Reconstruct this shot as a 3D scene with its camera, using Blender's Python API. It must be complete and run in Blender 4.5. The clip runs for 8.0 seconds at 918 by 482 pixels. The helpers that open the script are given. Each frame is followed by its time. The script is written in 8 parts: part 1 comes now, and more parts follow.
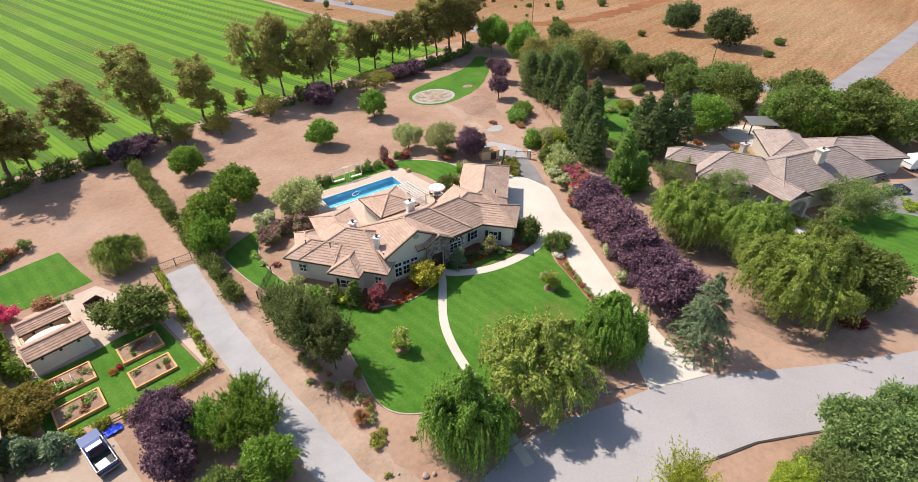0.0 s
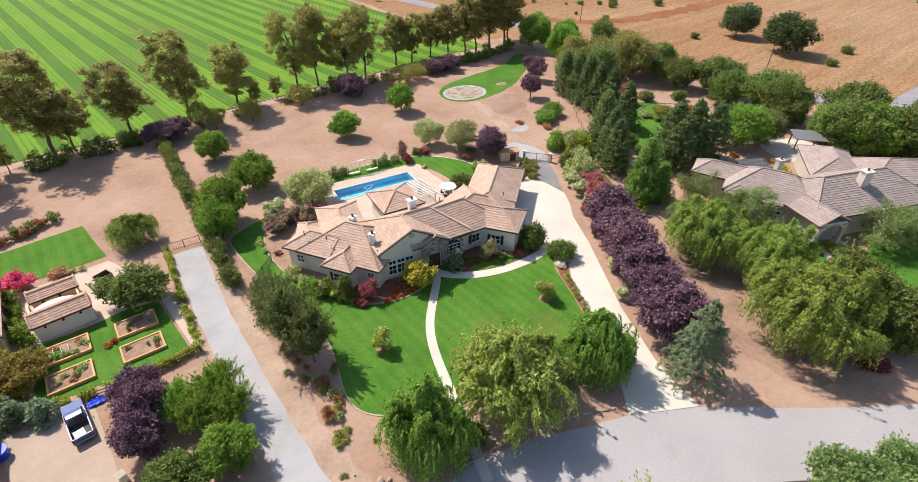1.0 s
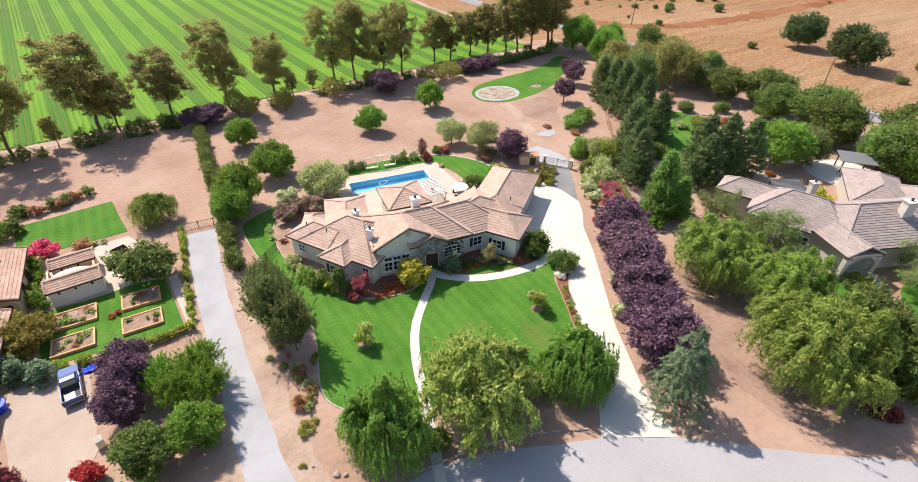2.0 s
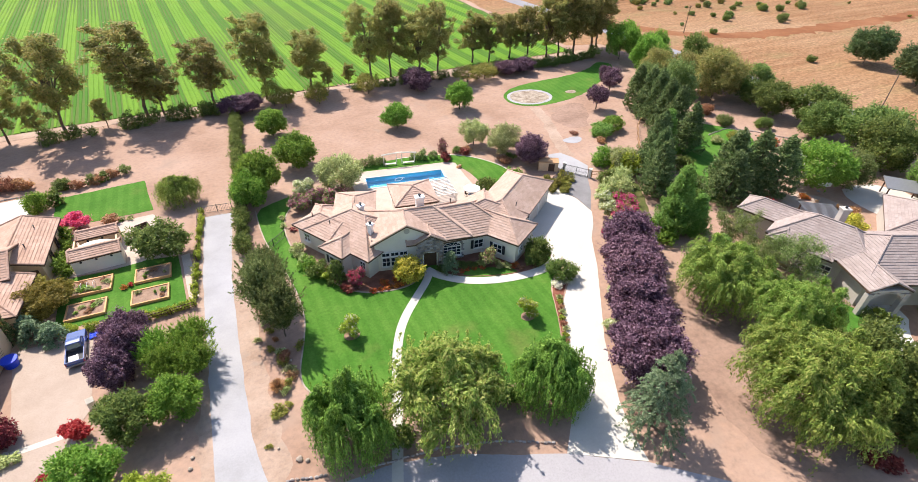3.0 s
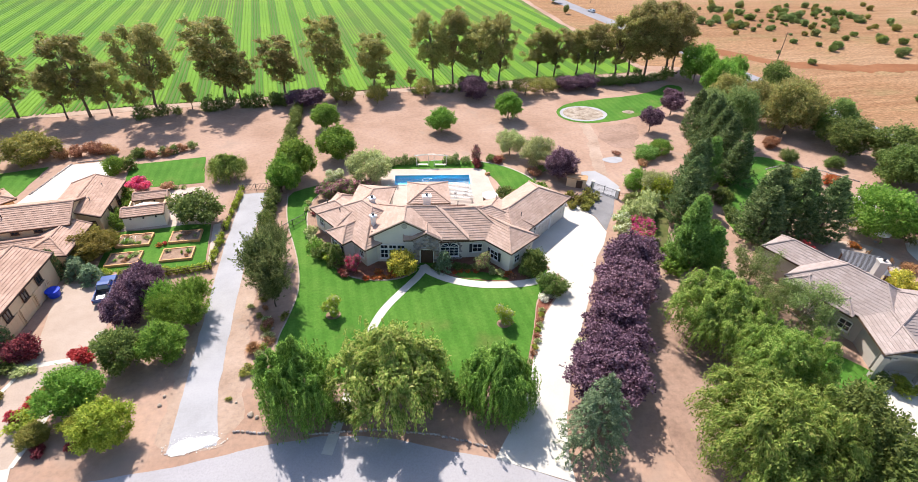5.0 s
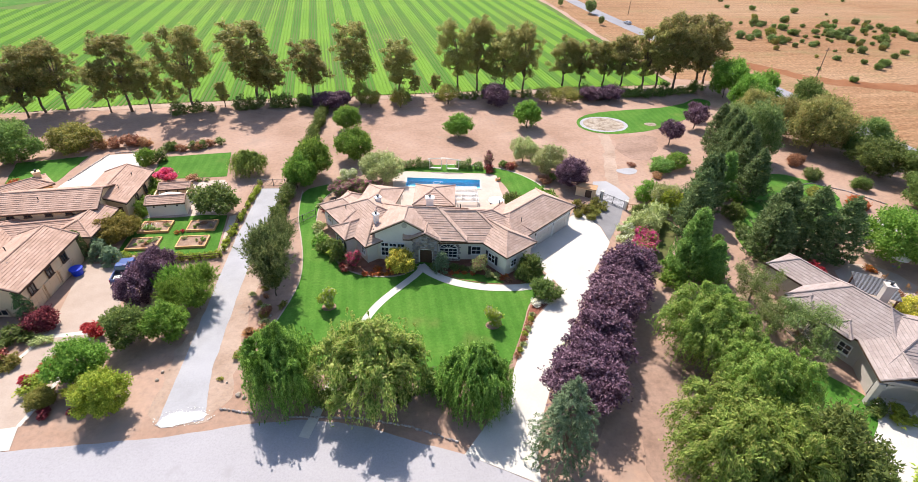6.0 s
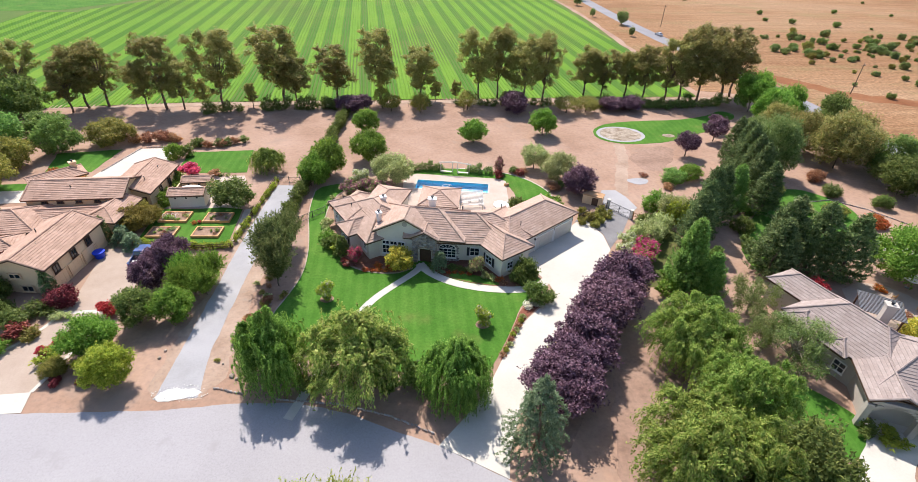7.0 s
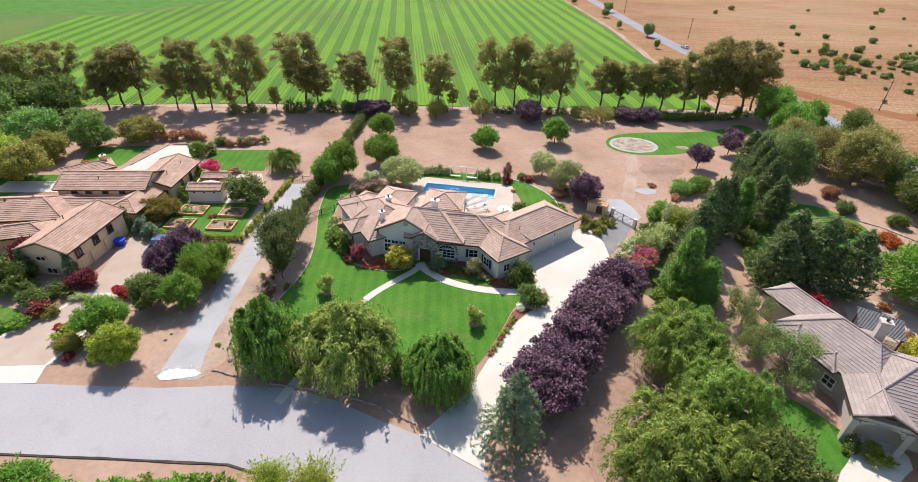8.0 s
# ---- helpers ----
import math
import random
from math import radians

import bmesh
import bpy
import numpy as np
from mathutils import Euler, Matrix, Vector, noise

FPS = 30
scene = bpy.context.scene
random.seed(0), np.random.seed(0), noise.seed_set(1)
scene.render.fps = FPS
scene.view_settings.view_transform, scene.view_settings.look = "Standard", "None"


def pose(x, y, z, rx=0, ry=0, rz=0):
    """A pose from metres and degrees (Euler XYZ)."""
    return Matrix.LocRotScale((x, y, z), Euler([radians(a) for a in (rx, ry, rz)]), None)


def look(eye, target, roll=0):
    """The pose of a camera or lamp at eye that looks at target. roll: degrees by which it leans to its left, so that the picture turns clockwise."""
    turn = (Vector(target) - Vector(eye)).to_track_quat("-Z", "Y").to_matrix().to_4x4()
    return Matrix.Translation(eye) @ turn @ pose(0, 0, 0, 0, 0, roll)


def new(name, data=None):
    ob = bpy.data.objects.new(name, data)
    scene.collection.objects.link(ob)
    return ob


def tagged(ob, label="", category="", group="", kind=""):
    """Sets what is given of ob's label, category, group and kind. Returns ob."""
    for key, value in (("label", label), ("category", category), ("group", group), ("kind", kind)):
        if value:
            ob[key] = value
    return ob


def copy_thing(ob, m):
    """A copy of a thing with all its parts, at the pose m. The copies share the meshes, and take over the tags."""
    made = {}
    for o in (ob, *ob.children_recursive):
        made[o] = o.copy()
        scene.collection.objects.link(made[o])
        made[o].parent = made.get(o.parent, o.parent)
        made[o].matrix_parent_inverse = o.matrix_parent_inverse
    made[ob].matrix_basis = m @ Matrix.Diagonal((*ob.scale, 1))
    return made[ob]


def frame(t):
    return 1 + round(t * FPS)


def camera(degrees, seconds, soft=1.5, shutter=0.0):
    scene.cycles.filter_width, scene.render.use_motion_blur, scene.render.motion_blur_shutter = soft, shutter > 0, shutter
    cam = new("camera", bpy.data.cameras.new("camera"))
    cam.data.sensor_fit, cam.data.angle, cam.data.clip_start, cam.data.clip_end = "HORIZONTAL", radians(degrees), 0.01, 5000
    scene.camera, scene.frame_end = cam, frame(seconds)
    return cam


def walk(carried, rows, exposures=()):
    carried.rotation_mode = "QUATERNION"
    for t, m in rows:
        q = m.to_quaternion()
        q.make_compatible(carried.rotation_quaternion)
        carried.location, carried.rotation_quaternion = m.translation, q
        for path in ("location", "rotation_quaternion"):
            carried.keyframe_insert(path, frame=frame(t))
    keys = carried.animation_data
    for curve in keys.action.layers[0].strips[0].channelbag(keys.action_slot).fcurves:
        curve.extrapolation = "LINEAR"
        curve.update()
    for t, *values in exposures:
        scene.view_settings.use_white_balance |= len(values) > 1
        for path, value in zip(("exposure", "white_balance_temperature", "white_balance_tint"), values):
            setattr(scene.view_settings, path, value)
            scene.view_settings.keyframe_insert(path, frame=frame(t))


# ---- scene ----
cam = camera(84.6, 8.0, soft=0.6)
PATH = [
    (0, (-41.427, -69.104, 47.546), (-29.397, -58.044, 36.016), 0.4),
    (0.5, (-38.232, -70.955, 47.634), (-26.892, -59.275, 36.004), 0.6),
    (1, (-35.019, -72.877, 47.638), (-24.409, -60.607, 35.928), 0.7),
    (1.5, (-31.871, -74.767, 47.703), (-22.011, -61.927, 35.953), 0.9),
    (3, (-22.663, -80.175, 48.261), (-15.203, -65.875, 36.441), 1.6),
    (3.5, (-19.559, -82.037, 48.317), (-12.899, -67.297, 36.547), 1.6),
    (4, (-16.585, -83.796, 48.364), (-10.705, -68.676, 36.654), 1.7),
    (4.5, (-13.823, -85.530, 48.518), (-8.703, -70.090, 36.878), 1.9),
    (6, (-5.918, -90.146, 48.960), (-2.858, -73.956, 37.620), 2.1),
    (6.5, (-3.426, -91.542, 49.150), (-1.006, -75.172, 37.920), 2.2),
    (7, (-0.985, -92.946, 49.237), (0.845, -76.426, 38.117), 2.1),
    (7.5, (1.221, -94.302, 49.389), (2.511, -77.652, 38.389), 2.2),
    (8, (3.305, -95.597, 49.574), (4.095, -78.827, 38.694), 2.3),
]
walk(cam, [(t, look(eye, target, roll)) for t, eye, target, roll in PATH], [(0, 0.55, 6850, 12), (1.5, 0.68, 6700, 12), (3, 0.92, 6500, 13), (6, 0.88, 6400, 13), (8, 0.62, 6400, 12)])

# ---- world, sun, exposure ----
SUN_AZ = math.atan2(0.98, -0.21)      # towards the sun, from +x
SUN_EL = radians(51)
world = bpy.data.worlds.new("world")
scene.world = world
world.use_nodes = True
sky = world.node_tree.nodes.new("ShaderNodeTexSky")
sky.sky_type = 'NISHITA'
sky.sun_disc = False
sky.sun_elevation = SUN_EL
sky.sun_rotation = math.pi / 2 - SUN_AZ
backg = world.node_tree.nodes["Background"]
backg.inputs["Strength"].default_value = 0.13
world.node_tree.links.new(sky.outputs["Color"], backg.inputs["Color"])
sun_data = bpy.data.lights.new("sun", 'SUN')
sun_data.energy, sun_data.angle, sun_data.color = 4.3, radians(0.55), (1.0, 0.945, 0.86)
sun = new("sun", sun_data)
sun_dir = Vector((math.cos(SUN_AZ) * math.cos(SUN_EL), math.sin(SUN_AZ) * math.cos(SUN_EL), math.sin(SUN_EL)))
sun.matrix_world = look(sun_dir * 200, (0, 0, 0))


# ---- materials ----
class Nodes:
    """A thin wrapper to write node trees in few lines."""
    def __init__(self, name):
        self.mat = bpy.data.materials.new(name)
        self.mat.use_nodes = True
        self.t = self.mat.node_tree
        self.bsdf = self.t.nodes["Principled BSDF"]

    def n(self, kind, **sets):
        node = self.t.nodes.new("ShaderNode" + kind)
        for k, v in sets.items():
            node.inputs[k.replace("_", " ")].default_value = v
        return node

    def link(self, a, b):
        self.t.links.new(a, b)

    def coords(self, scale=(1, 1, 1), world=True):
        src = self.n("NewGeometry").outputs["Position"] if world else self.n("TexCoord").outputs["Object"]
        m = self.n("Mapping", Scale=scale)
        self.link(src, m.inputs["Vector"])
        return m.outputs["Vector"]

    def noise(self, scale, detail=4, rough=0.6, vec=None):
        k = self.n("TexNoise", Scale=scale, Detail=detail, Roughness=rough)
        self.link(vec or self.coords(), k.inputs["Vector"])
        return k.outputs["Fac"]

    def ramp(self, fac, stops):
        r = self.n("ValToRGB")
        e = r.color_ramp.elements
        while len(e) < len(stops):
            e.new(0.5)
        for el, (p, c) in zip(e, stops):
            el.position, el.color = p, c
        self.link(fac, r.inputs["Fac"])
        return r.outputs["Color"]

    def mix(self, fac, a, b, mode='MIX'):
        m = self.t.nodes.new("ShaderNodeMix")
        m.data_type, m.blend_type = 'RGBA', mode
        for val, key in ((fac, 0), (a, 6), (b, 7)):
            if isinstance(val, bpy.types.NodeSocket):
                self.link(val, m.inputs[key])
            else:
                m.inputs[key].default_value = val
        return m.outputs[2]

    def done(self, col, rough=0.8, bump=None, strength=0.3, dist=0.05, metal=0.0, spec=0.3):
        b = self.bsdf
        if isinstance(col, bpy.types.NodeSocket):
            self.link(col, b.inputs["Base Color"])
        else:
            b.inputs["Base Color"].default_value = col
        b.inputs["Roughness"].default_value = rough
        b.inputs["Metallic"].default_value = metal
        b.inputs["Specular IOR Level"].default_value = spec
        if bump is not None:
            k = self.n("Bump", Strength=strength, Distance=dist)
            self.link(bump, k.inputs["Height"])
            self.link(k.outputs["Normal"], b.inputs["Normal"])
        return self.mat


def shade(c, k):
    return (min(c[0] * k, 1), min(c[1] * k, 1), min(c[2] * k, 1), 1)


def ground_mat(name, base, dark, light, big=0.06, fine=1.6, rough=0.95, bump=0.4, dist=0.06, stains=None, grain=0.55):
    k = Nodes(name)
    a = k.noise(big, 5, 0.62)
    b = k.noise(fine, 6, 0.7)
    col = k.ramp(a, [(0.32, dark), (0.5, base), (0.7, light)])
    col = k.mix(grain, col, k.ramp(b, [(0.3, shade(base, 0.62)), (0.5, base), (0.72, shade(base, 1.3))]), 'OVERLAY' if grain > 0.5 else 'MIX')
    if stains:
        s = k.noise(stains[0], 3, 0.55)
        col = k.mix(k.ramp(s, [(stains[1], (0, 0, 0, 1)), (stains[1] + 0.14, (1, 1, 1, 1))]), col, stains[2])
    return k.done(col, rough, b, bump, dist, spec=0.12)


def plain_mat(name, col, rough=0.6, var=0.12, scale=3.0, metal=0.0, bump=0.1, spec=0.3):
    k = Nodes(name)
    a = k.noise(scale, 5, 0.65)
    b = k.noise(scale * 9, 4, 0.6)
    c = k.ramp(a, [(0.3, shade(col, 1 - var)), (0.7, shade(col, 1 + var))])
    c = k.mix(0.3, c, k.ramp(b, [(0.3, shade(col, 1 - var)), (0.7, shade(col, 1 + var))]))
    return k.done(c, rough, b, bump, 0.02, metal, spec)


def leaf_mat(name, cols, trans=0.5, rough=0.5, spread=0.46):
    """Leaves: each leaf takes its own tone, each plant leans to its own hue; thin leaves pass some light. Clump noise
    paints in lighter and shaded parts of the crown.
    """
    k = Nodes(name)
    isl = k.n("NewGeometry").outputs["Random Per Island"]
    obj = k.n("ObjectInfo").outputs["Random"]
    n = len(cols)
    cols = [lin(min(c[0] * 2.12 + c[1] * 0.07, 1), min(c[1] * 1.88, 1), min(c[2] * 1.75 + c[1] * 0.08, 1)) for c in cols]
    col = k.ramp(isl, [(i / max(n - 1, 1), c) for i, c in enumerate(cols)])
    hsv = k.n("HueSaturation")
    mr = k.n("MapRange", To_Min=0.485, To_Max=0.515)
    k.link(obj, mr.inputs["Value"])
    k.link(mr.outputs[0], hsv.inputs["Hue"])
    mv = k.n("MapRange", To_Min=1 - spread, To_Max=1 + spread * 0.9)
    # coarse noise in the value imitates lit clumps and dark undersides
    clump = k.noise(0.55, 3, 0.6)
    mixv = k.n("Math")
    mixv.operation = 'ADD'
    half = k.n("Math")
    half.operation = 'MULTIPLY'
    half.inputs[1].default_value = 0.35
    k.link(obj, half.inputs[0])
    sub = k.n("Math")
    sub.operation = 'SUBTRACT'
    k.link(clump, sub.inputs[0])
    sub.inputs[1].default_value = 0.17
    k.link(half.outputs[0], mixv.inputs[0])
    k.link(sub.outputs[0], mixv.inputs[1])
    k.link(mixv.outputs[0], mv.inputs["Value"])
    k.link(mv.outputs[0], hsv.inputs["Value"])
    k.link(col, hsv.inputs["Color"])
    b = k.bsdf
    k.link(hsv.outputs["Color"], b.inputs["Base Color"])
    b.inputs["Roughness"].default_value = rough
    b.inputs["Specular IOR Level"].default_value = 0.13
    tr = k.n("BsdfTranslucent")
    k.link(hsv.outputs["Color"], tr.inputs["Color"])
    ms = k.n("MixShader")
    ms.inputs[0].default_value = trans
    k.link(b.outputs[0], ms.inputs[1])
    k.link(tr.outputs[0], ms.inputs[2])
    k.link(ms.outputs[0], k.t.nodes["Material Output"].inputs["Surface"])
    return k.mat


def lin(r, g, b):
    return (r, g, b, 1)


M = {}
M["dirt"] = ground_mat("dry_soil", lin(0.385, 0.285, 0.225), lin(0.305, 0.215, 0.165), lin(0.445, 0.345, 0.285), 0.07, 1.3, stains=(0.13, 0.60, lin(0.30, 0.215, 0.165)))
M["rust_dirt"] = ground_mat("reddish_soil", lin(0.40, 0.318, 0.26), lin(0.33, 0.252, 0.198), lin(0.465, 0.385, 0.325), 0.22, 2.2, stains=(0.4, 0.6, lin(0.31, 0.235, 0.185)))
M["rust_bare"] = ground_mat("rust_soil", lin(0.29, 0.15, 0.075), lin(0.22, 0.105, 0.05), lin(0.35, 0.205, 0.115), 0.06, 0.8)
M["field_soil"] = ground_mat("field_soil", lin(0.15, 0.205, 0.058), lin(0.115, 0.195, 0.045), lin(0.215, 0.215, 0.08), 0.03, 0.8)
k = Nodes("dry_grass")
far = k.noise(0.022, 5, 0.62)
mid = k.noise(0.16, 5, 0.65)
tuft = k.noise(0.9, 5, 0.75)
streak = k.noise(0.12, 5, 0.7, k.coords((0.18, 2.4, 1)))
broad = k.noise(0.0085, 5, 0.6, k.coords((0.7, 1.5, 1)))
olive = k.noise(0.045, 5, 0.7, k.coords((0.6, 1.3, 1)))
col = k.ramp(far, [(0.36, lin(0.22, 0.115, 0.06)), (0.5, lin(0.29, 0.172, 0.095)), (0.64, lin(0.345, 0.225, 0.135))])
col = k.mix(0.5, col, k.ramp(mid, [(0.34, lin(0.19, 0.09, 0.04)), (0.5, lin(0.31, 0.17, 0.085)), (0.68, lin(0.39, 0.25, 0.14))]))
col = k.mix(0.6, col, k.ramp(broad, [(0.38, lin(0.20, 0.085, 0.036)), (0.47, lin(0.30, 0.155, 0.075)), (0.60, lin(0.41, 0.27, 0.165))]))
col = k.mix(0.45, col, k.ramp(streak, [(0.38, lin(0.22, 0.108, 0.05)), (0.62, lin(0.37, 0.225, 0.12))]))
col = k.mix(k.ramp(olive, [(0.52, lin(0, 0, 0)), (0.68, lin(0.6, 0.6, 0.6))]), col, lin(0.24, 0.19, 0.085))
col = k.mix(0.5, col, k.ramp(tuft, [(0.38, lin(0.12, 0.12, 0.12)), (0.52, lin(0.42, 0.42, 0.42)), (0.64, lin(0.74, 0.74, 0.74))]), 'OVERLAY')
M["dry_grass"] = k.done(col, 0.95, tuft, 0.6, 0.15, spec=0.1)
M["asphalt"] = ground_mat("worn_asphalt", lin(0.335, 0.315, 0.32), lin(0.305, 0.285, 0.29), lin(0.365, 0.345, 0.35), 0.09, 4.5, bump=0.15, dist=0.02, grain=0.3, stains=(0.3, 0.6, lin(0.30, 0.28, 0.28)))
M["gravel"] = ground_mat("pale_gravel", lin(0.345, 0.335, 0.34), lin(0.295, 0.285, 0.285), lin(0.39, 0.375, 0.38), 0.2, 5.0, bump=0.3, dist=0.03, grain=0.2)
M["asphalt_far"] = ground_mat("road_asphalt", lin(0.25, 0.24, 0.25), lin(0.22, 0.21, 0.22), lin(0.28, 0.27, 0.28), 0.09, 3.0, bump=0.1, dist=0.02, grain=0.12)
M["gravel_dark"] = ground_mat("grey_gravel", lin(0.20, 0.19, 0.19), lin(0.155, 0.145, 0.145), lin(0.25, 0.24, 0.24), 0.3, 5.0, bump=0.4, dist=0.04, grain=0.35)
M["concrete"] = ground_mat("pale_concrete", lin(0.52, 0.48, 0.42), lin(0.47, 0.43, 0.375), lin(0.57, 0.53, 0.47), 0.15, 4.0, bump=0.08, dist=0.02, grain=0.15)
M["pavers"] = ground_mat("tan_pavers", lin(0.385, 0.30, 0.24), lin(0.34, 0.26, 0.205), lin(0.43, 0.345, 0.28), 0.3, 6.0, bump=0.2, dist=0.02, grain=0.3)
M["deck"] = ground_mat("pool_deck", lin(0.48, 0.385, 0.32), lin(0.43, 0.34, 0.28), lin(0.53, 0.44, 0.375), 0.3, 5.0, bump=0.1, dist=0.02, grain=0.25)
M["mulch"] = ground_mat("bark_mulch", lin(0.28, 0.16, 0.115), lin(0.21, 0.115, 0.08), lin(0.36, 0.225, 0.17), 0.6, 5.0, bump=0.8)
M["mulch_red"] = ground_mat("red_bark_mulch", lin(0.27, 0.13, 0.09), lin(0.21, 0.095, 0.065), lin(0.34, 0.19, 0.135), 0.6, 5.0, bump=0.8)
M["bed_soil"] = ground_mat("bed_soil", lin(0.345, 0.255, 0.195), lin(0.28, 0.20, 0.15), lin(0.41, 0.315, 0.25), 0.6, 5.0, bump=0.8)
k = Nodes("mown_lawn")
big = k.noise(0.15, 5, 0.62)
blade = k.noise(2.6, 6, 0.75)
thin = k.noise(0.085, 4, 0.6)
col = k.ramp(big, [(0.33, lin(0.045, 0.126, 0.014)), (0.5, lin(0.062, 0.157, 0.019)), (0.68, lin(0.090, 0.184, 0.027))])
wave = k.n("TexWave", Scale=0.34, Distortion=0.6, Detail=1.0)
k.link(k.coords((0.55, 1.0, 1)), wave.inputs["Vector"])
col = k.mix(0.16, col, k.ramp(wave.outputs["Fac"], [(0.35, lin(0.042, 0.125, 0.018)), (0.65, lin(0.10, 0.21, 0.038))]))
col = k.mix(k.ramp(thin, [(0.57, lin(0, 0, 0)), (0.72, lin(0.8, 0.8, 0.8))]), col, lin(0.135, 0.15, 0.04))
col = k.mix(0.5, col, k.ramp(blade, [(0.32, lin(0.28, 0.28, 0.28)), (0.68, lin(0.70, 0.70, 0.70))]), 'OVERLAY')
M["lawn"] = k.done(col, 0.95, blade, 0.5, 0.05, spec=0.1)
M["worn_grass"] = ground_mat("worn_grass", lin(0.14, 0.155, 0.055), lin(0.10, 0.14, 0.04), lin(0.22, 0.19, 0.10), 0.3, 2.5)
M["damp_soil"] = ground_mat("damp_soil", lin(0.345, 0.255, 0.205), lin(0.27, 0.195, 0.155), lin(0.40, 0.305, 0.25), 0.2, 1.6)
M["kerb_dark"] = ground_mat("dark_kerb", lin(0.10, 0.085, 0.075), lin(0.07, 0.06, 0.05), lin(0.15, 0.13, 0.11), 0.5, 3.0)
M["sand"] = ground_mat("sand_pit", lin(0.36, 0.31, 0.255), lin(0.22, 0.17, 0.13), lin(0.50, 0.46, 0.41), 0.5, 2.0)
M["stucco"] = plain_mat("cream_stucco", lin(0.72, 0.66, 0.57), 0.85, 0.06, 1.0)
M["stucco_tan"] = plain_mat("tan_stucco", lin(0.72, 0.51, 0.31), 0.85, 0.07, 0.8)
M["stucco_grey"] = plain_mat("grey_stucco", lin(0.45, 0.40, 0.35), 0.85, 0.07, 0.8)
M["white_paint"] = plain_mat("white_paint", lin(0.78, 0.76, 0.72), 0.5, 0.05)
M["garage_paint"] = plain_mat("garage_door_paint", lin(0.62, 0.57, 0.50), 0.5, 0.05)
# dark shutter paint; also stands for shade in a porch and in vent holes
M["dark_paint_and_shade"] = plain_mat("dark_paint_and_shade", lin(0.03, 0.032, 0.04), 0.5, 0.2)
M["iron"] = plain_mat("black_iron", lin(0.015, 0.015, 0.017), 0.5, 0.2, spec=0.5)
M["wood"] = plain_mat("weathered_wood", lin(0.42, 0.24, 0.12), 0.8, 0.25, 2.0)
M["wood_bed"] = plain_mat("orange_timber", lin(0.62, 0.33, 0.14), 0.75, 0.2, 2.0)
M["wood_dark"] = plain_mat("dark_wood", lin(0.10, 0.055, 0.035), 0.7, 0.25, 2.0)
M["bark"] = plain_mat("bark", lin(0.16, 0.115, 0.08), 0.95, 0.4, 2.5, bump=0.6)
M["bark_pale"] = plain_mat("pale_bark", lin(0.34, 0.28, 0.21), 0.9, 0.35, 1.6, bump=0.5)
M["stone_pale"] = plain_mat("pale_stone", lin(0.58, 0.52, 0.45), 0.9, 0.2, 2.0, bump=0.5)
M["rubble_white"] = plain_mat("white_rubble", lin(0.62, 0.60, 0.56), 0.9, 0.15, 3.0, bump=0.5)
M["stone_tan"] = plain_mat("tan_stone", lin(0.36, 0.29, 0.23), 0.9, 0.3, 2.0, bump=0.5)
M["tan_canvas"] = plain_mat("pale_canvas", lin(0.66, 0.60, 0.52), 0.9, 0.06)
M["blue_plastic"] = plain_mat("blue_plastic", lin(0.01, 0.05, 0.55), 0.4, 0.1)
M["rubber"] = plain_mat("black_rubber", lin(0.012, 0.012, 0.013), 0.8, 0.2)
M["chrome"] = plain_mat("chrome", lin(0.6, 0.6, 0.62), 0.2, 0.03, metal=1.0)
M["truck_blue"] = plain_mat("blue_car_paint", lin(0.06, 0.095, 0.24), 0.25, 0.05, spec=0.6)
M["navy_paint"] = plain_mat("navy_car_paint", lin(0.01, 0.012, 0.05), 0.2, 0.05, spec=0.6)
M["white_gloss"] = plain_mat("white_gloss", lin(0.75, 0.75, 0.74), 0.3, 0.03, spec=0.5)
M["silver"] = plain_mat("silver_paint", lin(0.45, 0.47, 0.5), 0.3, 0.03, metal=0.5)
M["grey_metal"] = plain_mat("grey_metal", lin(0.25, 0.25, 0.26), 0.5, 0.1, metal=0.5)
M["bed_liner"] = plain_mat("bed_liner", lin(0.05, 0.05, 0.052), 0.7, 0.15)


k = Nodes("facing_stone")
col = k.ramp(k.n("ObjectInfo").outputs["Random"], [(0.0, lin(0.17, 0.145, 0.135)), (0.35, lin(0.30, 0.26, 0.245)), (0.7, lin(0.40, 0.36, 0.34)), (1.0, lin(0.30, 0.215, 0.165))])
fine = k.noise(7.0, 4, 0.7)
M["facing_stone"] = k.done(k.mix(0.4, col, k.ramp(fine, [(0.3, lin(0.2, 0.2, 0.2)), (0.7, lin(0.75, 0.75, 0.75))]), 'OVERLAY'), 0.9, fine, 0.4, 0.03)


def tile_mat(name, cols):
    k = Nodes(name)
    isl = k.n("NewGeometry").outputs["Random Per Island"]
    col = k.ramp(isl, [(0.0, cols[0]), (0.5, cols[1]), (1.0, cols[2])])
    a = k.noise(0.35, 4, 0.6)
    b = k.noise(3.2, 4, 0.7)
    col = k.mix(0.5, col, k.ramp(a, [(0.3, cols[0]), (0.7, cols[2])]))
    col = k.mix(0.5, col, k.ramp(b, [(0.3, shade(cols[1], 0.7)), (0.7, shade(cols[1], 1.25))]), 'OVERLAY')
    return k.done(col, 0.85, b, 0.4, 0.04, spec=0.15)


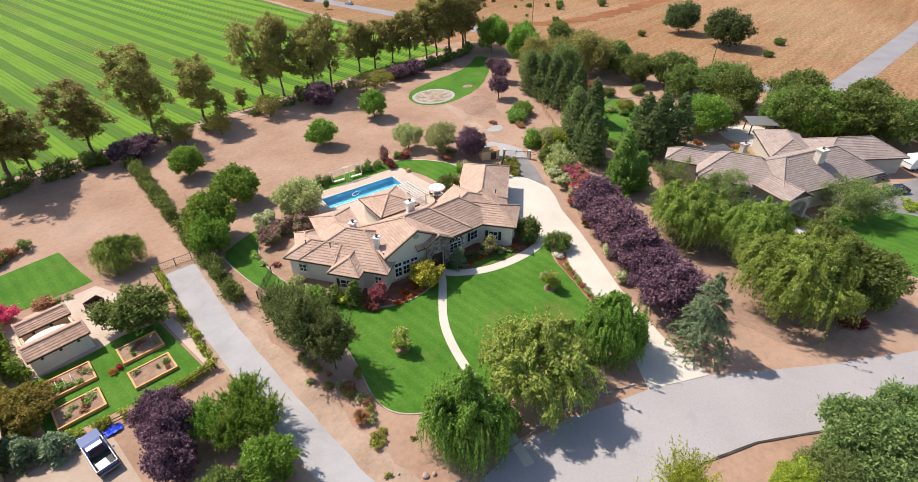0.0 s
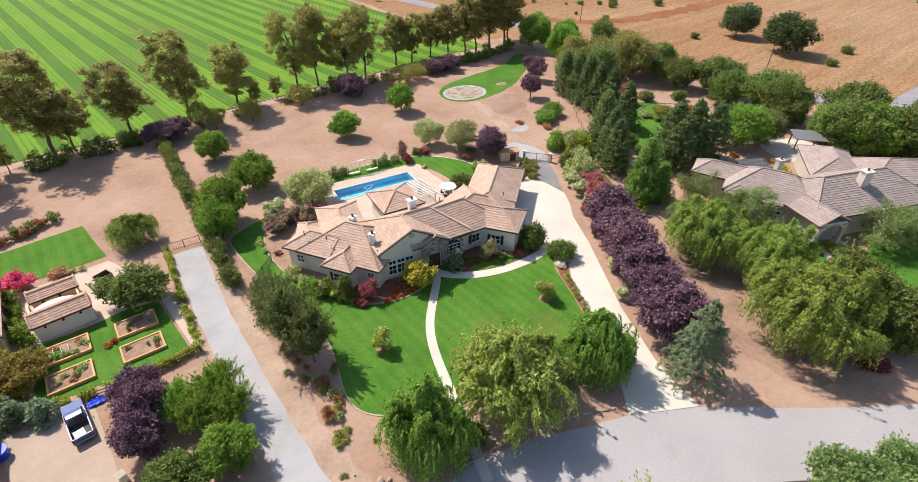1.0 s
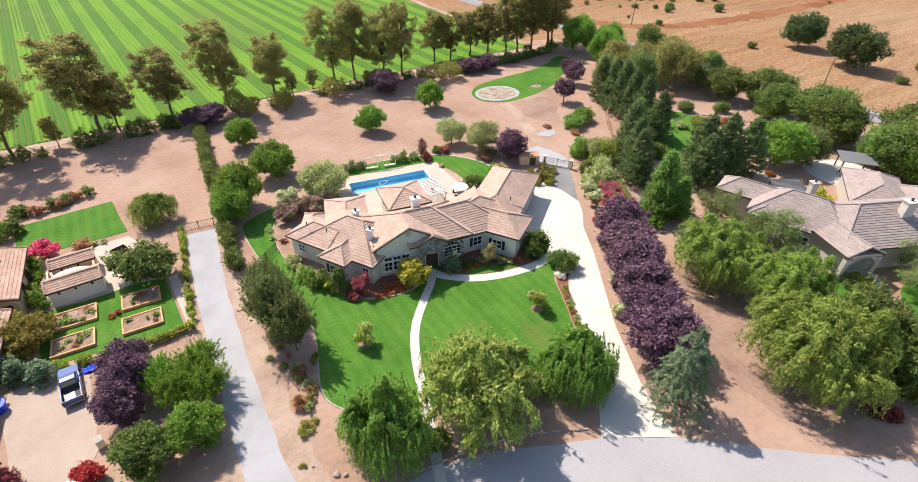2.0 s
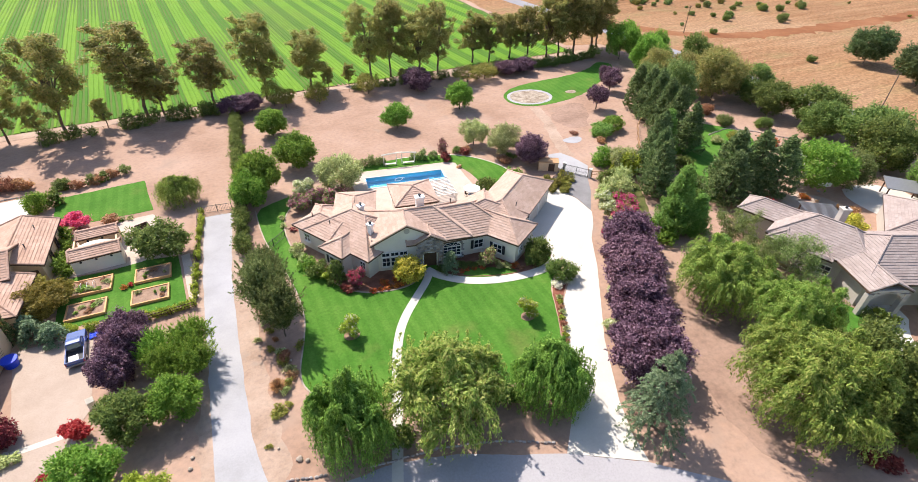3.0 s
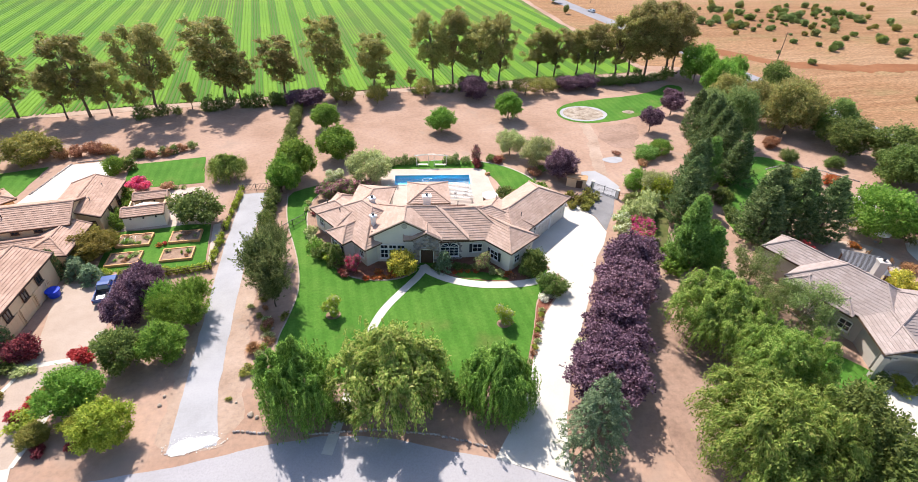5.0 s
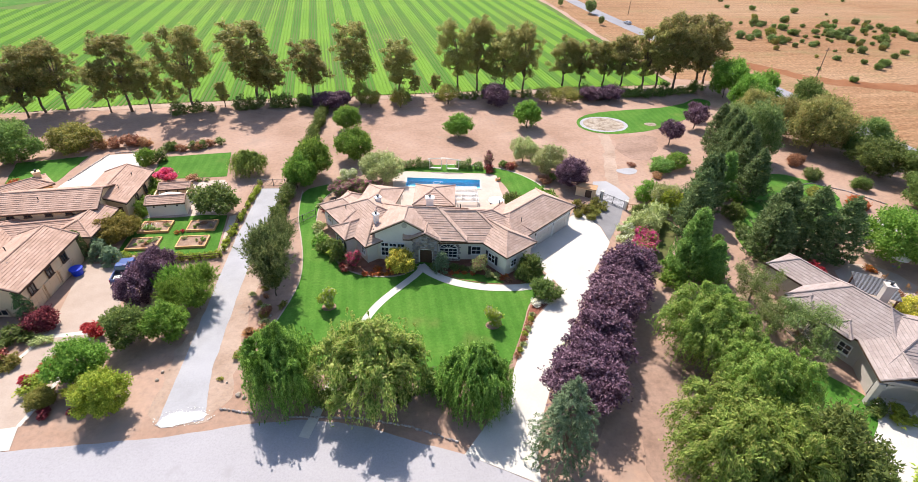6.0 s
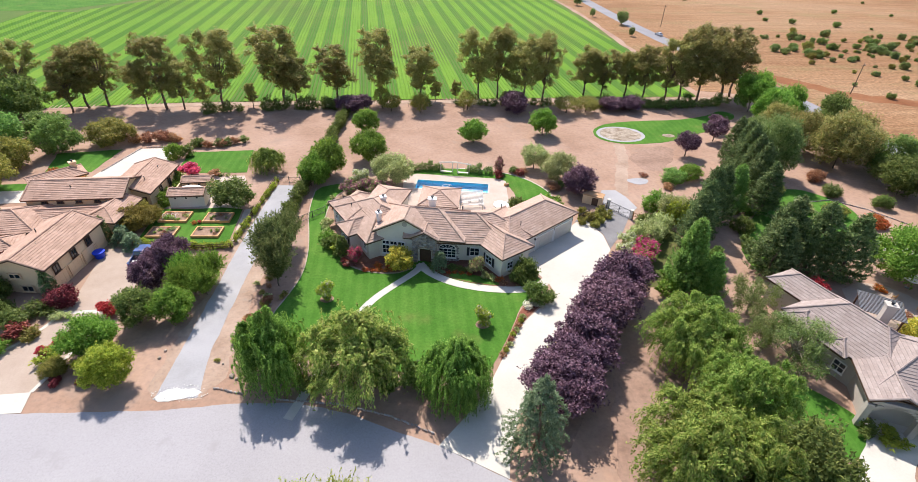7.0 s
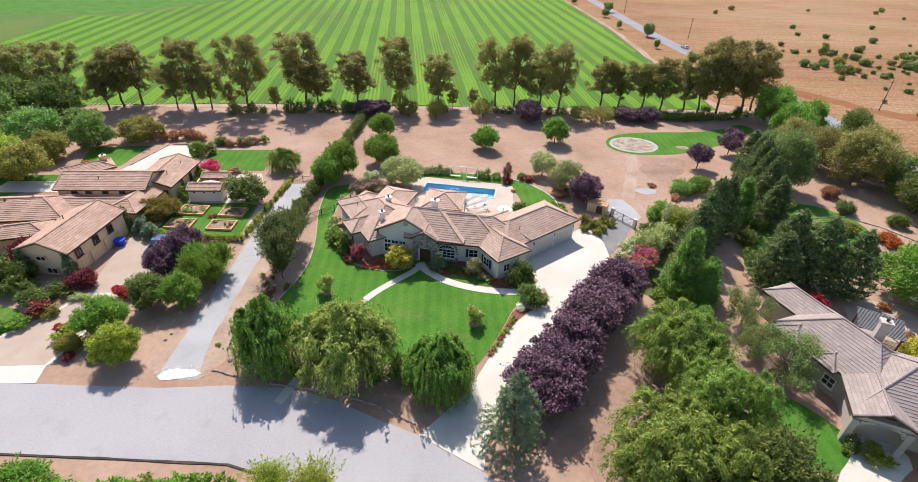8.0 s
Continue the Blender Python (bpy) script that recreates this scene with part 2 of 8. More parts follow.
M["tile"] = tile_mat("concrete_roof_tile", [lin(0.38, 0.285, 0.23), lin(0.46, 0.355, 0.295), lin(0.53, 0.425, 0.365)])
M["tile_left"] = tile_mat("clay_roof_tile", [lin(0.35, 0.25, 0.195), lin(0.45, 0.33, 0.265), lin(0.54, 0.41, 0.34)])
M["tile_right"] = tile_mat("grey_roof_tile", [lin(0.30, 0.25, 0.23), lin(0.37, 0.315, 0.29), lin(0.43, 0.375, 0.35)])

# window glass and pool water
k = Nodes("window_glass")
k.bsdf.inputs["Base Color"].default_value = (0.02, 0.03, 0.04, 1)
k.bsdf.inputs["Roughness"].default_value = 0.05
k.bsdf.inputs["Specular IOR Level"].default_value = 0.8
M["glass"] = k.mat
k = Nodes("pool_plaster")
M["pool"] = k.done(k.ramp(k.noise(0.4, 3), [(0.3, lin(0.11, 0.40, 0.55)), (0.7, lin(0.15, 0.47, 0.62))]), 0.6)
k = Nodes("pool_water")
k.bsdf.inputs["Base Color"].default_value = (0.45, 0.78, 0.95, 1)
k.bsdf.inputs["Roughness"].default_value = 0.04
k.bsdf.inputs["IOR"].default_value = 1.33
k.bsdf.inputs["Transmission Weight"].default_value = 1.0
wn = k.noise(1.2, 3)
bp = k.n("Bump", Strength=0.05, Distance=0.01)
k.link(wn, bp.inputs["Height"])
k.link(bp.outputs["Normal"], k.bsdf.inputs["Normal"])
M["water"] = k.mat

# foliage
M["leaf_round"] = leaf_mat("glossy_green_leaf", [lin(0.05, 0.12, 0.012), lin(0.085, 0.175, 0.02), lin(0.15, 0.25, 0.036)])
M["leaf_dark"] = leaf_mat("dark_green_leaf", [lin(0.044, 0.080, 0.018), lin(0.075, 0.122, 0.027), lin(0.135, 0.185, 0.045)])
M["leaf_willow"] = leaf_mat("willow_leaf", [lin(0.045, 0.102, 0.014), lin(0.085, 0.165, 0.024), lin(0.165, 0.265, 0.048)], 0.45)
# the bright third tone stands for highlights on the broad willows
M["leaf_willow_old"] = leaf_mat("olive_willow_leaf", [lin(0.050, 0.102, 0.016), lin(0.095, 0.168, 0.025), lin(0.185, 0.270, 0.052), lin(0.17, 0.195, 0.05)], 0.45)
M["leaf_willow_gold"] = leaf_mat("golden_willow_leaf", [lin(0.062, 0.122, 0.018), lin(0.120, 0.196, 0.032), lin(0.225, 0.30, 0.070), lin(0.20, 0.215, 0.065)], 0.45)
M["leaf_euc"] = leaf_mat("eucalyptus_leaf", [lin(0.075, 0.092, 0.026), lin(0.125, 0.145, 0.04), lin(0.20, 0.215, 0.066), lin(0.185, 0.15, 0.055)], 0.5)
M["leaf_olive"] = leaf_mat("grey_green_leaf", [lin(0.11, 0.16, 0.05), lin(0.19, 0.25, 0.095), lin(0.32, 0.37, 0.18)])
# the last, lightest tone paints mauve-grey highlights onto some plum leaves
M["leaf_plum"] = leaf_mat("purple_plum_leaf", [lin(0.034, 0.018, 0.030), lin(0.074, 0.045, 0.064), lin(0.168, 0.118, 0.150)], 0.3)
M["leaf_plum_red"] = leaf_mat("wine_red_leaf", [lin(0.05, 0.012, 0.014), lin(0.10, 0.022, 0.02), lin(0.17, 0.05, 0.04)], 0.2)
M["leaf_blue"] = leaf_mat("blue_green_needles", [lin(0.05, 0.095, 0.045), lin(0.09, 0.145, 0.075), lin(0.15, 0.21, 0.12)], 0.3)
M["leaf_conifer"] = leaf_mat("dark_needles", [lin(0.037, 0.069, 0.023), lin(0.066, 0.113, 0.037), lin(0.126, 0.176, 0.063)], 0.3)
M["leaf_yellow"] = leaf_mat("yellow_leaf", [lin(0.12, 0.15, 0.02), lin(0.24, 0.245, 0.035), lin(0.38, 0.345, 0.06)])
M["leaf_amber"] = leaf_mat("amber_leaf", [lin(0.075, 0.095, 0.018), lin(0.13, 0.145, 0.028), lin(0.21, 0.20, 0.05)])
M["leaf_lime"] = leaf_mat("lime_leaf", [lin(0.09, 0.15, 0.013), lin(0.16, 0.23, 0.022), lin(0.26, 0.315, 0.04)])
M["leaf_pink"] = leaf_mat("pink_blossom", [lin(0.26, 0.025, 0.085), lin(0.34, 0.055, 0.13), lin(0.40, 0.13, 0.20)])
M["leaf_red"] = leaf_mat("red_blossom", [lin(0.15, 0.014, 0.02), lin(0.24, 0.025, 0.033), lin(0.29, 0.06, 0.06)])
M["leaf_mauve"] = leaf_mat("mauve_leaf", [lin(0.09, 0.06, 0.05), lin(0.17, 0.085, 0.095), lin(0.11, 0.12, 0.045)])
M["leaf_lilac"] = leaf_mat("lilac_blossom", [lin(0.13, 0.055, 0.075), lin(0.22, 0.10, 0.135), lin(0.33, 0.20, 0.235)])
M["leaf_white"] = leaf_mat("white_blossom", [lin(0.12, 0.19, 0.07), lin(0.35, 0.38, 0.25), lin(0.62, 0.60, 0.50)])
M["leaf_orange"] = leaf_mat("orange_blossom", [lin(0.09, 0.10, 0.02), lin(0.30, 0.075, 0.02), lin(0.30, 0.13, 0.04)])
M["leaf_rust"] = leaf_mat("rust_dry_leaf", [lin(0.12, 0.068, 0.04), lin(0.20, 0.115, 0.062), lin(0.27, 0.18, 0.10)])
M["leaf_sage"] = leaf_mat("silver_sage_leaf", [lin(0.22, 0.26, 0.20), lin(0.34, 0.38, 0.32), lin(0.46, 0.49, 0.44)])
M["leaf_olive_dark"] = leaf_mat("dusty_green_leaf", [lin(0.055, 0.095, 0.026), lin(0.095, 0.15, 0.042), lin(0.165, 0.215, 0.075)])
M["leaf_blue_green"] = leaf_mat("cool_green_leaf", [lin(0.055, 0.125, 0.026), lin(0.095, 0.185, 0.038), lin(0.155, 0.25, 0.06)])
M["leaf_fore"] = leaf_mat("deep_green_leaf", [lin(0.05, 0.095, 0.028), lin(0.088, 0.145, 0.045), lin(0.15, 0.215, 0.075)])
M["leaf_oak"] = leaf_mat("oak_leaf", [lin(0.026, 0.050, 0.018), lin(0.045, 0.078, 0.026), lin(0.080, 0.118, 0.042)])
M["leaf_gold"] = leaf_mat("golden_olive_leaf", [lin(0.075, 0.08, 0.014), lin(0.13, 0.125, 0.022), lin(0.20, 0.18, 0.035)])
M["leaf_lane"] = leaf_mat("dusty_olive_leaf", [lin(0.038, 0.062, 0.018), lin(0.07, 0.10, 0.03), lin(0.13, 0.16, 0.058)])
M["leaf_poplar"] = leaf_mat("fresh_green_leaf", [lin(0.060, 0.135, 0.026), lin(0.100, 0.195, 0.038), lin(0.165, 0.265, 0.062)])
M["crop_row_dark"] = ground_mat("crop_leaves_dark", lin(0.115, 0.235, 0.034), lin(0.095, 0.21, 0.027), lin(0.145, 0.255, 0.043), 0.02, 1.4, bump=0.8, dist=0.2)
M["crop_row"] = ground_mat("crop_leaves", lin(0.19, 0.305, 0.047), lin(0.16, 0.275, 0.039), lin(0.235, 0.325, 0.058), 0.02, 1.4, bump=0.8, dist=0.2)


# ---- builders ----
def obj(name, verts, faces, material, parent=None, label="", smooth=False):
    me = bpy.data.meshes.new(name)
    me.from_pydata(verts, [], faces)
    me.materials.append(material)
    if smooth:
        me.polygons.foreach_set("use_smooth", [True] * len(me.polygons))
    me.update()
    ob = new(name, me)
    if parent is not None:
        ob.parent = parent
    if label:
        ob["label"] = label
    return ob


def part(name, bm, material, parent=None, label="", smooth=False):
    me = bpy.data.meshes.new(name)
    bmesh.ops.recalc_face_normals(bm, faces=bm.faces)
    bm.to_mesh(me)
    bm.free()
    me.materials.append(material)
    if smooth:
        me.polygons.foreach_set("use_smooth", [True] * len(me.polygons))
    ob = new(name, me)
    if parent is not None:
        ob.parent = parent
    if label:
        ob["label"] = label
    return ob


def empty(name, m, label, category, group="", kind=""):
    ob = new(name)
    ob.empty_display_size = 0.3
    ob.matrix_basis = m
    return tagged(ob, label, category, group, kind)


def add_box(bm, cx, cy, cz, sx, sy, sz, rz=0.0, bevel=0.0):
    """A box with its centre at cx, cy, cz, and its full sizes."""
    r = bmesh.ops.create_cube(bm, size=1, matrix=pose(cx, cy, cz, 0, 0, rz) @ Matrix.Diagonal((sx, sy, sz, 1)))
    if bevel:
        edges = {e for v in r["verts"] for e in v.link_edges}
        bmesh.ops.bevel(bm, geom=list(edges), offset=bevel, segments=2, affect='EDGES', profile=0.6)


def box(name, c, s, material, parent=None, rz=0.0, bevel=0.0, label=""):
    bm = bmesh.new()
    add_box(bm, *c, *s, rz, bevel)
    return part(name, bm, material, parent, label)


def add_rod(bm, a, b, r0, r1=None, n=7):
    a, b = Vector(a), Vector(b)
    r1 = r0 if r1 is None else r1
    d = b - a
    m = Matrix.Translation((a + b) / 2) @ d.to_track_quat('Z', 'Y').to_matrix().to_4x4()
    bmesh.ops.create_cone(bm, cap_ends=True, segments=n, radius1=r0, radius2=r1, depth=d.length, matrix=m)


def smooth_loop(pts, rounds=2, closed=True):
    """Chaikin corner cutting of a 2D outline."""
    for _ in range(rounds):
        out = []
        n = len(pts)
        for i in range(n if closed else n - 1):
            (x0, y0), (x1, y1) = pts[i], pts[(i + 1) % n]
            out += [(x0 * .75 + x1 * .25, y0 * .75 + y1 * .25), (x0 * .25 + x1 * .75, y0 * .25 + y1 * .75)]
        pts = out if closed else [pts[0]] + out + [pts[-1]]
    return pts


def ragged(pts, amp, step=1.0, seed=0):
    """An outline cut into short steps that wander a little to the side."""
    out = []
    n = len(pts)
    for i in range(n):
        a, b = Vector(pts[i]), Vector(pts[(i + 1) % n])
        k = max(1, int((b - a).length / step))
        d = (b - a).normalized() if (b - a).length > 1e-6 else Vector((1, 0))
        for j in range(k):
            p = a.lerp(b, j / k)
            w = noise.noise(Vector((p.x * 0.45, p.y * 0.45, seed))) * amp + noise.noise(Vector((p.x * 1.7, p.y * 1.7, seed + 9))) * amp * 0.5
            out.append((p.x - d.y * w, p.y + d.x * w))
    return out


def slab(name, pts, z, thick, material, parent=None, label=""):
    """A flat sheet with the outline pts, its top at z."""
    bm = bmesh.new()
    top = [bm.verts.new((x, y, z)) for x, y in pts]
    low = [bm.verts.new((x, y, z - thick)) for x, y in pts]
    f = bm.faces.new(top)
    n = len(pts)
    for i in range(n):
        bm.faces.new((top[i], top[(i + 1) % n], low[(i + 1) % n], low[i]))
    bmesh.ops.triangulate(bm, faces=[f])
    return part(name, bm, material, parent, label)


def ribbon(pts, width):
    """The outline of a strip of that width along a line; width may be a number or one per point."""
    left, right = [], []
    for i, p in enumerate(pts):
        a, b = Vector(pts[max(i - 1, 0)]), Vector(pts[min(i + 1, len(pts) - 1)])
        d = (b - a).normalized()
        w = (width[i] if isinstance(width, (list, tuple)) else width) / 2
        left.append((p[0] - d.y * w, p[1] + d.x * w))
        right.append((p[0] + d.y * w, p[1] - d.x * w))
    return left + right[::-1]


def structure(ob, label="", category=""):
    return tagged(ob, label, category, kind="structure")

# ---- the ground and what is paved or sown on it ----
bm = bmesh.new()
HOLE = [(-0.2, 0.1), (14.56, -2.56), (15.25, 1.23), (0.48, 3.89)]
go = [bm.verts.new(p) for p in ((-2200, -2200, 0), (2200, -2200, 0), (2200, 2200, 0), (-2200, 2200, 0))]
gi = [bm.verts.new((x, y, 0)) for x, y in HOLE]
bmesh.ops.triangle_fill(bm, use_beauty=True, edges=[bm.edges.new((r[i], r[(i + 1) % 4])) for r in (go, gi) for i in range(4)])
structure(part("ground", bm, M["dirt"]), "dry tan soil that reaches the horizon", "ground")


def patch(name, pts, z, mat, label, cat, amp=0.0, rounds=0, seed=0, step=1.0):
    if rounds:
        pts = smooth_loop(pts, rounds)
    if amp:
        pts = ragged(pts, amp, step, seed)
    return structure(slab(name, pts, z, z + 0.05, M[mat]), label, cat)


# distance: the crop field, the dry meadow, two country roads
field = patch("field", [(-420, 30), (-150, 44), (-90, 52), (-30, 55.5), (12, 58), (91, 60), (92, 130), (94, 194), (90, 303), (84, 620), (-420, 620)], 0.02, "field_soil", "green crop field sown in long straight rows", "field", 0.8, seed=3, step=6)
patch("meadow", [(93, 66), (95, 130), (97, 194), (92, 303), (86, 640), (1200, 640), (1200, -500), (160, -500), (116, -110), (114, 20), (106, 62)], 0.02, "dry_grass", "dry golden grassland with scattered scrub", "grassland", 1.5, seed=5, step=8)
patch("country_road", ribbon(smooth_loop([(104, 640), (109, 420), (112.5, 294), (112.5, 200), (115, 144), (119.5, 100), (122, 70), (122.5, 28), (124, -18), (128, -52)], 2, False), 7.6), 0.05, "asphalt_far", "grey two-lane country road past the field", "road", 0.12)
patch("cross_road", ribbon([(120, -50), (156, -53), (225, -57.5), (330, -63), (700, -82)], 7.6), 0.058, "asphalt_far", "grey country road crossing the dry meadow", "road", 0.12)
patch("bare_strip", ribbon(smooth_loop([(123, 92), (140, 68), (152, 56), (170, 51), (195, 48), (247, 46), (330, 50)], 2, False), 8.0), 0.035, "rust_bare", "bare rust-red strip of soil in the dry meadow", "track", 3.4, seed=17, step=2.5)
patch("far_plot", [(-420, 150), (-170, 190), (-75, 330), (-60, 620), (-420, 620)], 0.06, "lawn", "dense darker green part of the crop field", "field", 1.0, seed=8, step=6)
patch("field_track", ribbon([(-200, 44), (-104, 49.5), (-52, 52.5), (11, 54.5), (95, 57.5)], 3.0), 0.04, "rust_dirt", "bare reddish soil track along the field", "track", 0.5)

# the road in front, the gravel lane, the drives
patch("road", [(-170, -50.2), (-49.6, -52.3), (-30.5, -53.0), (-22.5, -52.6), (-16, -52.9), (-12, -53.8), (-8.8, -54.9), (-3.7, -57.4), (1.3, -59.7), (8, -63.9), (19, -73.3), (30.1, -81.8), (90, -128),
               (82, -138), (22, -86), (7.1, -74.3), (2.7, -71), (-3.4, -67.8), (-18.6, -63.1), (-30.5, -62.4), (-42.9, -61.8), (-170, -58.5)], 0.03, "asphalt", "pale worn asphalt road in front of the houses", "road", 0.12, seed=2)
patch("road_edge", ribbon([(-170, -58.65), (-42.9, -61.95), (-30.5, -62.55), (-18.6, -63.25), (-3.4, -67.95), (2.7, -71.15), (7.1, -74.45), (22, -86.1)], 0.24), 0.09, "kerb_dark", "low dark asphalt kerb along the road", "kerb", 0.05)
patch("lane_verge", [(-29.6, 3), (-30.4, -20), (-32.8, -44), (-33.0, -51.5), (-24, -51.5), (-24.8, -40), (-24.0, -14), (-22.6, 2)], 0.012, "rust_dirt", "bare reddish soil beside the lane", "verge", 0.9, 1, seed=4)
patch("gravel_lane", [(-28.3, 2.4), (-29.3, -8), (-30.1, -18), (-30.6, -30), (-31.2, -44), (-31.6, -51.4), (-26.6, -51.4), (-27.4, -44), (-26.9, -30), (-26.0, -14), (-23.9, 2.0)], 0.03, "gravel", "pale gravel lane between the two gardens", "lane", 0.16, seed=6)
patch("lane_apron", [(-31.6, -51.4), (-31.0, -50.1), (-29, -49.7), (-26.8, -50.0), (-26.2, -50.9), (-28.6, -51.7)], 0.045, "rubble_white", "white rubble patch at the mouth of the lane", "apron", 0.55, 1, seed=7, step=0.4)
DRIVE = [(1.3, -59.7), (4.6, -56.2), (7.6, -52.6), (10.7, -46.9), (14.6, -40.8), (17.5, -38), (20.6, -34.8), (20.2, -32.5), (18.9, -29.5), (17.2, -25.2), (27.2, -17.0),
         (29.6, -14.6), (31.9, -14.2), (33.4, -19), (33.2, -23.8), (31, -27), (28, -30.2), (24.1, -36.5), (15.2, -48.9), (10.6, -57), (9.0, -61.0), (8.4, -64.1)]
patch("driveway", DRIVE, 0.05, "concrete", "wide pale concrete driveway up to the garage", "driveway")
patch("gate_lane", [(29.4, -14.5), (31, -12.5), (35, -10.4), (37.7, -9.4), (40.5, -13.3), (37.6, -18), (33.3, -23.4), (33.6, -19), (31.9, -14.0)], 0.04, "gravel_dark", "grey gravel drive up to the iron gate", "drive")
patch("gate_pad", [(37.7, -9.4), (40.5, -13.3), (43.6, -9.6), (43, -5), (41.8, -2.2), (38.8, -2.0), (37, -6)], 0.045, "gravel", "grey gravel pad behind the gate", "pad", 0.15)
patch("pale_spot", smooth_loop([(45.5, 2.5), (48.5, 3.6), (51.0, 2.8), (50.4, 0.6), (47.2, 0.2)], 2), 0.03, "gravel", "pale heap of gravel on the soil", "gravel", 0.3)

# front lawn, walks, beds
LAWN = [(-12.2, 3.6), (-16.2, 2.6), (-20.3, 0.8), (-20.5, -5), (-20.2, -10.5), (-19.2, -16), (-18.4, -22), (-18.3, -28), (-19.6, -33), (-21.3, -37.8), (-20.9, -40.8), (-18.4, -43.4), (-14, -45.6),
        (-8, -47.6), (-2, -49.3), (4, -50.2), (8.2, -49.6), (10.1, -46.7), (12.9, -41.3), (14.2, -38.4), (16.0, -36), (18.6, -34.4), (19, -30), (10, -26), (0, -22), (-8, -10)]
patch("front_lawn", smooth_loop(LAWN, 1), 0.03, "lawn", "mown bright green lawn round the house", "lawn", 0.12, seed=1)
BED_LEFT = [(-11.6, 2.2), (-14.4, -0.2), (-16.4, -3.8), (-17.1, -9), (-16.7, -14), (-15.4, -18.9), (-12.9, -24), (-10.6, -27), (-7, -28.4), (-3.6, -28.7), (-1.1, -27.4), (-0.6, -24), (-4, -12)]
patch("flower_bed", smooth_loop(BED_LEFT, 2), 0.05, "bed_soil", "curved planting bed of bare soil along the house", "bed")
patch("mulch_bed", smooth_loop([(-13.6, -21), (-12.6, -24.2), (-10.4, -26.7), (-6.9, -28.1), (-3.7, -28.4), (-1.4, -27.2), (-1, -24), (-6, -22)], 2), 0.056, "mulch", "brown bark mulch bed in front of the gable", "bed")
patch("bed_kerb", ribbon(smooth_loop(BED_LEFT[:11], 2, False), 0.18), 0.1, "stone_tan", "pale concrete kerb round the planting bed", "kerb")
BED_RIGHT = [(1.2, -26.6), (3.0, -29.0), (5.2, -30.4), (9.2, -32.1), (14, -33.1), (17.6, -32.3), (19.2, -30.3), (18.9, -27.9), (14, -28), (8, -25)]
patch("front_bed", smooth_loop(BED_RIGHT, 2), 0.052, "mulch", "brown bark mulch bed below the windows", "bed")
patch("lawn_patch", smooth_loop([(4.2, -29.2), (6.5, -28.9), (10.5, -30.4), (13.1, -32.7), (9.3, -31.9), (5.4, -30.4)], 2), 0.06, "lawn", "small curved strip of green lawn", "lawn")
patch("corner_lawn", smooth_loop([(16.4, -31.2), (18.4, -29.0), (19.1, -30.2), (17.7, -32.1), (15.3, -32.8)], 2), 0.061, "lawn", "small corner of green lawn by the drive", "lawn")
patch("front_walk", ribbon(smooth_loop([(0.1, -26.2), (1.2, -28.3), (4.4, -31.2), (9.2, -33.1), (15.2, -33.9), (18.8, -32.9), (20.3, -31.2)], 3, False), 1.5), 0.068, "concrete", "curved pale concrete walk to the driveway", "walk")
patch("garden_path", ribbon(smooth_loop([(0.5, -26.2), (-0.4, -28.2), (-3.8, -31.4), (-7.2, -34.9), (-9.4, -38.8), (-11, -43), (-13.2, -49), (-15.6, -55.2)], 3, False), 1.15), 0.064, "concrete", "narrow pale concrete path across the lawn", "path")
patch("flower_strip", smooth_loop([(9.9, -48.3), (10.4, -46.5), (13.1, -41.3), (14.5, -38.2), (16.6, -35.9), (19.2, -34.9), (20.0, -35.2), (17.2, -37.9), (14.3, -40.8), (10.6, -46.9)], 1), 0.066, "mulch_red", "strip of red bark mulch beside the driveway", "bed")
for i, (x, y) in enumerate(((-13.8, -34.3), (8.5, -41.1))):
    patch("tree_ring", [(x + math.cos(a * .45) * 1.05, y + math.sin(a * .45) * .85) for a in range(14)], 0.07, "bed_soil", "round soil ring under a small tree", "bed", 0.1)

# pool terrace and the lawn behind it
PA = radians(-10.2)


def pool_xy(u, v):
    return (-0.2 + u * math.cos(PA) - v * math.sin(PA), 0.1 + u * math.sin(PA) + v * math.cos(PA))


POOL_L, POOL_W = 15.0, 3.85
bm = bmesh.new()
outer = [(-3.0, -6), (-2.6, 3.2), (-1.5, 5.9), (0.4, 6.8), (17.8, 3.8), (19.2, 2.7), (18.6, -3.0), (18.4, -7.5), (16.5, -15), (2, -15), (-3, -13)]
ring_out = [bm.verts.new((x, y, 0.06)) for x, y in outer]
ring_in = [bm.verts.new((*pool_xy(u, v), 0.06)) for u, v in ((0, 0), (POOL_L, 0), (POOL_L, POOL_W), (0, POOL_W))]
eo = [bm.edges.new((ring_out[i], ring_out[(i + 1) % len(ring_out)])) for i in range(len(ring_out))]
ei = [bm.edges.new((ring_in[i], ring_in[(i + 1) % 4])) for i in range(4)]
bmesh.ops.triangle_fill(bm, use_beauty=True, edges=eo + ei)
structure(part("pool_deck", bm, M["deck"]), "pale tan concrete terrace round the pool", "terrace")
patch("back_lawn", smooth_loop([(-3, 4.2), (-2, 7.6), (2, 9.2), (9, 9.2), (16.5, 8), (23, 4.6), (27.2, -1.5), (27.6, -6), (24, -8.5), (19.8, -8.5), (20.3, -3.5), (19.2, 1.4), (16, 4.2), (9, 5.3), (3, 5.9), (-1.4, 5.0)], 1), 0.035, "lawn", "strip of green lawn behind the pool terrace", "lawn", 0.1, seed=12)

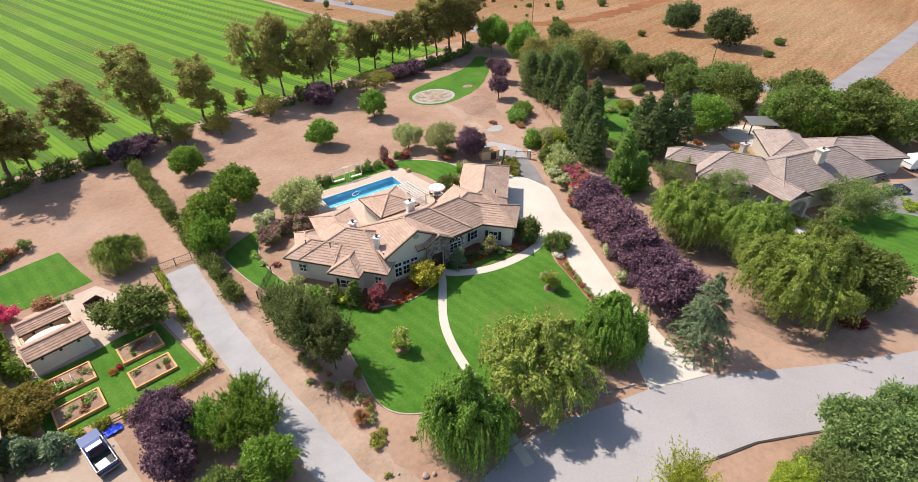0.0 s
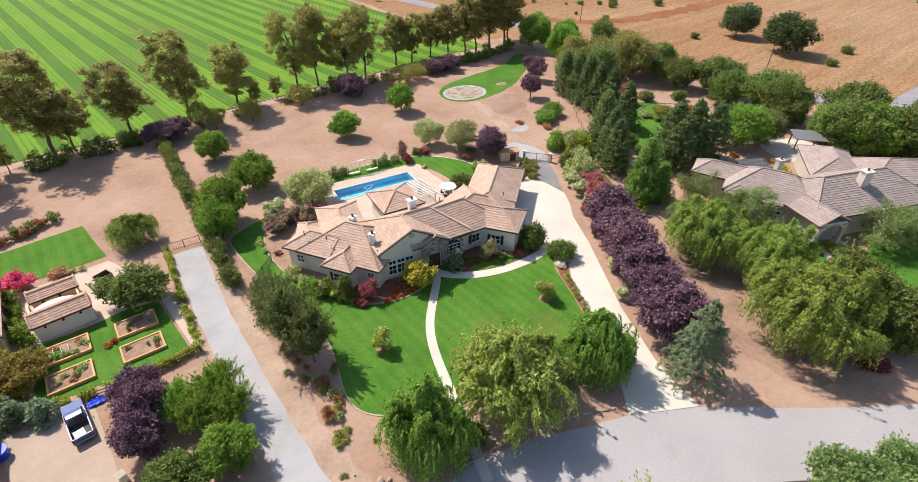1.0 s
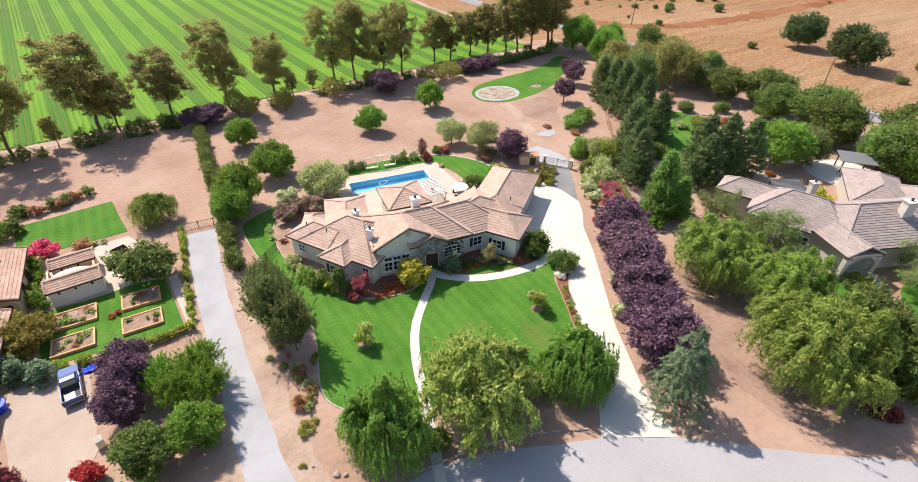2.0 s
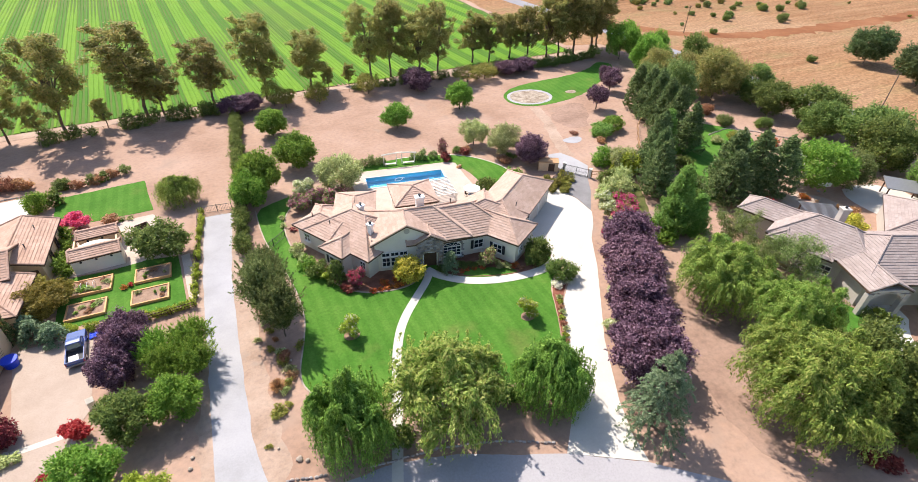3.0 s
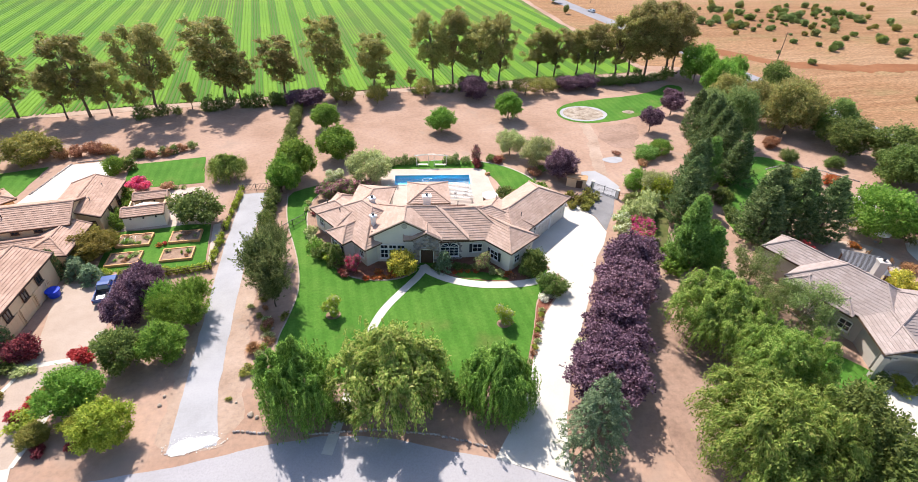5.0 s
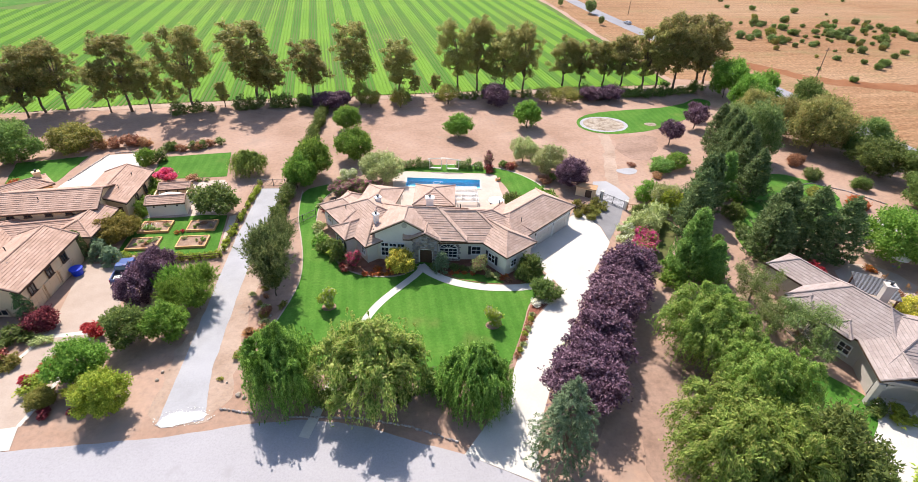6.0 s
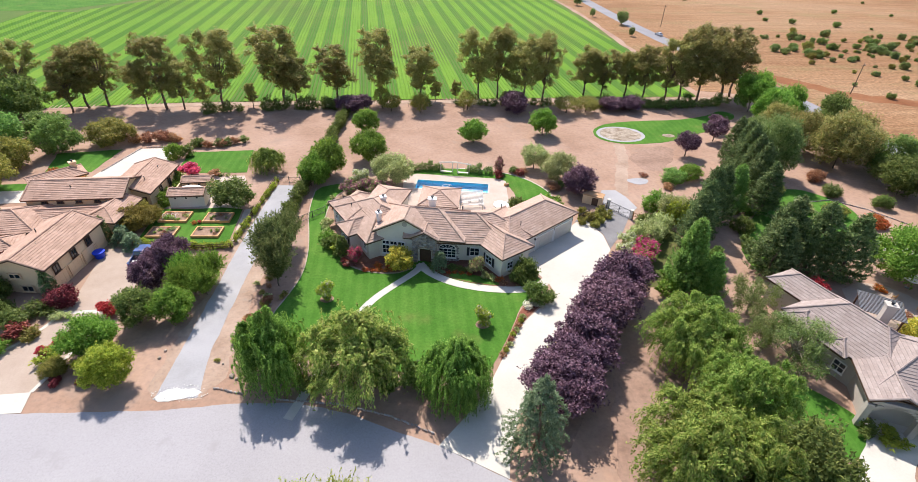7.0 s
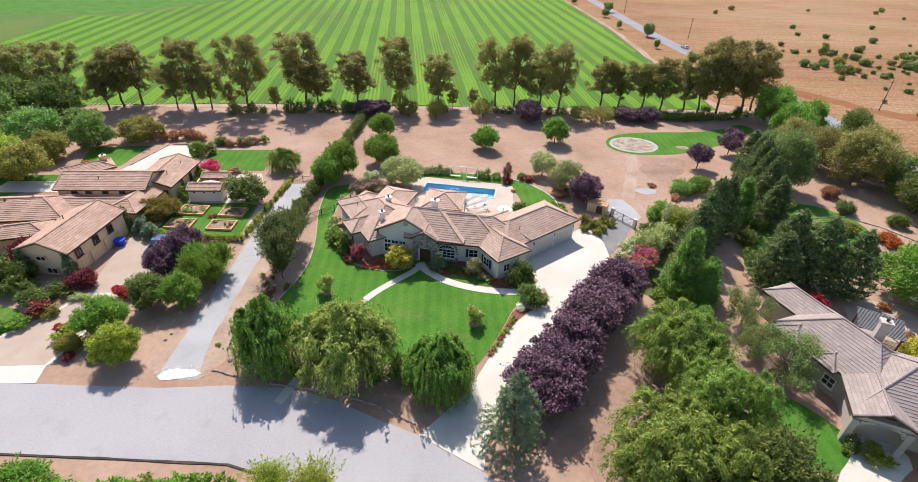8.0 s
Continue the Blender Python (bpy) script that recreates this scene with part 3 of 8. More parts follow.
# practice green and its sand pit
patch("green", smooth_loop([(46.9, 30), (49.5, 34.3), (55, 37), (62.5, 38.2), (75, 39), (84, 41.5), (92, 47), (95, 42), (83, 32.8), (75, 27.8), (67.6, 23.9), (58, 21.9), (51, 22.3), (47, 25.8)], 2), 0.03, "lawn", "bright green putting lawn on the bare ground", "lawn", 0.3, seed=14)
ELL = [(54.2 + 6.4 * math.cos(a) , 28.6 + 5.3 * math.sin(a)) for a in np.linspace(0, 2 * math.pi, 36, endpoint=False)]
patch("pit_rim", ragged(ELL, 0.3, 0.8, 4), 0.045, "gravel", "pale gravel rim round a sand pit", "rim")
patch("sand_pit", ragged([(54.2 + (x - 54.2) * 0.86, 28.6 + (y - 28.6) * 0.84) for x, y in ELL], 0.5, 0.8, 5), 0.055, "sand", "pale sand pit with stony patches", "pit")
patch("bunker", smooth_loop([(64.9, 27.6), (66.4, 28.7), (68.4, 28.2), (68.6, 26.7), (66.6, 26.0)], 2), 0.05, "sand", "small tan sand spot on the putting lawn", "bunker", 0.2, seed=3, step=0.6)
patch("worn_track", ribbon(smooth_loop([(51, 22), (50, 16), (47.5, 9), (44.5, 2), (42.5, -4)], 2, False), 2.6), 0.016, "rust_dirt", "faint trodden track on the dry soil", "track", 0.5)

# garden of the house beside the lane
patch("kitchen_lawn", [(-47.7, -6.6), (-47.6, -17.4), (-40, -18.4), (-32.2, -19.4), (-32.8, -7.2), (-37, -6.4), (-41, -6.9)], 0.035, "lawn", "green lawn round four raised vegetable beds", "lawn", 0.08)
patch("hut_yard", [(-51.5, -6.5), (-51.5, 6.5), (-36, 7.0), (-33.8, 1), (-33.4, -7.5), (-40, -6.7), (-47, -6.3)], 0.03, "deck", "pale tan paved yard round the garden huts", "yard", 0.1)
patch("side_lawn", [(-50.4, 8.6), (-51.3, 19.2), (-37.3, 20.2), (-36.0, 8.4)], 0.035, "lawn", "rectangle of mown green lawn", "lawn", 0.15)
patch("rear_lawn", [(-77, 9.8), (-79.4, 19), (-66.6, 21.2), (-67.8, 9.6)], 0.035, "lawn", "green lawn behind the tan house", "lawn", 0.2)
patch("terrace", [(-66.9, 5.8), (-63.2, 21.4), (-55.6, 21.8), (-53.6, 13.4), (-56, 4)], 0.04, "concrete", "white concrete terrace behind the tan house", "terrace")
patch("paver_drive", [(-60, -50), (-46.0, -49.4), (-44.9, -44.5), (-44, -35.4), (-42.6, -32.7), (-42.9, -19.7), (-51.5, -19.6), (-49.6, -34.5), (-52.0, -41), (-58, -47)], 0.035, "pavers", "tan paver drive and court of the neighbouring house", "driveway", 0.05)
patch("drive_band", ribbon([(-50.6, -35.4), (-43.6, -35.2)], 0.7), 0.042, "concrete", "pale concrete band across the paver drive", "band")
patch("drive_apron", [(-62, -52.2), (-45.4, -52.35), (-46.0, -49.4), (-60, -50.0)], 0.04, "concrete", "white concrete apron of the paver drive", "apron")
patch("front_grass", smooth_loop([(-66, -37), (-57, -38.5), (-53.6, -40.6), (-55.4, -44.5), (-63, -48), (-70, -47)], 2), 0.03, "lawn", "rounded front lawn of the tan house", "lawn", 0.1)
patch("courtyard", [(-62.2, -19.4), (-57.4, -19.6), (-56.2, -14.9), (-61.6, -14.4)], 0.042, "concrete", "pale concrete courtyard between the wings", "courtyard")
patch("far_terrace", [(-86, 1), (-86, -4), (-68, -3), (-68, 2)], 0.04, "concrete", "pale concrete terrace beside the tan house", "terrace")
patch("side_yard", [(-100, -6), (-86, 4), (-70, 5), (-72, 1.5), (-86, -8)], 0.03, "lawn", "shaded green lawn beside the tan house", "lawn", 0.2)

# garden of the grey-roofed house
patch("neighbour_lawn", smooth_loop([(43, -53), (47.6, -54), (51, -58.6), (51.2, -61.6), (48.6, -63.9), (45.6, -65), (41.5, -62), (40.5, -57)], 2), 0.03, "lawn", "green front lawn of the grey-roofed house", "lawn", 0.15)
patch("neighbour_drive", smooth_loop([(51.6, -59.6), (50.0, -62.4), (46.6, -64.8), (43, -70), (40, -76.5), (46, -80), (48.2, -73), (51, -67.5), (53.2, -65.4), (56.6, -63.6), (56, -59.8)], 1), 0.04, "concrete", "pale concrete drive under the porch arch", "driveway")
patch("side_green", smooth_loop([(55, -28), (60, -19.5), (70, -9.5), (78.5, -2.5), (84, -3.5), (89, -11), (84, -20), (74, -25), (64, -28), (58, -32)], 2), 0.03, "lawn", "narrow lawn between tall hedging trees", "lawn", 0.4)
patch("back_terrace", smooth_loop([(65, -37), (67, -46), (75, -47), (78, -40), (73, -34)], 1), 0.034, "pavers", "tan paved terrace behind the grey-roofed house", "terrace", 0.2)
patch("car_court", [(60, -74), (66, -66), (92, -78), (98, -90), (70, -92)], 0.03, "gravel_dark", "pale paved court with parked cars", "court", 0.1)
patch("court_lawn", smooth_loop([(51.0, -69), (57, -65.6), (64, -68.5), (71, -78), (66, -92), (50, -92), (47.6, -81), (49.4, -73.5)], 2), 0.035, "lawn", "sunny green lawn beside the court", "lawn", 0.1)
patch("drive_grass", smooth_loop([(34.5, -33.5), (38.5, -27.5), (43, -21.5), (46, -17.5), (48, -19), (45, -25), (41, -30.5), (37.5, -35)], 2), 0.02, "worn_grass", "thin worn grass strip beside the drive", "lawn", 0.5, seed=21)
patch("damp_soil", smooth_loop([(52, 6), (57, 8), (62, 13), (64.5, 19.5), (60, 20.6), (54, 18), (50, 13)], 2), 0.014, "damp_soil", "darker trodden soil in the dry yard", "soil", 1.8, seed=23)
# brown soil and bark, with some of the plums' shade in its colour
patch("plum_bed", smooth_loop([(9.5, -60.5), (12, -56.5), (16.5, -50), (24.5, -38.5), (29.5, -32), (33, -30.5), (35.5, -33), (31, -39), (25, -47.5), (20, -54.5), (16, -60.5), (12.5, -64)], 2), 0.016, "damp_soil", "brown soil and bark below the plums, darkened for their shade", "bed", 0.7, seed=31)
patch("willow_ground", smooth_loop([(24, -50), (31, -46.5), (38, -50), (41.5, -57), (40, -68), (33, -75), (24, -74), (19, -68), (21.5, -58)], 2), 0.013, "damp_soil", "darker brown ground below the broad willows", "bed", 0.9, seed=33)
patch("lawn_kerb", ribbon(smooth_loop(LAWN[2:13], 2, False), 0.18), 0.075, "stone_tan", "tan concrete kerb along the edge of the lawn", "kerb")
patch("back_kerb", ribbon(smooth_loop([(9, 9.3), (16.5, 8.1), (23.1, 4.7), (27.3, -1.5), (27.7, -6)], 2, False), 0.2), 0.075, "stone_pale", "pale concrete kerb behind the pool lawn", "kerb")
patch("pale_court", smooth_loop([(80.5, -29.5), (84, -24.5), (90, -22.5), (92, -25), (86, -30)], 1), 0.042, "concrete", "pale paved court in the neighbouring garden", "court", 0.2)
patch("back_patio", smooth_loop([(80, -41), (84, -37), (93, -40), (94, -52), (87, -56), (80, -49)], 1), 0.038, "concrete", "pale concrete patio in the neighbouring garden", "patio", 0.2)
patch("drive_edge", ribbon(smooth_loop([(-43.7, -35.3), (-44.3, -38.5), (-44.9, -44.5), (-46.0, -49.4)], 2, False), 0.5), 0.044, "concrete", "pale concrete edging of the paver drive", "edging")
patch("drive_edge", ribbon(smooth_loop([(-49.8, -34.8), (-50.6, -38.0), (-52.2, -41.2), (-58, -47.2), (-60.2, -50)], 2, False), 0.5), 0.044, "concrete", "pale concrete edging of the paver drive", "edging")
patch("garden_strip", [(-31.9, -18.4), (-32.4, -7.4), (-31.2, -7.2), (-30.6, -18.2)], 0.036, "deck", "pale gravel strip beside the kitchen garden", "strip", 0.1)

# ---- plants ----
rng = np.random.default_rng(11)


def leaf_blades(pos, axis, nrm, length, width, vary=0.35):
    """One pointed leaf for each place, along its axis: returns vertices and triangles."""
    n = len(pos)
    t = axis / (np.linalg.norm(axis, axis=1)[:, None] + 1e-9)
    nrm = nrm - t * (nrm * t).sum(1)[:, None]
    nrm /= np.linalg.norm(nrm, axis=1)[:, None] + 1e-9
    s = np.cross(nrm, t)
    L = length * rng.uniform(1 - vary, 1 + vary, (n, 1))
    W = width * rng.uniform(1 - vary, 1 + vary, (n, 1))
    a = pos - t * L * 0.45 + s * W * 0.62
    b = pos + t * L * 0.55
    c = pos - t * L * 0.30 - s * W * 0.62
    v = np.stack([a, b, c], 1).reshape(-1, 3)
    return v, np.arange(3 * n).reshape(-1, 3)


def puff_leaves(puffs, length, width, cover, jitter=0.55, droop=0.3, flat=1.0, keep=0.72, spike=0.3, rise=0.25):
    """Leaves on short shoots that stand out of a heap of balls (x, y, z, r), none deep inside."""
    pos, axis, nrm = [], [], []
    P = np.array(puffs, float)
    per = 6
    for i, (x, y, z, r) in enumerate(P):
        m = max(3, int(cover * 4 * math.pi * r * r / (length * width * 0.5) / per))
        d = rng.normal(0, 1, (m, 3))
        d /= np.linalg.norm(d, axis=1)[:, None]
        d[:, 2] += rise
        reach = r * (0.92 + spike * rng.uniform(-0.6, 1.0, (m, 1)) ** 3 * 1.6 + spike * rng.uniform(-0.5, 0.6, (m, 1)))
        tip = np.array((x, y, z)) + d * reach * np.array((1, 1, flat))
        ok = np.ones(m, bool)
        near = np.nonzero(np.linalg.norm(P[:, :3] - P[i, :3], axis=1) < P[:, 3] + r * 1.6)[0]
        for j in near:
            if j != i:
                ok &= np.linalg.norm(tip - P[j, :3], axis=1) > P[j, 3] * keep
        tip, d = np.repeat(tip[ok], per, 0), np.repeat(d[ok], per, 0)
        n = len(tip)
        back = rng.uniform(0, 0.62, (n, 1)) * max(r * 0.75, length)
        q = tip - d * back + rng.normal(0, 1, (n, 3)) * (length * 0.32 + back * 0.22)
        pos.append(q)
        ax = d * 0.75 + rng.normal(0, jitter + 0.1, (n, 3))
        ax[:, 2] -= droop * 0.5
        axis.append(ax)
        nrm.append(d * 0.6 + np.array((0, 0, 0.5)) + rng.normal(0, jitter, (n, 3)))
    return leaf_blades(np.concatenate(pos), np.concatenate(axis), np.concatenate(nrm), length, width)


def frond_leaves(base, tip, lift, sag, per, spread, length, width, along=1.0, loose=0.45):
    """Leaves along bundles of strands that rise from base, arch over and sag to the tip."""
    n = len(base)
    s = rng.uniform(0.02, 1.0, (n, per, 1))
    B, T = base[:, None, :], tip[:, None, :]
    up = np.array((0, 0, 1.0))
    lift, sag = np.reshape(lift, (-1, 1, 1)), np.reshape(sag, (-1, 1, 1))
    side = rng.normal(0, 1, (n, per, 3)) * spread
    q = B + (T - B) * (1 - (1 - s) ** 1.6) + up * (lift * np.sin(s * math.pi * 0.9) - sag * s ** 2.4) + side * (0.35 + 0.65 * s)
    tan = (T - B) * 1.6 * (1.02 - s) ** 0.6 + up * (lift * math.pi * 0.9 * np.cos(s * math.pi * 0.9) - sag * 2.4 * s ** 1.4)
    tan = tan / (np.linalg.norm(tan, axis=2)[:, :, None] + 1e-9)
    ax = tan * along + rng.normal(0, loose, q.shape)
    out = (T - B) * np.array((1, 1, 0))
    out = out / (np.linalg.norm(out, axis=2)[:, :, None] + 1e-9)
    nr = out * 0.6 + up * 0.7 + rng.normal(0, 0.5, q.shape)
    return leaf_blades(q.reshape(-1, 3), ax.reshape(-1, 3), nr.reshape(-1, 3), length, width)


def joined(*sets):
    vs, fs, k = [], [], 0
    for v, f in sets:
        vs.append(v)
        fs.append(f + k)
        k += len(v)
    return np.concatenate(vs), np.concatenate(fs)


def mesh_from(name, v, f, material, parent, label=""):
    me = bpy.data.meshes.new(name)
    me.from_pydata(v.tolist(), [], f.tolist())
    me.materials.append(material)
    me.update()
    ob = new(name, me)
    ob.parent = parent
    if label:
        ob["label"] = label
    return ob


def limbs(parent, mat, h, r, tops, split=False):
    """A tapered trunk that bends a little, and limbs to the places in tops."""
    bm = bmesh.new()
    p = Vector((0, 0, -0.1))
    steps = 4
    pts = [p]
    for i in range(steps):
        pts.append(Vector((rng.normal(0, h * 0.02), rng.normal(0, h * 0.02), h * (i + 1) / steps)))
    for i in range(steps):
        add_rod(bm, pts[i], pts[i + 1], r * (1 - i * 0.13), r * (1 - (i + 1) * 0.13), 7)
    for q in tops:
        q = Vector(q)
        a = pts[int(rng.integers(2, steps + 1))]
        mid = a.lerp(q, 0.5) + Vector((rng.normal(0, 0.15), rng.normal(0, 0.15), 0.1 * h))
        lb = bmesh.new() if split else bm
        add_rod(lb, a, mid, r * 0.42, r * 0.27, 5)
        add_rod(lb, mid, q, r * 0.27, r * 0.1, 5)
        if split:
            part("limb", lb, mat, parent, smooth=True)
    return part("trunk", bm, mat, parent, smooth=True)


def dome(n, R, z0, z1, rmin, rmax, squash=1.0):
    """Balls that fill a rounded crown between the heights z0 and z1."""
    out = []
    for i in range(n):
        a = rng.uniform(0, 2 * math.pi)
        u = rng.uniform(-0.85, 1)
        q = math.sqrt(max(0, 1 - u * u)) * rng.uniform(0.5, 0.92)
        out.append((R * q * math.cos(a), R * q * math.sin(a), (z0 + z1) / 2 + (z1 - z0) / 2 * u * 0.78 * squash, rng.uniform(rmin, rmax) * R))
    return out


def build_round(e, mat, H=5.5, R=3.4, trunk="bark", leaf=(0.36, 0.19), cover=0.95, low=0.14, n=40):
    puffs = dome(int(n * 1.5), R, H * low, H, 0.15, 0.34) + [(0, 0, H * 0.55, R * 0.62)]
    limbs(e, M[trunk], H * 0.42, 0.16, [q[:3] for q in puffs[:6]], True)
    v, f = puff_leaves(puffs, leaf[0], leaf[1], cover)
    mesh_from("crown", v, f, M[mat], e)


def build_euc(e, mat, H=19.0, R=4.2):
    """Leaders that fork from a bare trunk and carry an uneven umbrella of dense, flattened clumps with gaps between them."""
    lean, puffs, tops = rng.uniform(0, 2 * math.pi), [], []
    for k in range(24):
        a = k * 2.399963 + rng.normal(0, 0.5)
        z = 0.32 + 0.64 * ((k + 0.5) / 24) ** 0.85
        reach = math.sqrt(max(0.05, 1 - ((z - 0.68) / 0.42) ** 2))
        q = R * reach * rng.uniform(0.3, 1.0)
        c = (q * math.cos(a) + 0.8 * z * math.cos(lean), q * math.sin(a) + 0.8 * z * math.sin(lean), H * z)
        tops.append(c)
        for _ in range(6):
            puffs.append((c[0] + rng.normal(0, 0.7), c[1] + rng.normal(0, 0.7), c[2] + rng.normal(0, 0.9), rng.uniform(0.45, 0.95)))
    for k in range(5):
        a, z = rng.uniform(0, 2 * math.pi), rng.uniform(0.26, 0.44)
        c = (R * 0.45 * math.cos(a), R * 0.45 * math.sin(a), H * z)
        tops.append(c)
        puffs.append((*c, rng.uniform(0.4, 0.7)))
    limbs(e, M["bark"], H * 0.5, 0.27, tops)
    v, f = puff_leaves(puffs, 0.42, 0.17, 0.72, 0.6, 1.3, keep=0.5, spike=0.5, rise=0.15)
    mesh_from("crown", v, f, M[mat], e)


def build_euc_low(e, mat, H=8.0, R=4.0):
    """A low feathery tree: pale limbs and drooping loose sprays."""
    puffs, tops = [], []
    for k in range(18):
        a, z = rng.uniform(0, 2 * math.pi), rng.uniform(0.3, 0.95)
        q = R * rng.uniform(0.3, 0.9)
        c = (q * math.cos(a), q * math.sin(a), H * z * (1 - 0.25 * q / R))
        tops.append(c)
        for _ in range(3):
            puffs.append((c[0] + rng.normal(0, 0.7), c[1] + rng.normal(0, 0.7), c[2] + rng.normal(0, 0.5), rng.uniform(0.5, 1.0)))
    limbs(e, M["bark_pale"], H * 0.45, 0.22, tops)
    v, f = puff_leaves(puffs, 0.36, 0.08, 0.34, 0.5, 1.4, keep=0.5, spike=0.6)
    mesh_from("crown", v, f, M[mat], e)


def build_spray(e, mat, H=6.0, R=3.2, n=46, leaf=(0.34, 0.13), rise=0.9, per=70, trunk="bark"):
    """A tree or bush of many pointed shoots that fan upwards and outwards from low forks."""
    az = rng.uniform(0, 2 * math.pi, n)
    u = rng.uniform(0, 1, n) ** 0.6
    out = np.stack([np.cos(az), np.sin(az), np.zeros(n)], 1)
    base = out * (R * 0.25 * u)[:, None] + np.array((0, 0, 1)) * (H * rng.uniform(0.16, 0.42, n))[:, None]
    reach = rng.uniform(0.72, 1.12, n)
    tip = out * (R * u * reach)[:, None] + np.array((0, 0, 1)) * (H * (0.34 + 0.64 * np.sqrt(1 - 0.82 * u * u)) * (0.55 + 0.45 * reach))[:, None]
    v1 = frond_leaves(base, tip, 0.04 * H * u, 0.10 * H * u, per, 0.06 * R + 0.08, leaf[0], leaf[1], 0.6, 0.55)
    tips = tip - (tip - base) * 0.12
    v2 = frond_leaves(tips, tip + (tip - base) * 0.16 + rng.normal(0, 0.15, (n, 3)), 0 * u, 0 * u, per // 5, 0.07, leaf[0], leaf[1] * 0.8, 0.9, 0.3)
    v3 = puff_leaves([(0, 0, H * 0.42, R * 0.55)], leaf[0], leaf[1], 0.8)
    limbs(e, M[trunk], H * 0.3, 0.12, [tuple(t * 0.8) for t in tip[:8]])
    v, f = joined(v1, v2, v3)
    mesh_from("crown", v, f, M[mat], e)


def willow_lobe(cx, cy, H, R, fronds, hang, per, leaf, start, base_z):
    """Fronds that arch from one head and fall; the head stands at cx, cy and is R wide and H high, its skirt above base_z."""
    boughs = max(7, fronds // 8)
    own = rng.integers(0, boughs, fronds)
    stand = rng.uniform(0.72, 1.14, boughs)[own]
    raised = rng.uniform(0.86, 1.06, boughs)[own]
    az = (np.arange(boughs) * 2.399963)[own] + rng.normal(0, 0.15, fronds)
    q = (np.sqrt((np.arange(boughs) + 0.4) / boughs)[own] + rng.normal(0, 0.07, fronds)).clip(0.03, 1)
    rad = R * q * stand * (1 + rng.normal(0, 0.04, fronds))
    top = base_z + (H - base_z) * (0.30 + 0.66 * np.sqrt(1 - q * q * 0.86)) * raised * rng.uniform(0.95, 1.03, fronds)
    out = np.stack([np.cos(az), np.sin(az), np.zeros(fronds)], 1)
    mid = np.array((cx, cy, 0.0))
    base = mid + out * (rad * start)[:, None] + np.array((0, 0, 1)) * (top * 0.92)[:, None]
    tip = mid + (out * rad[:, None] + rng.normal(0, 0.25, (fronds, 3))) * np.array((1, 1, 0)) + np.array((0, 0, 1)) * (top * 0.94)[:, None]
    drop = np.minimum(top * 0.90 - 0.3, H * (0.08 + hang * (0.3 + 0.9 * q)) * rng.uniform(0.55, 1.2, fronds))
    return frond_leaves(base, tip, H * 0.05 * rng.uniform(0.4, 1.4, fronds), drop, per, 0.16, leaf[0], leaf[1], 1.0, 0.34), base


def build_willow(e, mat, H=9.5, R=5.5, fronds=210, hang=0.35, per=105, leaf=(0.40, 0.085), lobes=6, start=0.42, skirt=1.0):
    """A forked trunk with several heads of arching fronds, uneven in height, and hanging strands under the rim."""
    sets, tops = [], []
    for k in range(lobes):
        a = k * 2.399963 + rng.normal(0, 0.3)
        d = 0.0 if k == 0 else R * rng.uniform(0.40, 0.60)
        h = H if k == 0 else H * rng.uniform(0.62, 0.93)
        r = R * (0.60 if k == 0 else rng.uniform(0.42, 0.56))
        share = int(fronds * (1.3 if k == 0 else 0.94) / lobes)
        v, base = willow_lobe(d * math.cos(a), d * math.sin(a), h, r, share, hang, per, leaf, start, H * 0.18)
        sets.append(v)
        tops += [tuple(b) for b in base[:3]]
    m = int(fronds * 0.8 * skirt)
    if m:
        a2 = rng.uniform(0, 2 * math.pi, m)
        r2 = R * rng.uniform(0.58, 0.95, m) * (0.87 + 0.13 * np.sin(a2 * 3 + 1.3) * np.sin(a2 * 5 + 0.4))
        o2 = np.stack([np.cos(a2), np.sin(a2), np.zeros(m)], 1)
        z2 = H * rng.uniform(0.30, 0.66, m)
        b2 = o2 * r2[:, None] + np.array((0, 0, 1)) * z2[:, None]
        sets.append(frond_leaves(b2, b2 + o2 * 0.25, 0.0 * z2, np.minimum(z2 - 0.2, H * hang * rng.uniform(0.6, 1.3, m)), per // 3, 0.10, leaf[0], leaf[1], 1.0, 0.25))
    sets.append(puff_leaves(dome(30, R * 0.70, H * 0.2, H * 0.74, 0.16, 0.30), leaf[0], leaf[1] * 1.5, 0.8, 0.6, 1.5))
    limbs(e, M["bark"], H * 0.5, 0.3, [(x * 0.8, y * 0.8, z * 0.85) for x, y, z in tops[:10]])
    v, f = joined(*sets)
    mesh_from("crown", v, f, M[mat], e)


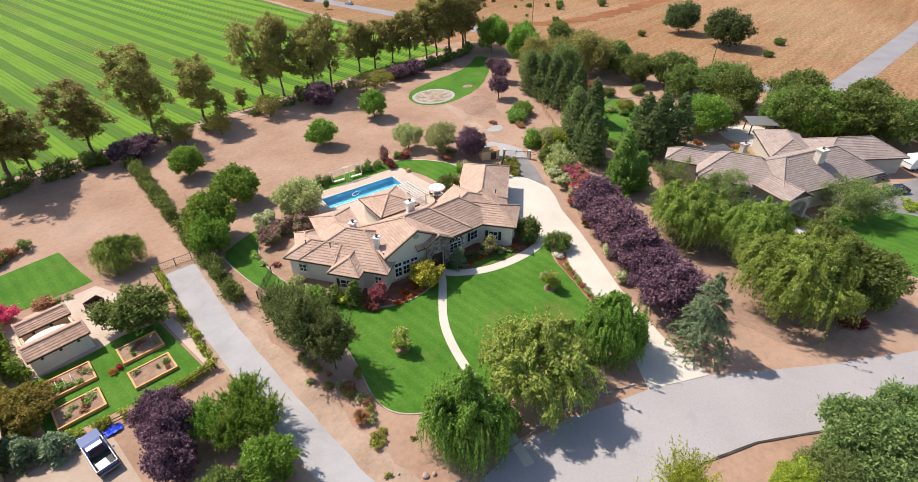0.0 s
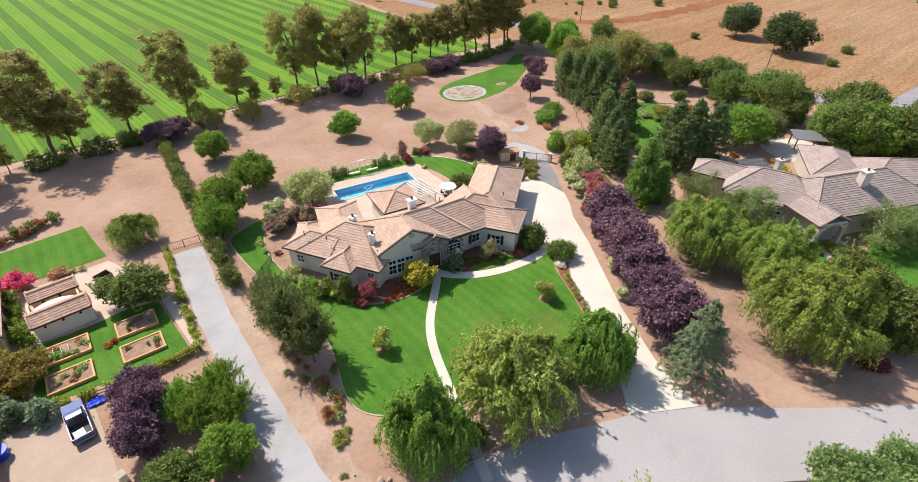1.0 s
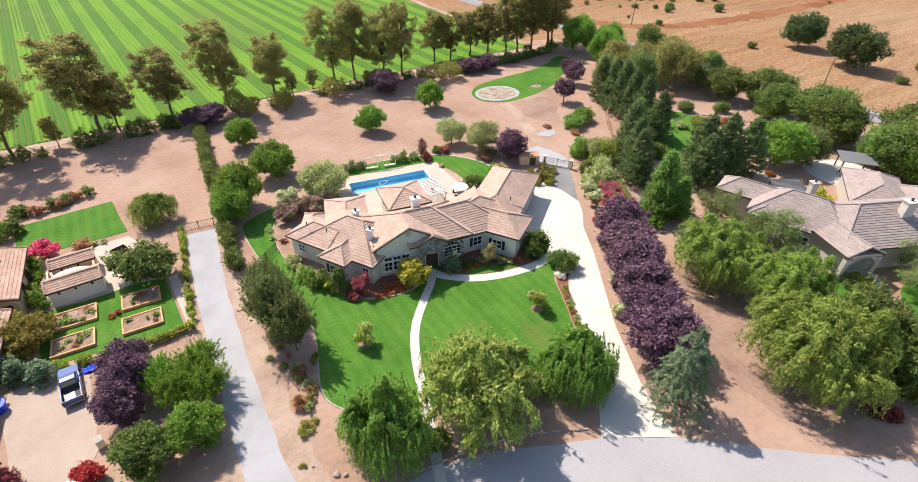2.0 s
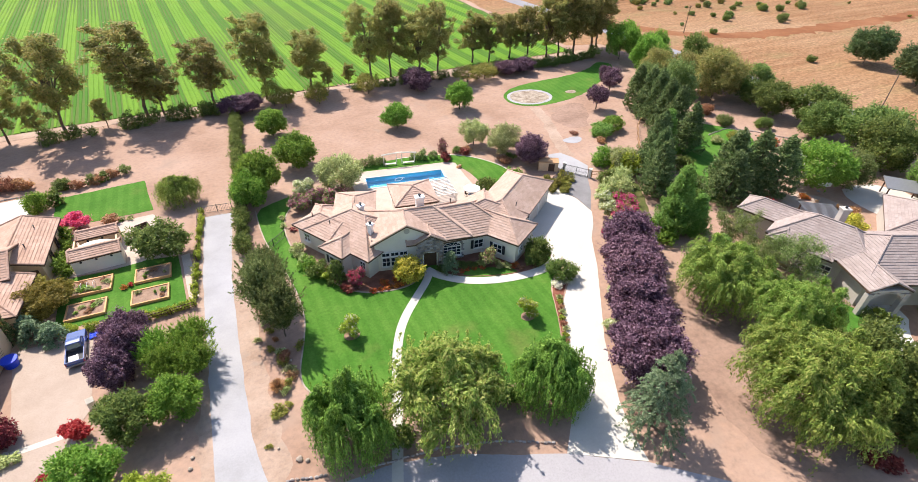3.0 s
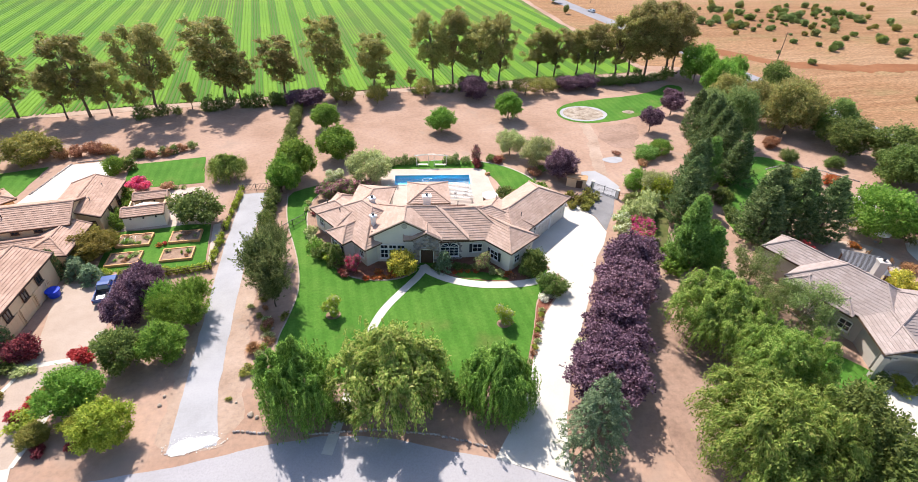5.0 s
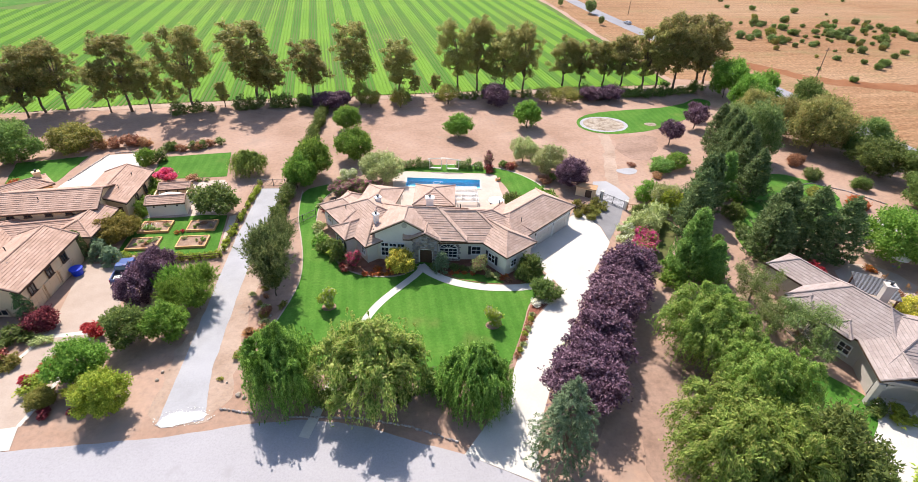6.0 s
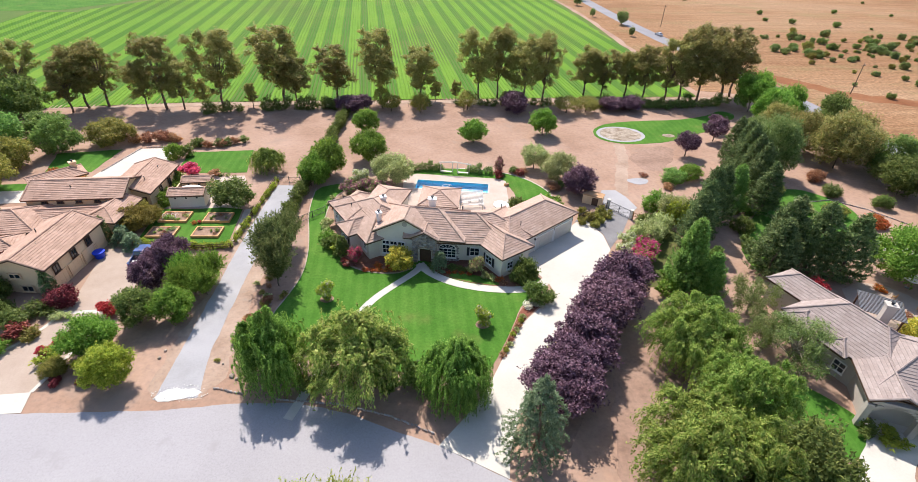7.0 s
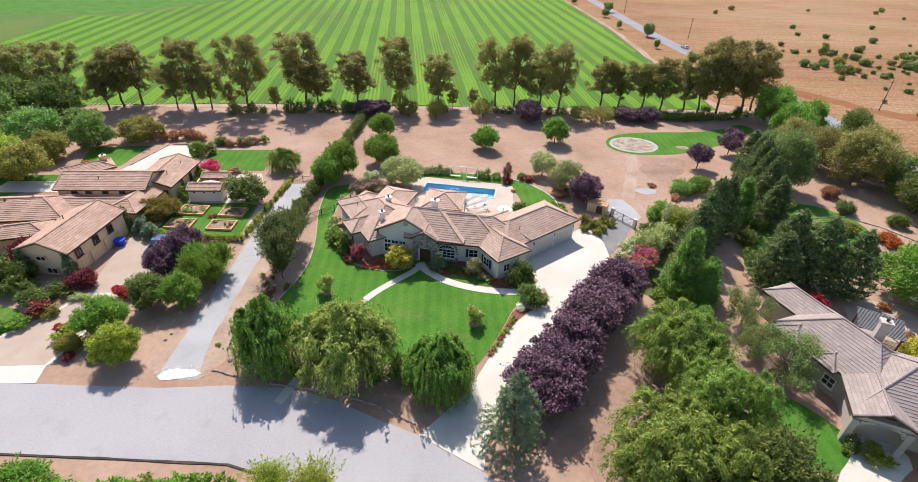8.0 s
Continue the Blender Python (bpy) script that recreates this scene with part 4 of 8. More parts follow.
def build_conifer(e, mat, H=12.0, R=3.4, n=150, leaf=(0.42, 0.12), power=0.85, droop=0.25, per=90, uneven=0.2, low=0.04, thick=0.02):
    """Branches round a straight trunk, each a flat spray of needles with a raised or hanging end."""
    z = (np.arange(n) + 0.5) / n
    az = np.arange(n) * 2.399963 + rng.normal(0, 0.25, n)
    L = R * (1 - z) ** power * (1 + uneven * rng.normal(0, 1, n)).clip(0.5, 1.5) + 0.25
    out = np.stack([np.cos(az), np.sin(az), np.zeros(n)], 1)
    base = out * 0.1 + np.array((0, 0, 1)) * (H * (low + (0.97 - low) * z))[:, None]
    tip = base + out * L[:, None]
    v1 = frond_leaves(base, tip, 0.10 * L, droop * L * rng.uniform(0.5, 1.5, n), per, 0.08 + thick * R, leaf[0], leaf[1], 0.8, 0.5)
    # side twigs near the ends
    mid = base + (tip - base) * 0.55 - np.array((0, 0, 1)) * (droop * L * 0.2)[:, None]
    sides = []
    for sgn in (-1, 1):
        turn = np.stack([-out[:, 1], out[:, 0], np.zeros(n)], 1) * sgn
        sides.append(frond_leaves(mid, mid + (out * 0.45 + turn * 0.42) * L[:, None], 0.05 * L, droop * L * 0.9, per // 2, 0.08 + thick * 0.6 * R, leaf[0], leaf[1], 0.8, 0.5))
    crest = frond_leaves(np.array([[0, 0, H * 0.86]]), np.array([[0.05, 0, H * 1.02]]), [0.0], [0.0], per, 0.1, leaf[0], leaf[1], 0.8, 0.5)
    limbs(e, M["bark"], H * 0.93, 0.2, [])
    v, f = joined(v1, crest, *sides)
    mesh_from("crown", v, f, M[mat], e)


def build_shrub(e, mat, H=1.4, R=0.9, leaf=(0.25, 0.13), n=9, cover=0.9, name="crown"):
    puffs = dome(n, R, 0.05, H, 0.34, 0.52) + [(0, 0, H * 0.4, R * 0.6)]
    v, f = puff_leaves(puffs, leaf[0], leaf[1], cover)
    mesh_from("foliage", v, f, M[mat], e)
    bm = bmesh.new()
    for k in range(4):
        a = k * 1.57 + 0.4
        add_rod(bm, (0, 0, -0.05), (R * 0.4 * math.cos(a), R * 0.4 * math.sin(a), H * 0.5), 0.035, 0.015, 5)
    part("stem", bm, M["bark"], e)


def build_blossom(e, mat, H=3.0, R=1.6, top="leaf_pink", share=0.55):
    """A shrub whose outer skin is in flower."""
    puffs = dome(12, R, H * 0.12, H, 0.28, 0.44) + [(0, 0, H * 0.5, R * 0.6)]
    v, f = puff_leaves(puffs, 0.28, 0.14, 0.9)
    mesh_from("foliage", v, f, M[mat], e)
    P = [(x, y, z + 0.06, r * 1.05) for x, y, z, r in puffs]
    v, f = puff_leaves(P, 0.2, 0.16, share, keep=0.95, spike=0.15)
    mesh_from("blossom", v, f, M[top], e)
    limbs(e, M["bark"], H * 0.4, 0.07, [q[:3] for q in puffs[:4]])


def build_spike(e, mat, H=1.2, R=1.0, n=130):
    """A tuft of stiff blades."""
    a = rng.uniform(0, 2 * math.pi, n)
    t = rng.uniform(0.25, 1.0, n)
    tip = np.stack([np.cos(a) * R * t, np.sin(a) * R * t, H * np.sqrt(1.08 - t * t * 0.85)], 1)
    side = np.stack([-np.sin(a), np.cos(a), np.zeros(n)], 1) * 0.05
    base = tip * np.array((0.12, 0.12, 0.0)) + np.array((0, 0, -0.02))
    mid = tip * np.array((0.55, 0.55, 0.72))
    v = np.stack([base, mid + side, tip, mid - side], 1).reshape(-1, 3)
    mesh_from("tuft", v, np.arange(4 * n).reshape(-1, 4), M[mat], e)


def build_hedge_row(name, pts, w, h, mat, label, step=0.8, leaf=(0.30, 0.16), cover=0.9, gap=0.0):
    e = empty(name, pose(pts[0][0], pts[0][1], 0), label, "hedge")
    puffs = []
    for (x0, y0), (x1, y1) in zip(pts, pts[1:]):
        d = math.hypot(x1 - x0, y1 - y0)
        for i in range(int(d / step)):
            s = i * step / d
            if rng.random() < gap:
                continue
            hh = h * rng.uniform(0.72, 1.15)
            for z in np.arange(w * 0.35, hh, w * 0.55):
                puffs.append((x0 + (x1 - x0) * s + rng.normal(0, w * 0.14) - pts[0][0], y0 + (y1 - y0) * s + rng.normal(0, w * 0.14) - pts[0][1], z, w * rng.uniform(0.40, 0.62)))
    v, f = puff_leaves(puffs, leaf[0], leaf[1], cover)
    mesh_from("foliage", v, f, M[mat], e)
    bm = bmesh.new()
    for (x0, y0), (x1, y1) in zip(pts, pts[1:]):
        d = math.hypot(x1 - x0, y1 - y0)
        for i in range(int(d / (step * 2))):
            s = i * step * 2 / d
            x, y = x0 + (x1 - x0) * s - pts[0][0], y0 + (y1 - y0) * s - pts[0][1]
            add_rod(bm, (x, y, -0.05), (x, y, h * 0.7), 0.05, 0.02, 5)
    tagged(part("stem", bm, M["bark"], e), "", "", "", "stuff")
    return e


PROTO = {}


def plant(key, builder, x, y, H, R, H0, R0, name, label, cat, group="", variants=2, spin=None, z=0.0):
    """Places a plant of that height and crown radius. The first few of a kind are built, the rest are copies."""
    pool = PROTO.setdefault(key, [])
    rz = rng.uniform(0, 360) if spin is None else spin
    S = Matrix.Diagonal((R / R0, R / R0, H / H0, 1))
    if len(pool) < variants:
        e = empty(name, pose(0, 0, 0), label, cat, group)
        builder(e)
        e.matrix_basis = pose(x, y, z, 0, 0, rz) @ S
        pool.append((e, (R / R0, H / H0)))
        return e
    e, (sr, sh) = pool[int(rng.integers(0, len(pool)))]
    c = copy_thing(e, pose(x, y, z, 0, 0, rz) @ Matrix.Diagonal((R / R0 / sr, R / R0 / sr, H / H0 / sh, 1)))
    return tagged(c, label, cat, group)

# ---- houses ----
def wing(parent, x, y, ang, L, W, ze, pitch, hips, mat, wall, inset=0.6, gable_inset=0.5, course=0.42, tile=0.9, z0=0.0, walls=True, eave_wood="wood_dark"):
    """A wing of a house: a hipped or gabled roof of overlapping tile courses on a box of walls. u runs along the ridge from (x, y), v to its left."""
    m = pose(x, y, 0, 0, 0, ang)
    rise = W * pitch
    h0, h1 = hips
    n = max(3, round(math.hypot(W, rise) / course))
    up = Vector((0, 0, 1))

    def face_pts(side, s):
        if side in ("left", "right"):
            v = W * (1 - s) * (1 if side == "left" else -1)
            return Vector((W * s if h0 else 0, v, ze + rise * s)), Vector((L - (W * s if h1 else 0), v, ze + rise * s))
        u = W * s if side == "start" else L - W * s
        return Vector((u, W * (1 - s), ze + rise * s)), Vector((u, -W * (1 - s), ze + rise * s))

    sides = ["left", "right"] + (["start"] if h0 else []) + (["end"] if h1 else [])
    roof = None
    for side in sides:
        verts, faces = [], []
        for i in range(n):
            a0, b0 = face_pts(side, i / n)
            a1, b1 = face_pts(side, min((i + 1.12) / n, 1))
            k = max(1, round((b0 - a0).length / tile))
            off = rng.uniform(-0.3, 0.3) / k
            cuts = [0] + [min(max((j + off) / k, 0.0), 1.0) for j in range(1, k)] + [1]
            for c0, c1 in zip(cuts, cuts[1:]):
                lift = 0.062 + rng.uniform(-0.012, 0.02)
                q = [a0.lerp(b0, c0) + up * lift, a0.lerp(b0, c1) + up * lift, a1.lerp(b1, c1) + up * 0.012, a1.lerp(b1, c0) + up * 0.012,
                     a0.lerp(b0, c0) - up * 0.02, a0.lerp(b0, c1) - up * 0.02]
                base = len(verts)
                verts += [m @ p for p in q]
                faces += [(base, base + 1, base + 2, base + 3), (base + 4, base + 5, base + 1, base)]
        r = obj("roof_slope", verts, faces, mat, parent)
        if roof is None:
            roof = r
    # boards under the tiles, with a fascia at the eaves
    bm = bmesh.new()
    ru0, ru1 = (W if h0 else 0), (L - W if h1 else L)
    P = [(0, -W, ze - 0.03), (L, -W, ze - 0.03), (L, W, ze - 0.03), (0, W, ze - 0.03), (ru0, 0, ze + rise - 0.03), (ru1, 0, ze + rise - 0.03)]
    Q = [(p[0], p[1], p[2] - 0.21) for p in P]
    pv = [bm.verts.new(m @ Vector(p)) for p in P]
    qv = [bm.verts.new(m @ Vector(p)) for p in Q]
    for fc in ((0, 1, 5, 4), (2, 3, 4, 5)) + (((3, 0, 4),) if h0 else ()) + (((1, 2, 5),) if h1 else ()):
        bm.faces.new([pv[i] for i in fc])
        bm.faces.new([qv[i] for i in fc[::-1]])
    rim = [(0, 1), (2, 3)] + ([(3, 0)] if h0 else [(0, 4), (4, 3)]) + ([(1, 2)] if h1 else [(1, 5), (5, 2)])
    for i, j in rim:
        bm.faces.new((pv[i], pv[j], qv[j], qv[i]))
    part("eave_board", bm, M[eave_wood], parent)
    # rounded caps on ridge and hips
    bm = bmesh.new()
    lines = [((ru0, 0, ze + rise + 0.04), (ru1, 0, ze + rise + 0.04))]
    if h0:
        lines += [((0, s * W, ze + 0.05), (W, 0, ze + rise + 0.04)) for s in (1, -1)]
    if h1:
        lines += [((L, s * W, ze + 0.05), (L - W, 0, ze + rise + 0.04)) for s in (1, -1)]
    if not h0:
        lines += [((0.08, s * W, ze + 0.07), (0.08, 0, ze + rise + 0.05)) for s in (1, -1)]
    if not h1:
        lines += [((L - 0.08, s * W, ze + 0.07), (L - 0.08, 0, ze + rise + 0.05)) for s in (1, -1)]
    for a, b in lines:
        a, b = m @ Vector(a), m @ Vector(b)
        d = (b - a).length
        k = max(1, round(d / 0.5))
        for j in range(k):
            p, q = a.lerp(b, j / k), a.lerp(b, min(1, (j + 1.08) / k))
            add_rod(bm, p, q, 0.15, 0.125, 6)
    tagged(part("ridge_cap", bm, mat, parent), kind="stuff")
    if not walls:
        return m
    bm = bmesh.new()
    u0, u1 = (inset if h0 else gable_inset), L - (inset if h1 else gable_inset)
    w = W - inset
    zt = ze - 0.1
    zr = ze + rise * (1 - 0.02) - 0.06
    lo = [(u0, -w), (u1, -w), (u1, w), (u0, w)]
    b = [bm.verts.new(m @ Vector((u, v, z0 - 0.1))) for u, v in lo]
    t = [bm.verts.new(m @ Vector((u, v, zt))) for u, v in lo]
    for i in range(4):
        bm.faces.new((b[i], b[(i + 1) % 4], t[(i + 1) % 4], t[i]))
    for flag, (i, j), u in ((h0, (3, 0), u0), (h1, (1, 2), u1)):
        if not flag:
            zz = ze + pitch * (W - w) - 0.06
            s1, s2 = bm.verts.new(m @ Vector((u, lo[i][1], zz))), bm.verts.new(m @ Vector((u, lo[j][1], zz)))
            ap = bm.verts.new(m @ Vector((u, 0, zr)))
            bm.faces.new((t[i], t[j], s2, ap, s1))
    part("wall", bm, wall, parent)
    return m


def window(parent, m, u, v, z, w, h, face, bars=(2, 2), shutters=False, arch=False, trim="white_paint"):
    """A window in a wing's wall: face is the direction, in degrees in the wing's own frame, to which it looks."""
    mm = m @ pose(u, v, z, 0, 0, face + 90) @ Matrix.Translation((0, -0.1, 0))
    e = new("window")
    e.parent = parent
    bm = bmesh.new()
    add_box(bm, 0, 0.0, 0, w - 0.08, 0.05, h - 0.08)
    bm.transform(mm)
    part("pane", bm, M["glass"], e, "dark reflecting glass")
    bm = bmesh.new()
    for s in (-1, 1):
        add_box(bm, s * w / 2, -0.03, 0, 0.12, 0.14, h + 0.12)
        add_box(bm, 0, -0.03, s * h / 2, w + 0.12, 0.14, 0.12)
    for i in range(1, bars[0]):
        add_box(bm, -w / 2 + w * i / bars[0], -0.03, 0, 0.07, 0.1, h)
    for i in range(1, bars[1]):
        add_box(bm, 0, -0.03, -h / 2 + h * i / bars[1], w, 0.1, 0.07)
    if arch:
        glass = bmesh.new()
        glass.faces.new([glass.verts.new((w / 2 * math.cos(math.pi * i / 16), 0, h / 2 + w * 0.3 * math.sin(math.pi * i / 16))) for i in range(17)])
        glass.transform(mm)
        part("arch_pane", glass, M["glass"], e, "arched pane over the window")
        for i in range(1, 5):
            a0 = math.pi * i / 5
            add_rod(bm, (0, -0.03, h / 2), (w / 2 * math.cos(a0), -0.03, h / 2 + w * 0.3 * math.sin(a0)), 0.04, 0.04, 5)
        for i in range(8):
            a0, a1 = math.pi * i / 8, math.pi * (i + 1) / 8
            add_rod(bm, (w / 2 * math.cos(a0), -0.03, h / 2 + w * 0.3 * math.sin(a0)), (w / 2 * math.cos(a1), -0.03, h / 2 + w * 0.3 * math.sin(a1)), 0.07, 0.07, 5)
    bm.transform(mm)
    part("window_frame", bm, M[trim], e, "white frame with glazing bars")
    bm = bmesh.new()
    add_box(bm, 0, -0.1, -h / 2 - 0.1, w + 0.3, 0.22, 0.08)
    bm.transform(mm)
    part("window_sill", bm, M[trim], e)
    if shutters:
        for s in (-1, 1):
            bm = bmesh.new()
            add_box(bm, s * (w / 2 + 0.3), -0.05, 0, 0.45, 0.06, h + 0.1)
            for i in range(7):
                add_box(bm, s * (w / 2 + 0.3), -0.09, -h / 2 + h * (i + 0.5) / 7, 0.36, 0.03, 0.06)
            bm.transform(mm)
            part("shutter", bm, M["dark_paint_and_shade"], e, "dark louvred shutter")
    return e


def wall_door(parent, m, u, v, w, h, face, mat, rows=4, cols=4, name="garage_door", label="cream panelled garage door", z0=0.06, trim="white_paint"):
    mm = m @ pose(u, v, z0, 0, 0, face + 90)
    e = new(name)
    e.parent = parent
    e["label"] = label
    bm = bmesh.new()
    add_box(bm, 0, 0, h / 2, w, 0.08, h)
    bm.transform(mm)
    part("door_leaf", bm, mat, e)
    for r in range(rows):
        for c in range(cols):
            bm = bmesh.new()
            add_box(bm, -w / 2 + w * (c + 0.5) / cols, -0.05, h * (r + 0.5) / rows, w / cols - 0.16, 0.04, h / rows - 0.14)
            bm.transform(mm)
            part("panel", bm, mat, e)
    bm = bmesh.new()
    for s in (-1, 1):
        add_box(bm, s * (w / 2 + 0.1), -0.06, h / 2, 0.18, 0.14, h)
    add_box(bm, 0, -0.06, h + 0.1, w + 0.38, 0.14, 0.2)
    bm.transform(mm)
    part("door_trim", bm, M[trim], e)
    return e


def chimney(parent, x, y, z0, z1, w, d, rz, mat, cap="white_paint"):
    e = new("chimney")
    e.parent = parent
    m = pose(x, y, 0, 0, 0, rz)
    bm = bmesh.new()
    add_box(bm, 0, 0, (z0 + z1) / 2, w, d, z1 - z0)
    bm.transform(m)
    part("shaft", bm, mat, e)
    bm = bmesh.new()
    add_box(bm, 0, 0, z1 + 0.02, w + 0.34, d + 0.34, 0.2, 0, 0.04)
    add_box(bm, 0, 0, z1 - 0.22, w + 0.16, d + 0.16, 0.14)
    bm.transform(m)
    part("chimney_cap", bm, M[cap], e)
    bm = bmesh.new()
    add_rod(bm, (0, 0, z1), (0, 0, z1 + 0.42), 0.16, 0.16, 10)
    add_rod(bm, (0, 0, z1 + 0.42), (0, 0, z1 + 0.5), 0.26, 0.2, 10)
    bm.transform(m)
    part("flue", bm, M["iron"], e, "black metal flue")
    return e


def roof_vent(parent, x, y, z):
    bm = bmesh.new()
    add_rod(bm, (x, y, z - 0.3), (x, y, z + 0.35), 0.07, 0.07, 8)
    add_rod(bm, (x, y, z + 0.35), (x, y, z + 0.42), 0.12, 0.1, 8)
    part("vent_pipe", bm, M["iron"], parent)


# -- the main house --
house = empty("house", pose(0, 0, 0), "long one-storey cream stucco house with hipped tan tile roofs", "house")
T, S = M["tile"], M["stucco"]
wA = wing(house, -10.15, -10.87, -61.1, 13.6, 5.45, 3.65, 0.54, (True, True), T, S)
wL = wing(house, -13.3, -9.93, -61.1, 8.0, 3.15, 3.65, 0.53, (True, False), T, S)
wB = wing(house, -7.7, -18.3, 208.9, 5.65, 2.4, 3.65, 0.54, (False, True), T, S, inset=0.5)
wC = wing(house, -1.6, -20.45, -11, 10.0, 5.0, 4.65, 0.6, (False, True), T, S, inset=1.2)
wD = wing(house, 2.0, -21.1, -7, 12.6, 5.0, 4.15, 0.57, (False, True), T, S, inset=1.2)
wM = wing(house, 10.02, -22.1, 16, 7.6, 5.2, 4.1, 0.48, (False, True), T, S, inset=1.2)
wE = wing(house, -2.32, -25.2, 76, 9.4, 5.3, 5.05, 0.545, (False, True), T, S)
wF = wing(house, 0.76, -26.48, 76, 3.6, 2.4, 4.87, 0.545, (False, False), T, S, walls=False)
wG = wing(house, 15.5, -29.7, 122, 11, 3.45, 4.1, 0.52, (True, False), T, S)
wH = wing(house, 11.6, -24.75, 36.5, 17.9, 4.4, 4.0, 0.5, (True, True), T, S)
wI = wing(house, 3.6, -14.8, 80, 7.6, 3.7, 4.12, 0.375, (True, True), T, S)
wJ = wing(house, -7.6, -15.5, 70, 10.4, 3.4, 3.45, 0.35, (False, True), T, S)
wK = wing(house, -12.2, -11.6, 60, 4.9, 1.7, 3.3, 0.5, (False, True), T, S)
for c in ((-6.4, -21.1, 4.5, 6.9, 0.62, 0.6, -61), (2.5, -18.4, 5.0, 7.8, 1.2, 0.7, -8), (-5.9, -14.9, 4.6, 6.4, 0.8, 0.65, 20)):
    chimney(house, *c, M["white_paint"])
for p in ((-13.0, -13.2, 5.6), (-11.2, -16.6, 5.8), (-12.2, -9.2, 5.3), (7.6, -18.8, 6.0), (16.8, -23.8, 5.8), (14.6, -17.6, 5.6), (-6.9, -23.0, 5.0)):
    roof_vent(house, *p)
# windows on the street side
for v in (3.2, 1.9, 0.6):
    window(house, wE, 0.46, v, 1.75, 1.15, 1.6, 180, (2, 2))
    window(house, wE, 0.46, v, 3.05, 1.15, 0.7, 180, (2, 1))
window(house, wA, 12.96, 2.0, 1.9, 1.6, 1.5, 0, (2, 2))
window(house, wB, 5.11, 0.2, 1.9, 1.9, 1.4, 0, (2, 2), True)
window(house, wL, 2.6, -2.51, 2.0, 1.2, 1.3, -90, (2, 2))
window(house, wA, 11.9, -4.81, 2.0, 1.0, 1.3, -90, (2, 2))
window(house, wL, 0.64, -1.2, 2.0, 1.0, 0.7, 180, (2, 1))
window(house, wC, 7.1, -3.76, 1.65, 2.8, 1.7, -90, (4, 3), arch=True)
window(house, wD, 7.6, -3.76, 1.9, 1.5, 1.5, -90, (2, 2), True)
window(house, wG, 3.6, 2.81, 1.9, 1.5, 1.5, 90, (2, 2), True)
window(house, wG, 0.64, 1.2, 2.0, 1.2, 1.3, 180, (2, 2))
# stone facing beside the porch, made of single stones
stone_mesh = []
for k in range(5):
    bm = bmesh.new()
    bmesh.ops.create_icosphere(bm, subdivisions=1, radius=0.5)
    for v in bm.verts:
        v.co = Vector((v.co.x * 0.62, v.co.y * 0.22, v.co.z * 0.42)) * rng.uniform(0.85, 1.15)
    me = bpy.data.meshes.new("stone")
    bm.to_mesh(me)
    bm.free()
    me.materials.append(M["facing_stone"])
    stone_mesh.append(me)


def stones(parent, m, u0, u1, z0, z1, v, skip=lambda u, z: False):
    z = z0
    row = 0
    while z < z1:
        u = u0 + (row % 2) * 0.22
        while u < u1:
            if not skip(u, z):
                ob = new("stone", stone_mesh[int(rng.integers(0, 5))])
                ob.parent = parent
                ob.matrix_basis = m @ pose(u, v, z, 0, rng.uniform(-10, 10), 0)
            u += 0.46 * rng.uniform(0.85, 1.15)
        z += 0.34
        row += 1


stones(house, wC, 4.9, 8.85, 0.3, 4.3, -3.84, lambda u, z: 5.6 < u < 8.6 and 0.7 < z < 2.5 + 0.85 * math.sqrt(max(0, 1 - ((u - 7.1) / 1.5) ** 2)))
mp = wF @ pose(0.35, 0, 0, 0, 0, -90)
stones(house, mp, -1.8, 1.9, 0.3, 5.6, -0.02, lambda u, z: (abs(u) < 1.3 and z < 2.5 + 0.75 * math.sqrt(max(0, 1 - (u / 1.32) ** 2))) or z > 5.62 - abs(u) * 0.52)
bm = bmesh.new()
arc = [(1.15 * math.cos(math.pi * i / 12), 2.45 + 0.6 * math.sin(math.pi * i / 12)) for i in range(13)]
ring = [(-1.95, -0.1), (-1.95, 4.75), (0, 5.82), (1.95, 4.75), (1.95, -0.1), (1.15, -0.1)] + arc + [(-1.15, -0.1)]
f = bm.faces.new([bm.verts.new((x, 0, z)) for x, z in ring])
ext = bmesh.ops.extrude_face_region(bm, geom=[f])
bmesh.ops.translate(bm, vec=(0, 0.45, 0), verts=[v for v in ext["geom"] if isinstance(v, bmesh.types.BMVert)])
bm.transform(mp)
part("porch_front", bm, M["stone_tan"], house, "stone-faced porch gable with an arched opening")
for sx in (-1.9, 1.9):
    bm = bmesh.new()
    add_box(bm, sx, 1.3, 2.1, 0.3, 1.8, 4.4)
    bm.transform(mp)
    part("porch_side", bm, S, house)
# dark leaf colour puts in the shade of the recessed entry
wall_door(house, wE, 0.42, -3.35, 1.9, 2.5, 180, M["wood_dark"], 2, 2, "front_door", "front door in a white frame, coloured dark for the shaded porch opening")
# round gable vent
bm = bmesh.new()
bmesh.ops.create_cone(bm, cap_ends=True, segments=24, radius1=0.42, radius2=0.42, depth=0.12, matrix=wE @ pose(0.45, 0, 6.75, 0, 90))
part("gable_vent", bm, M["stucco_grey"], house, "round louvre in the gable")
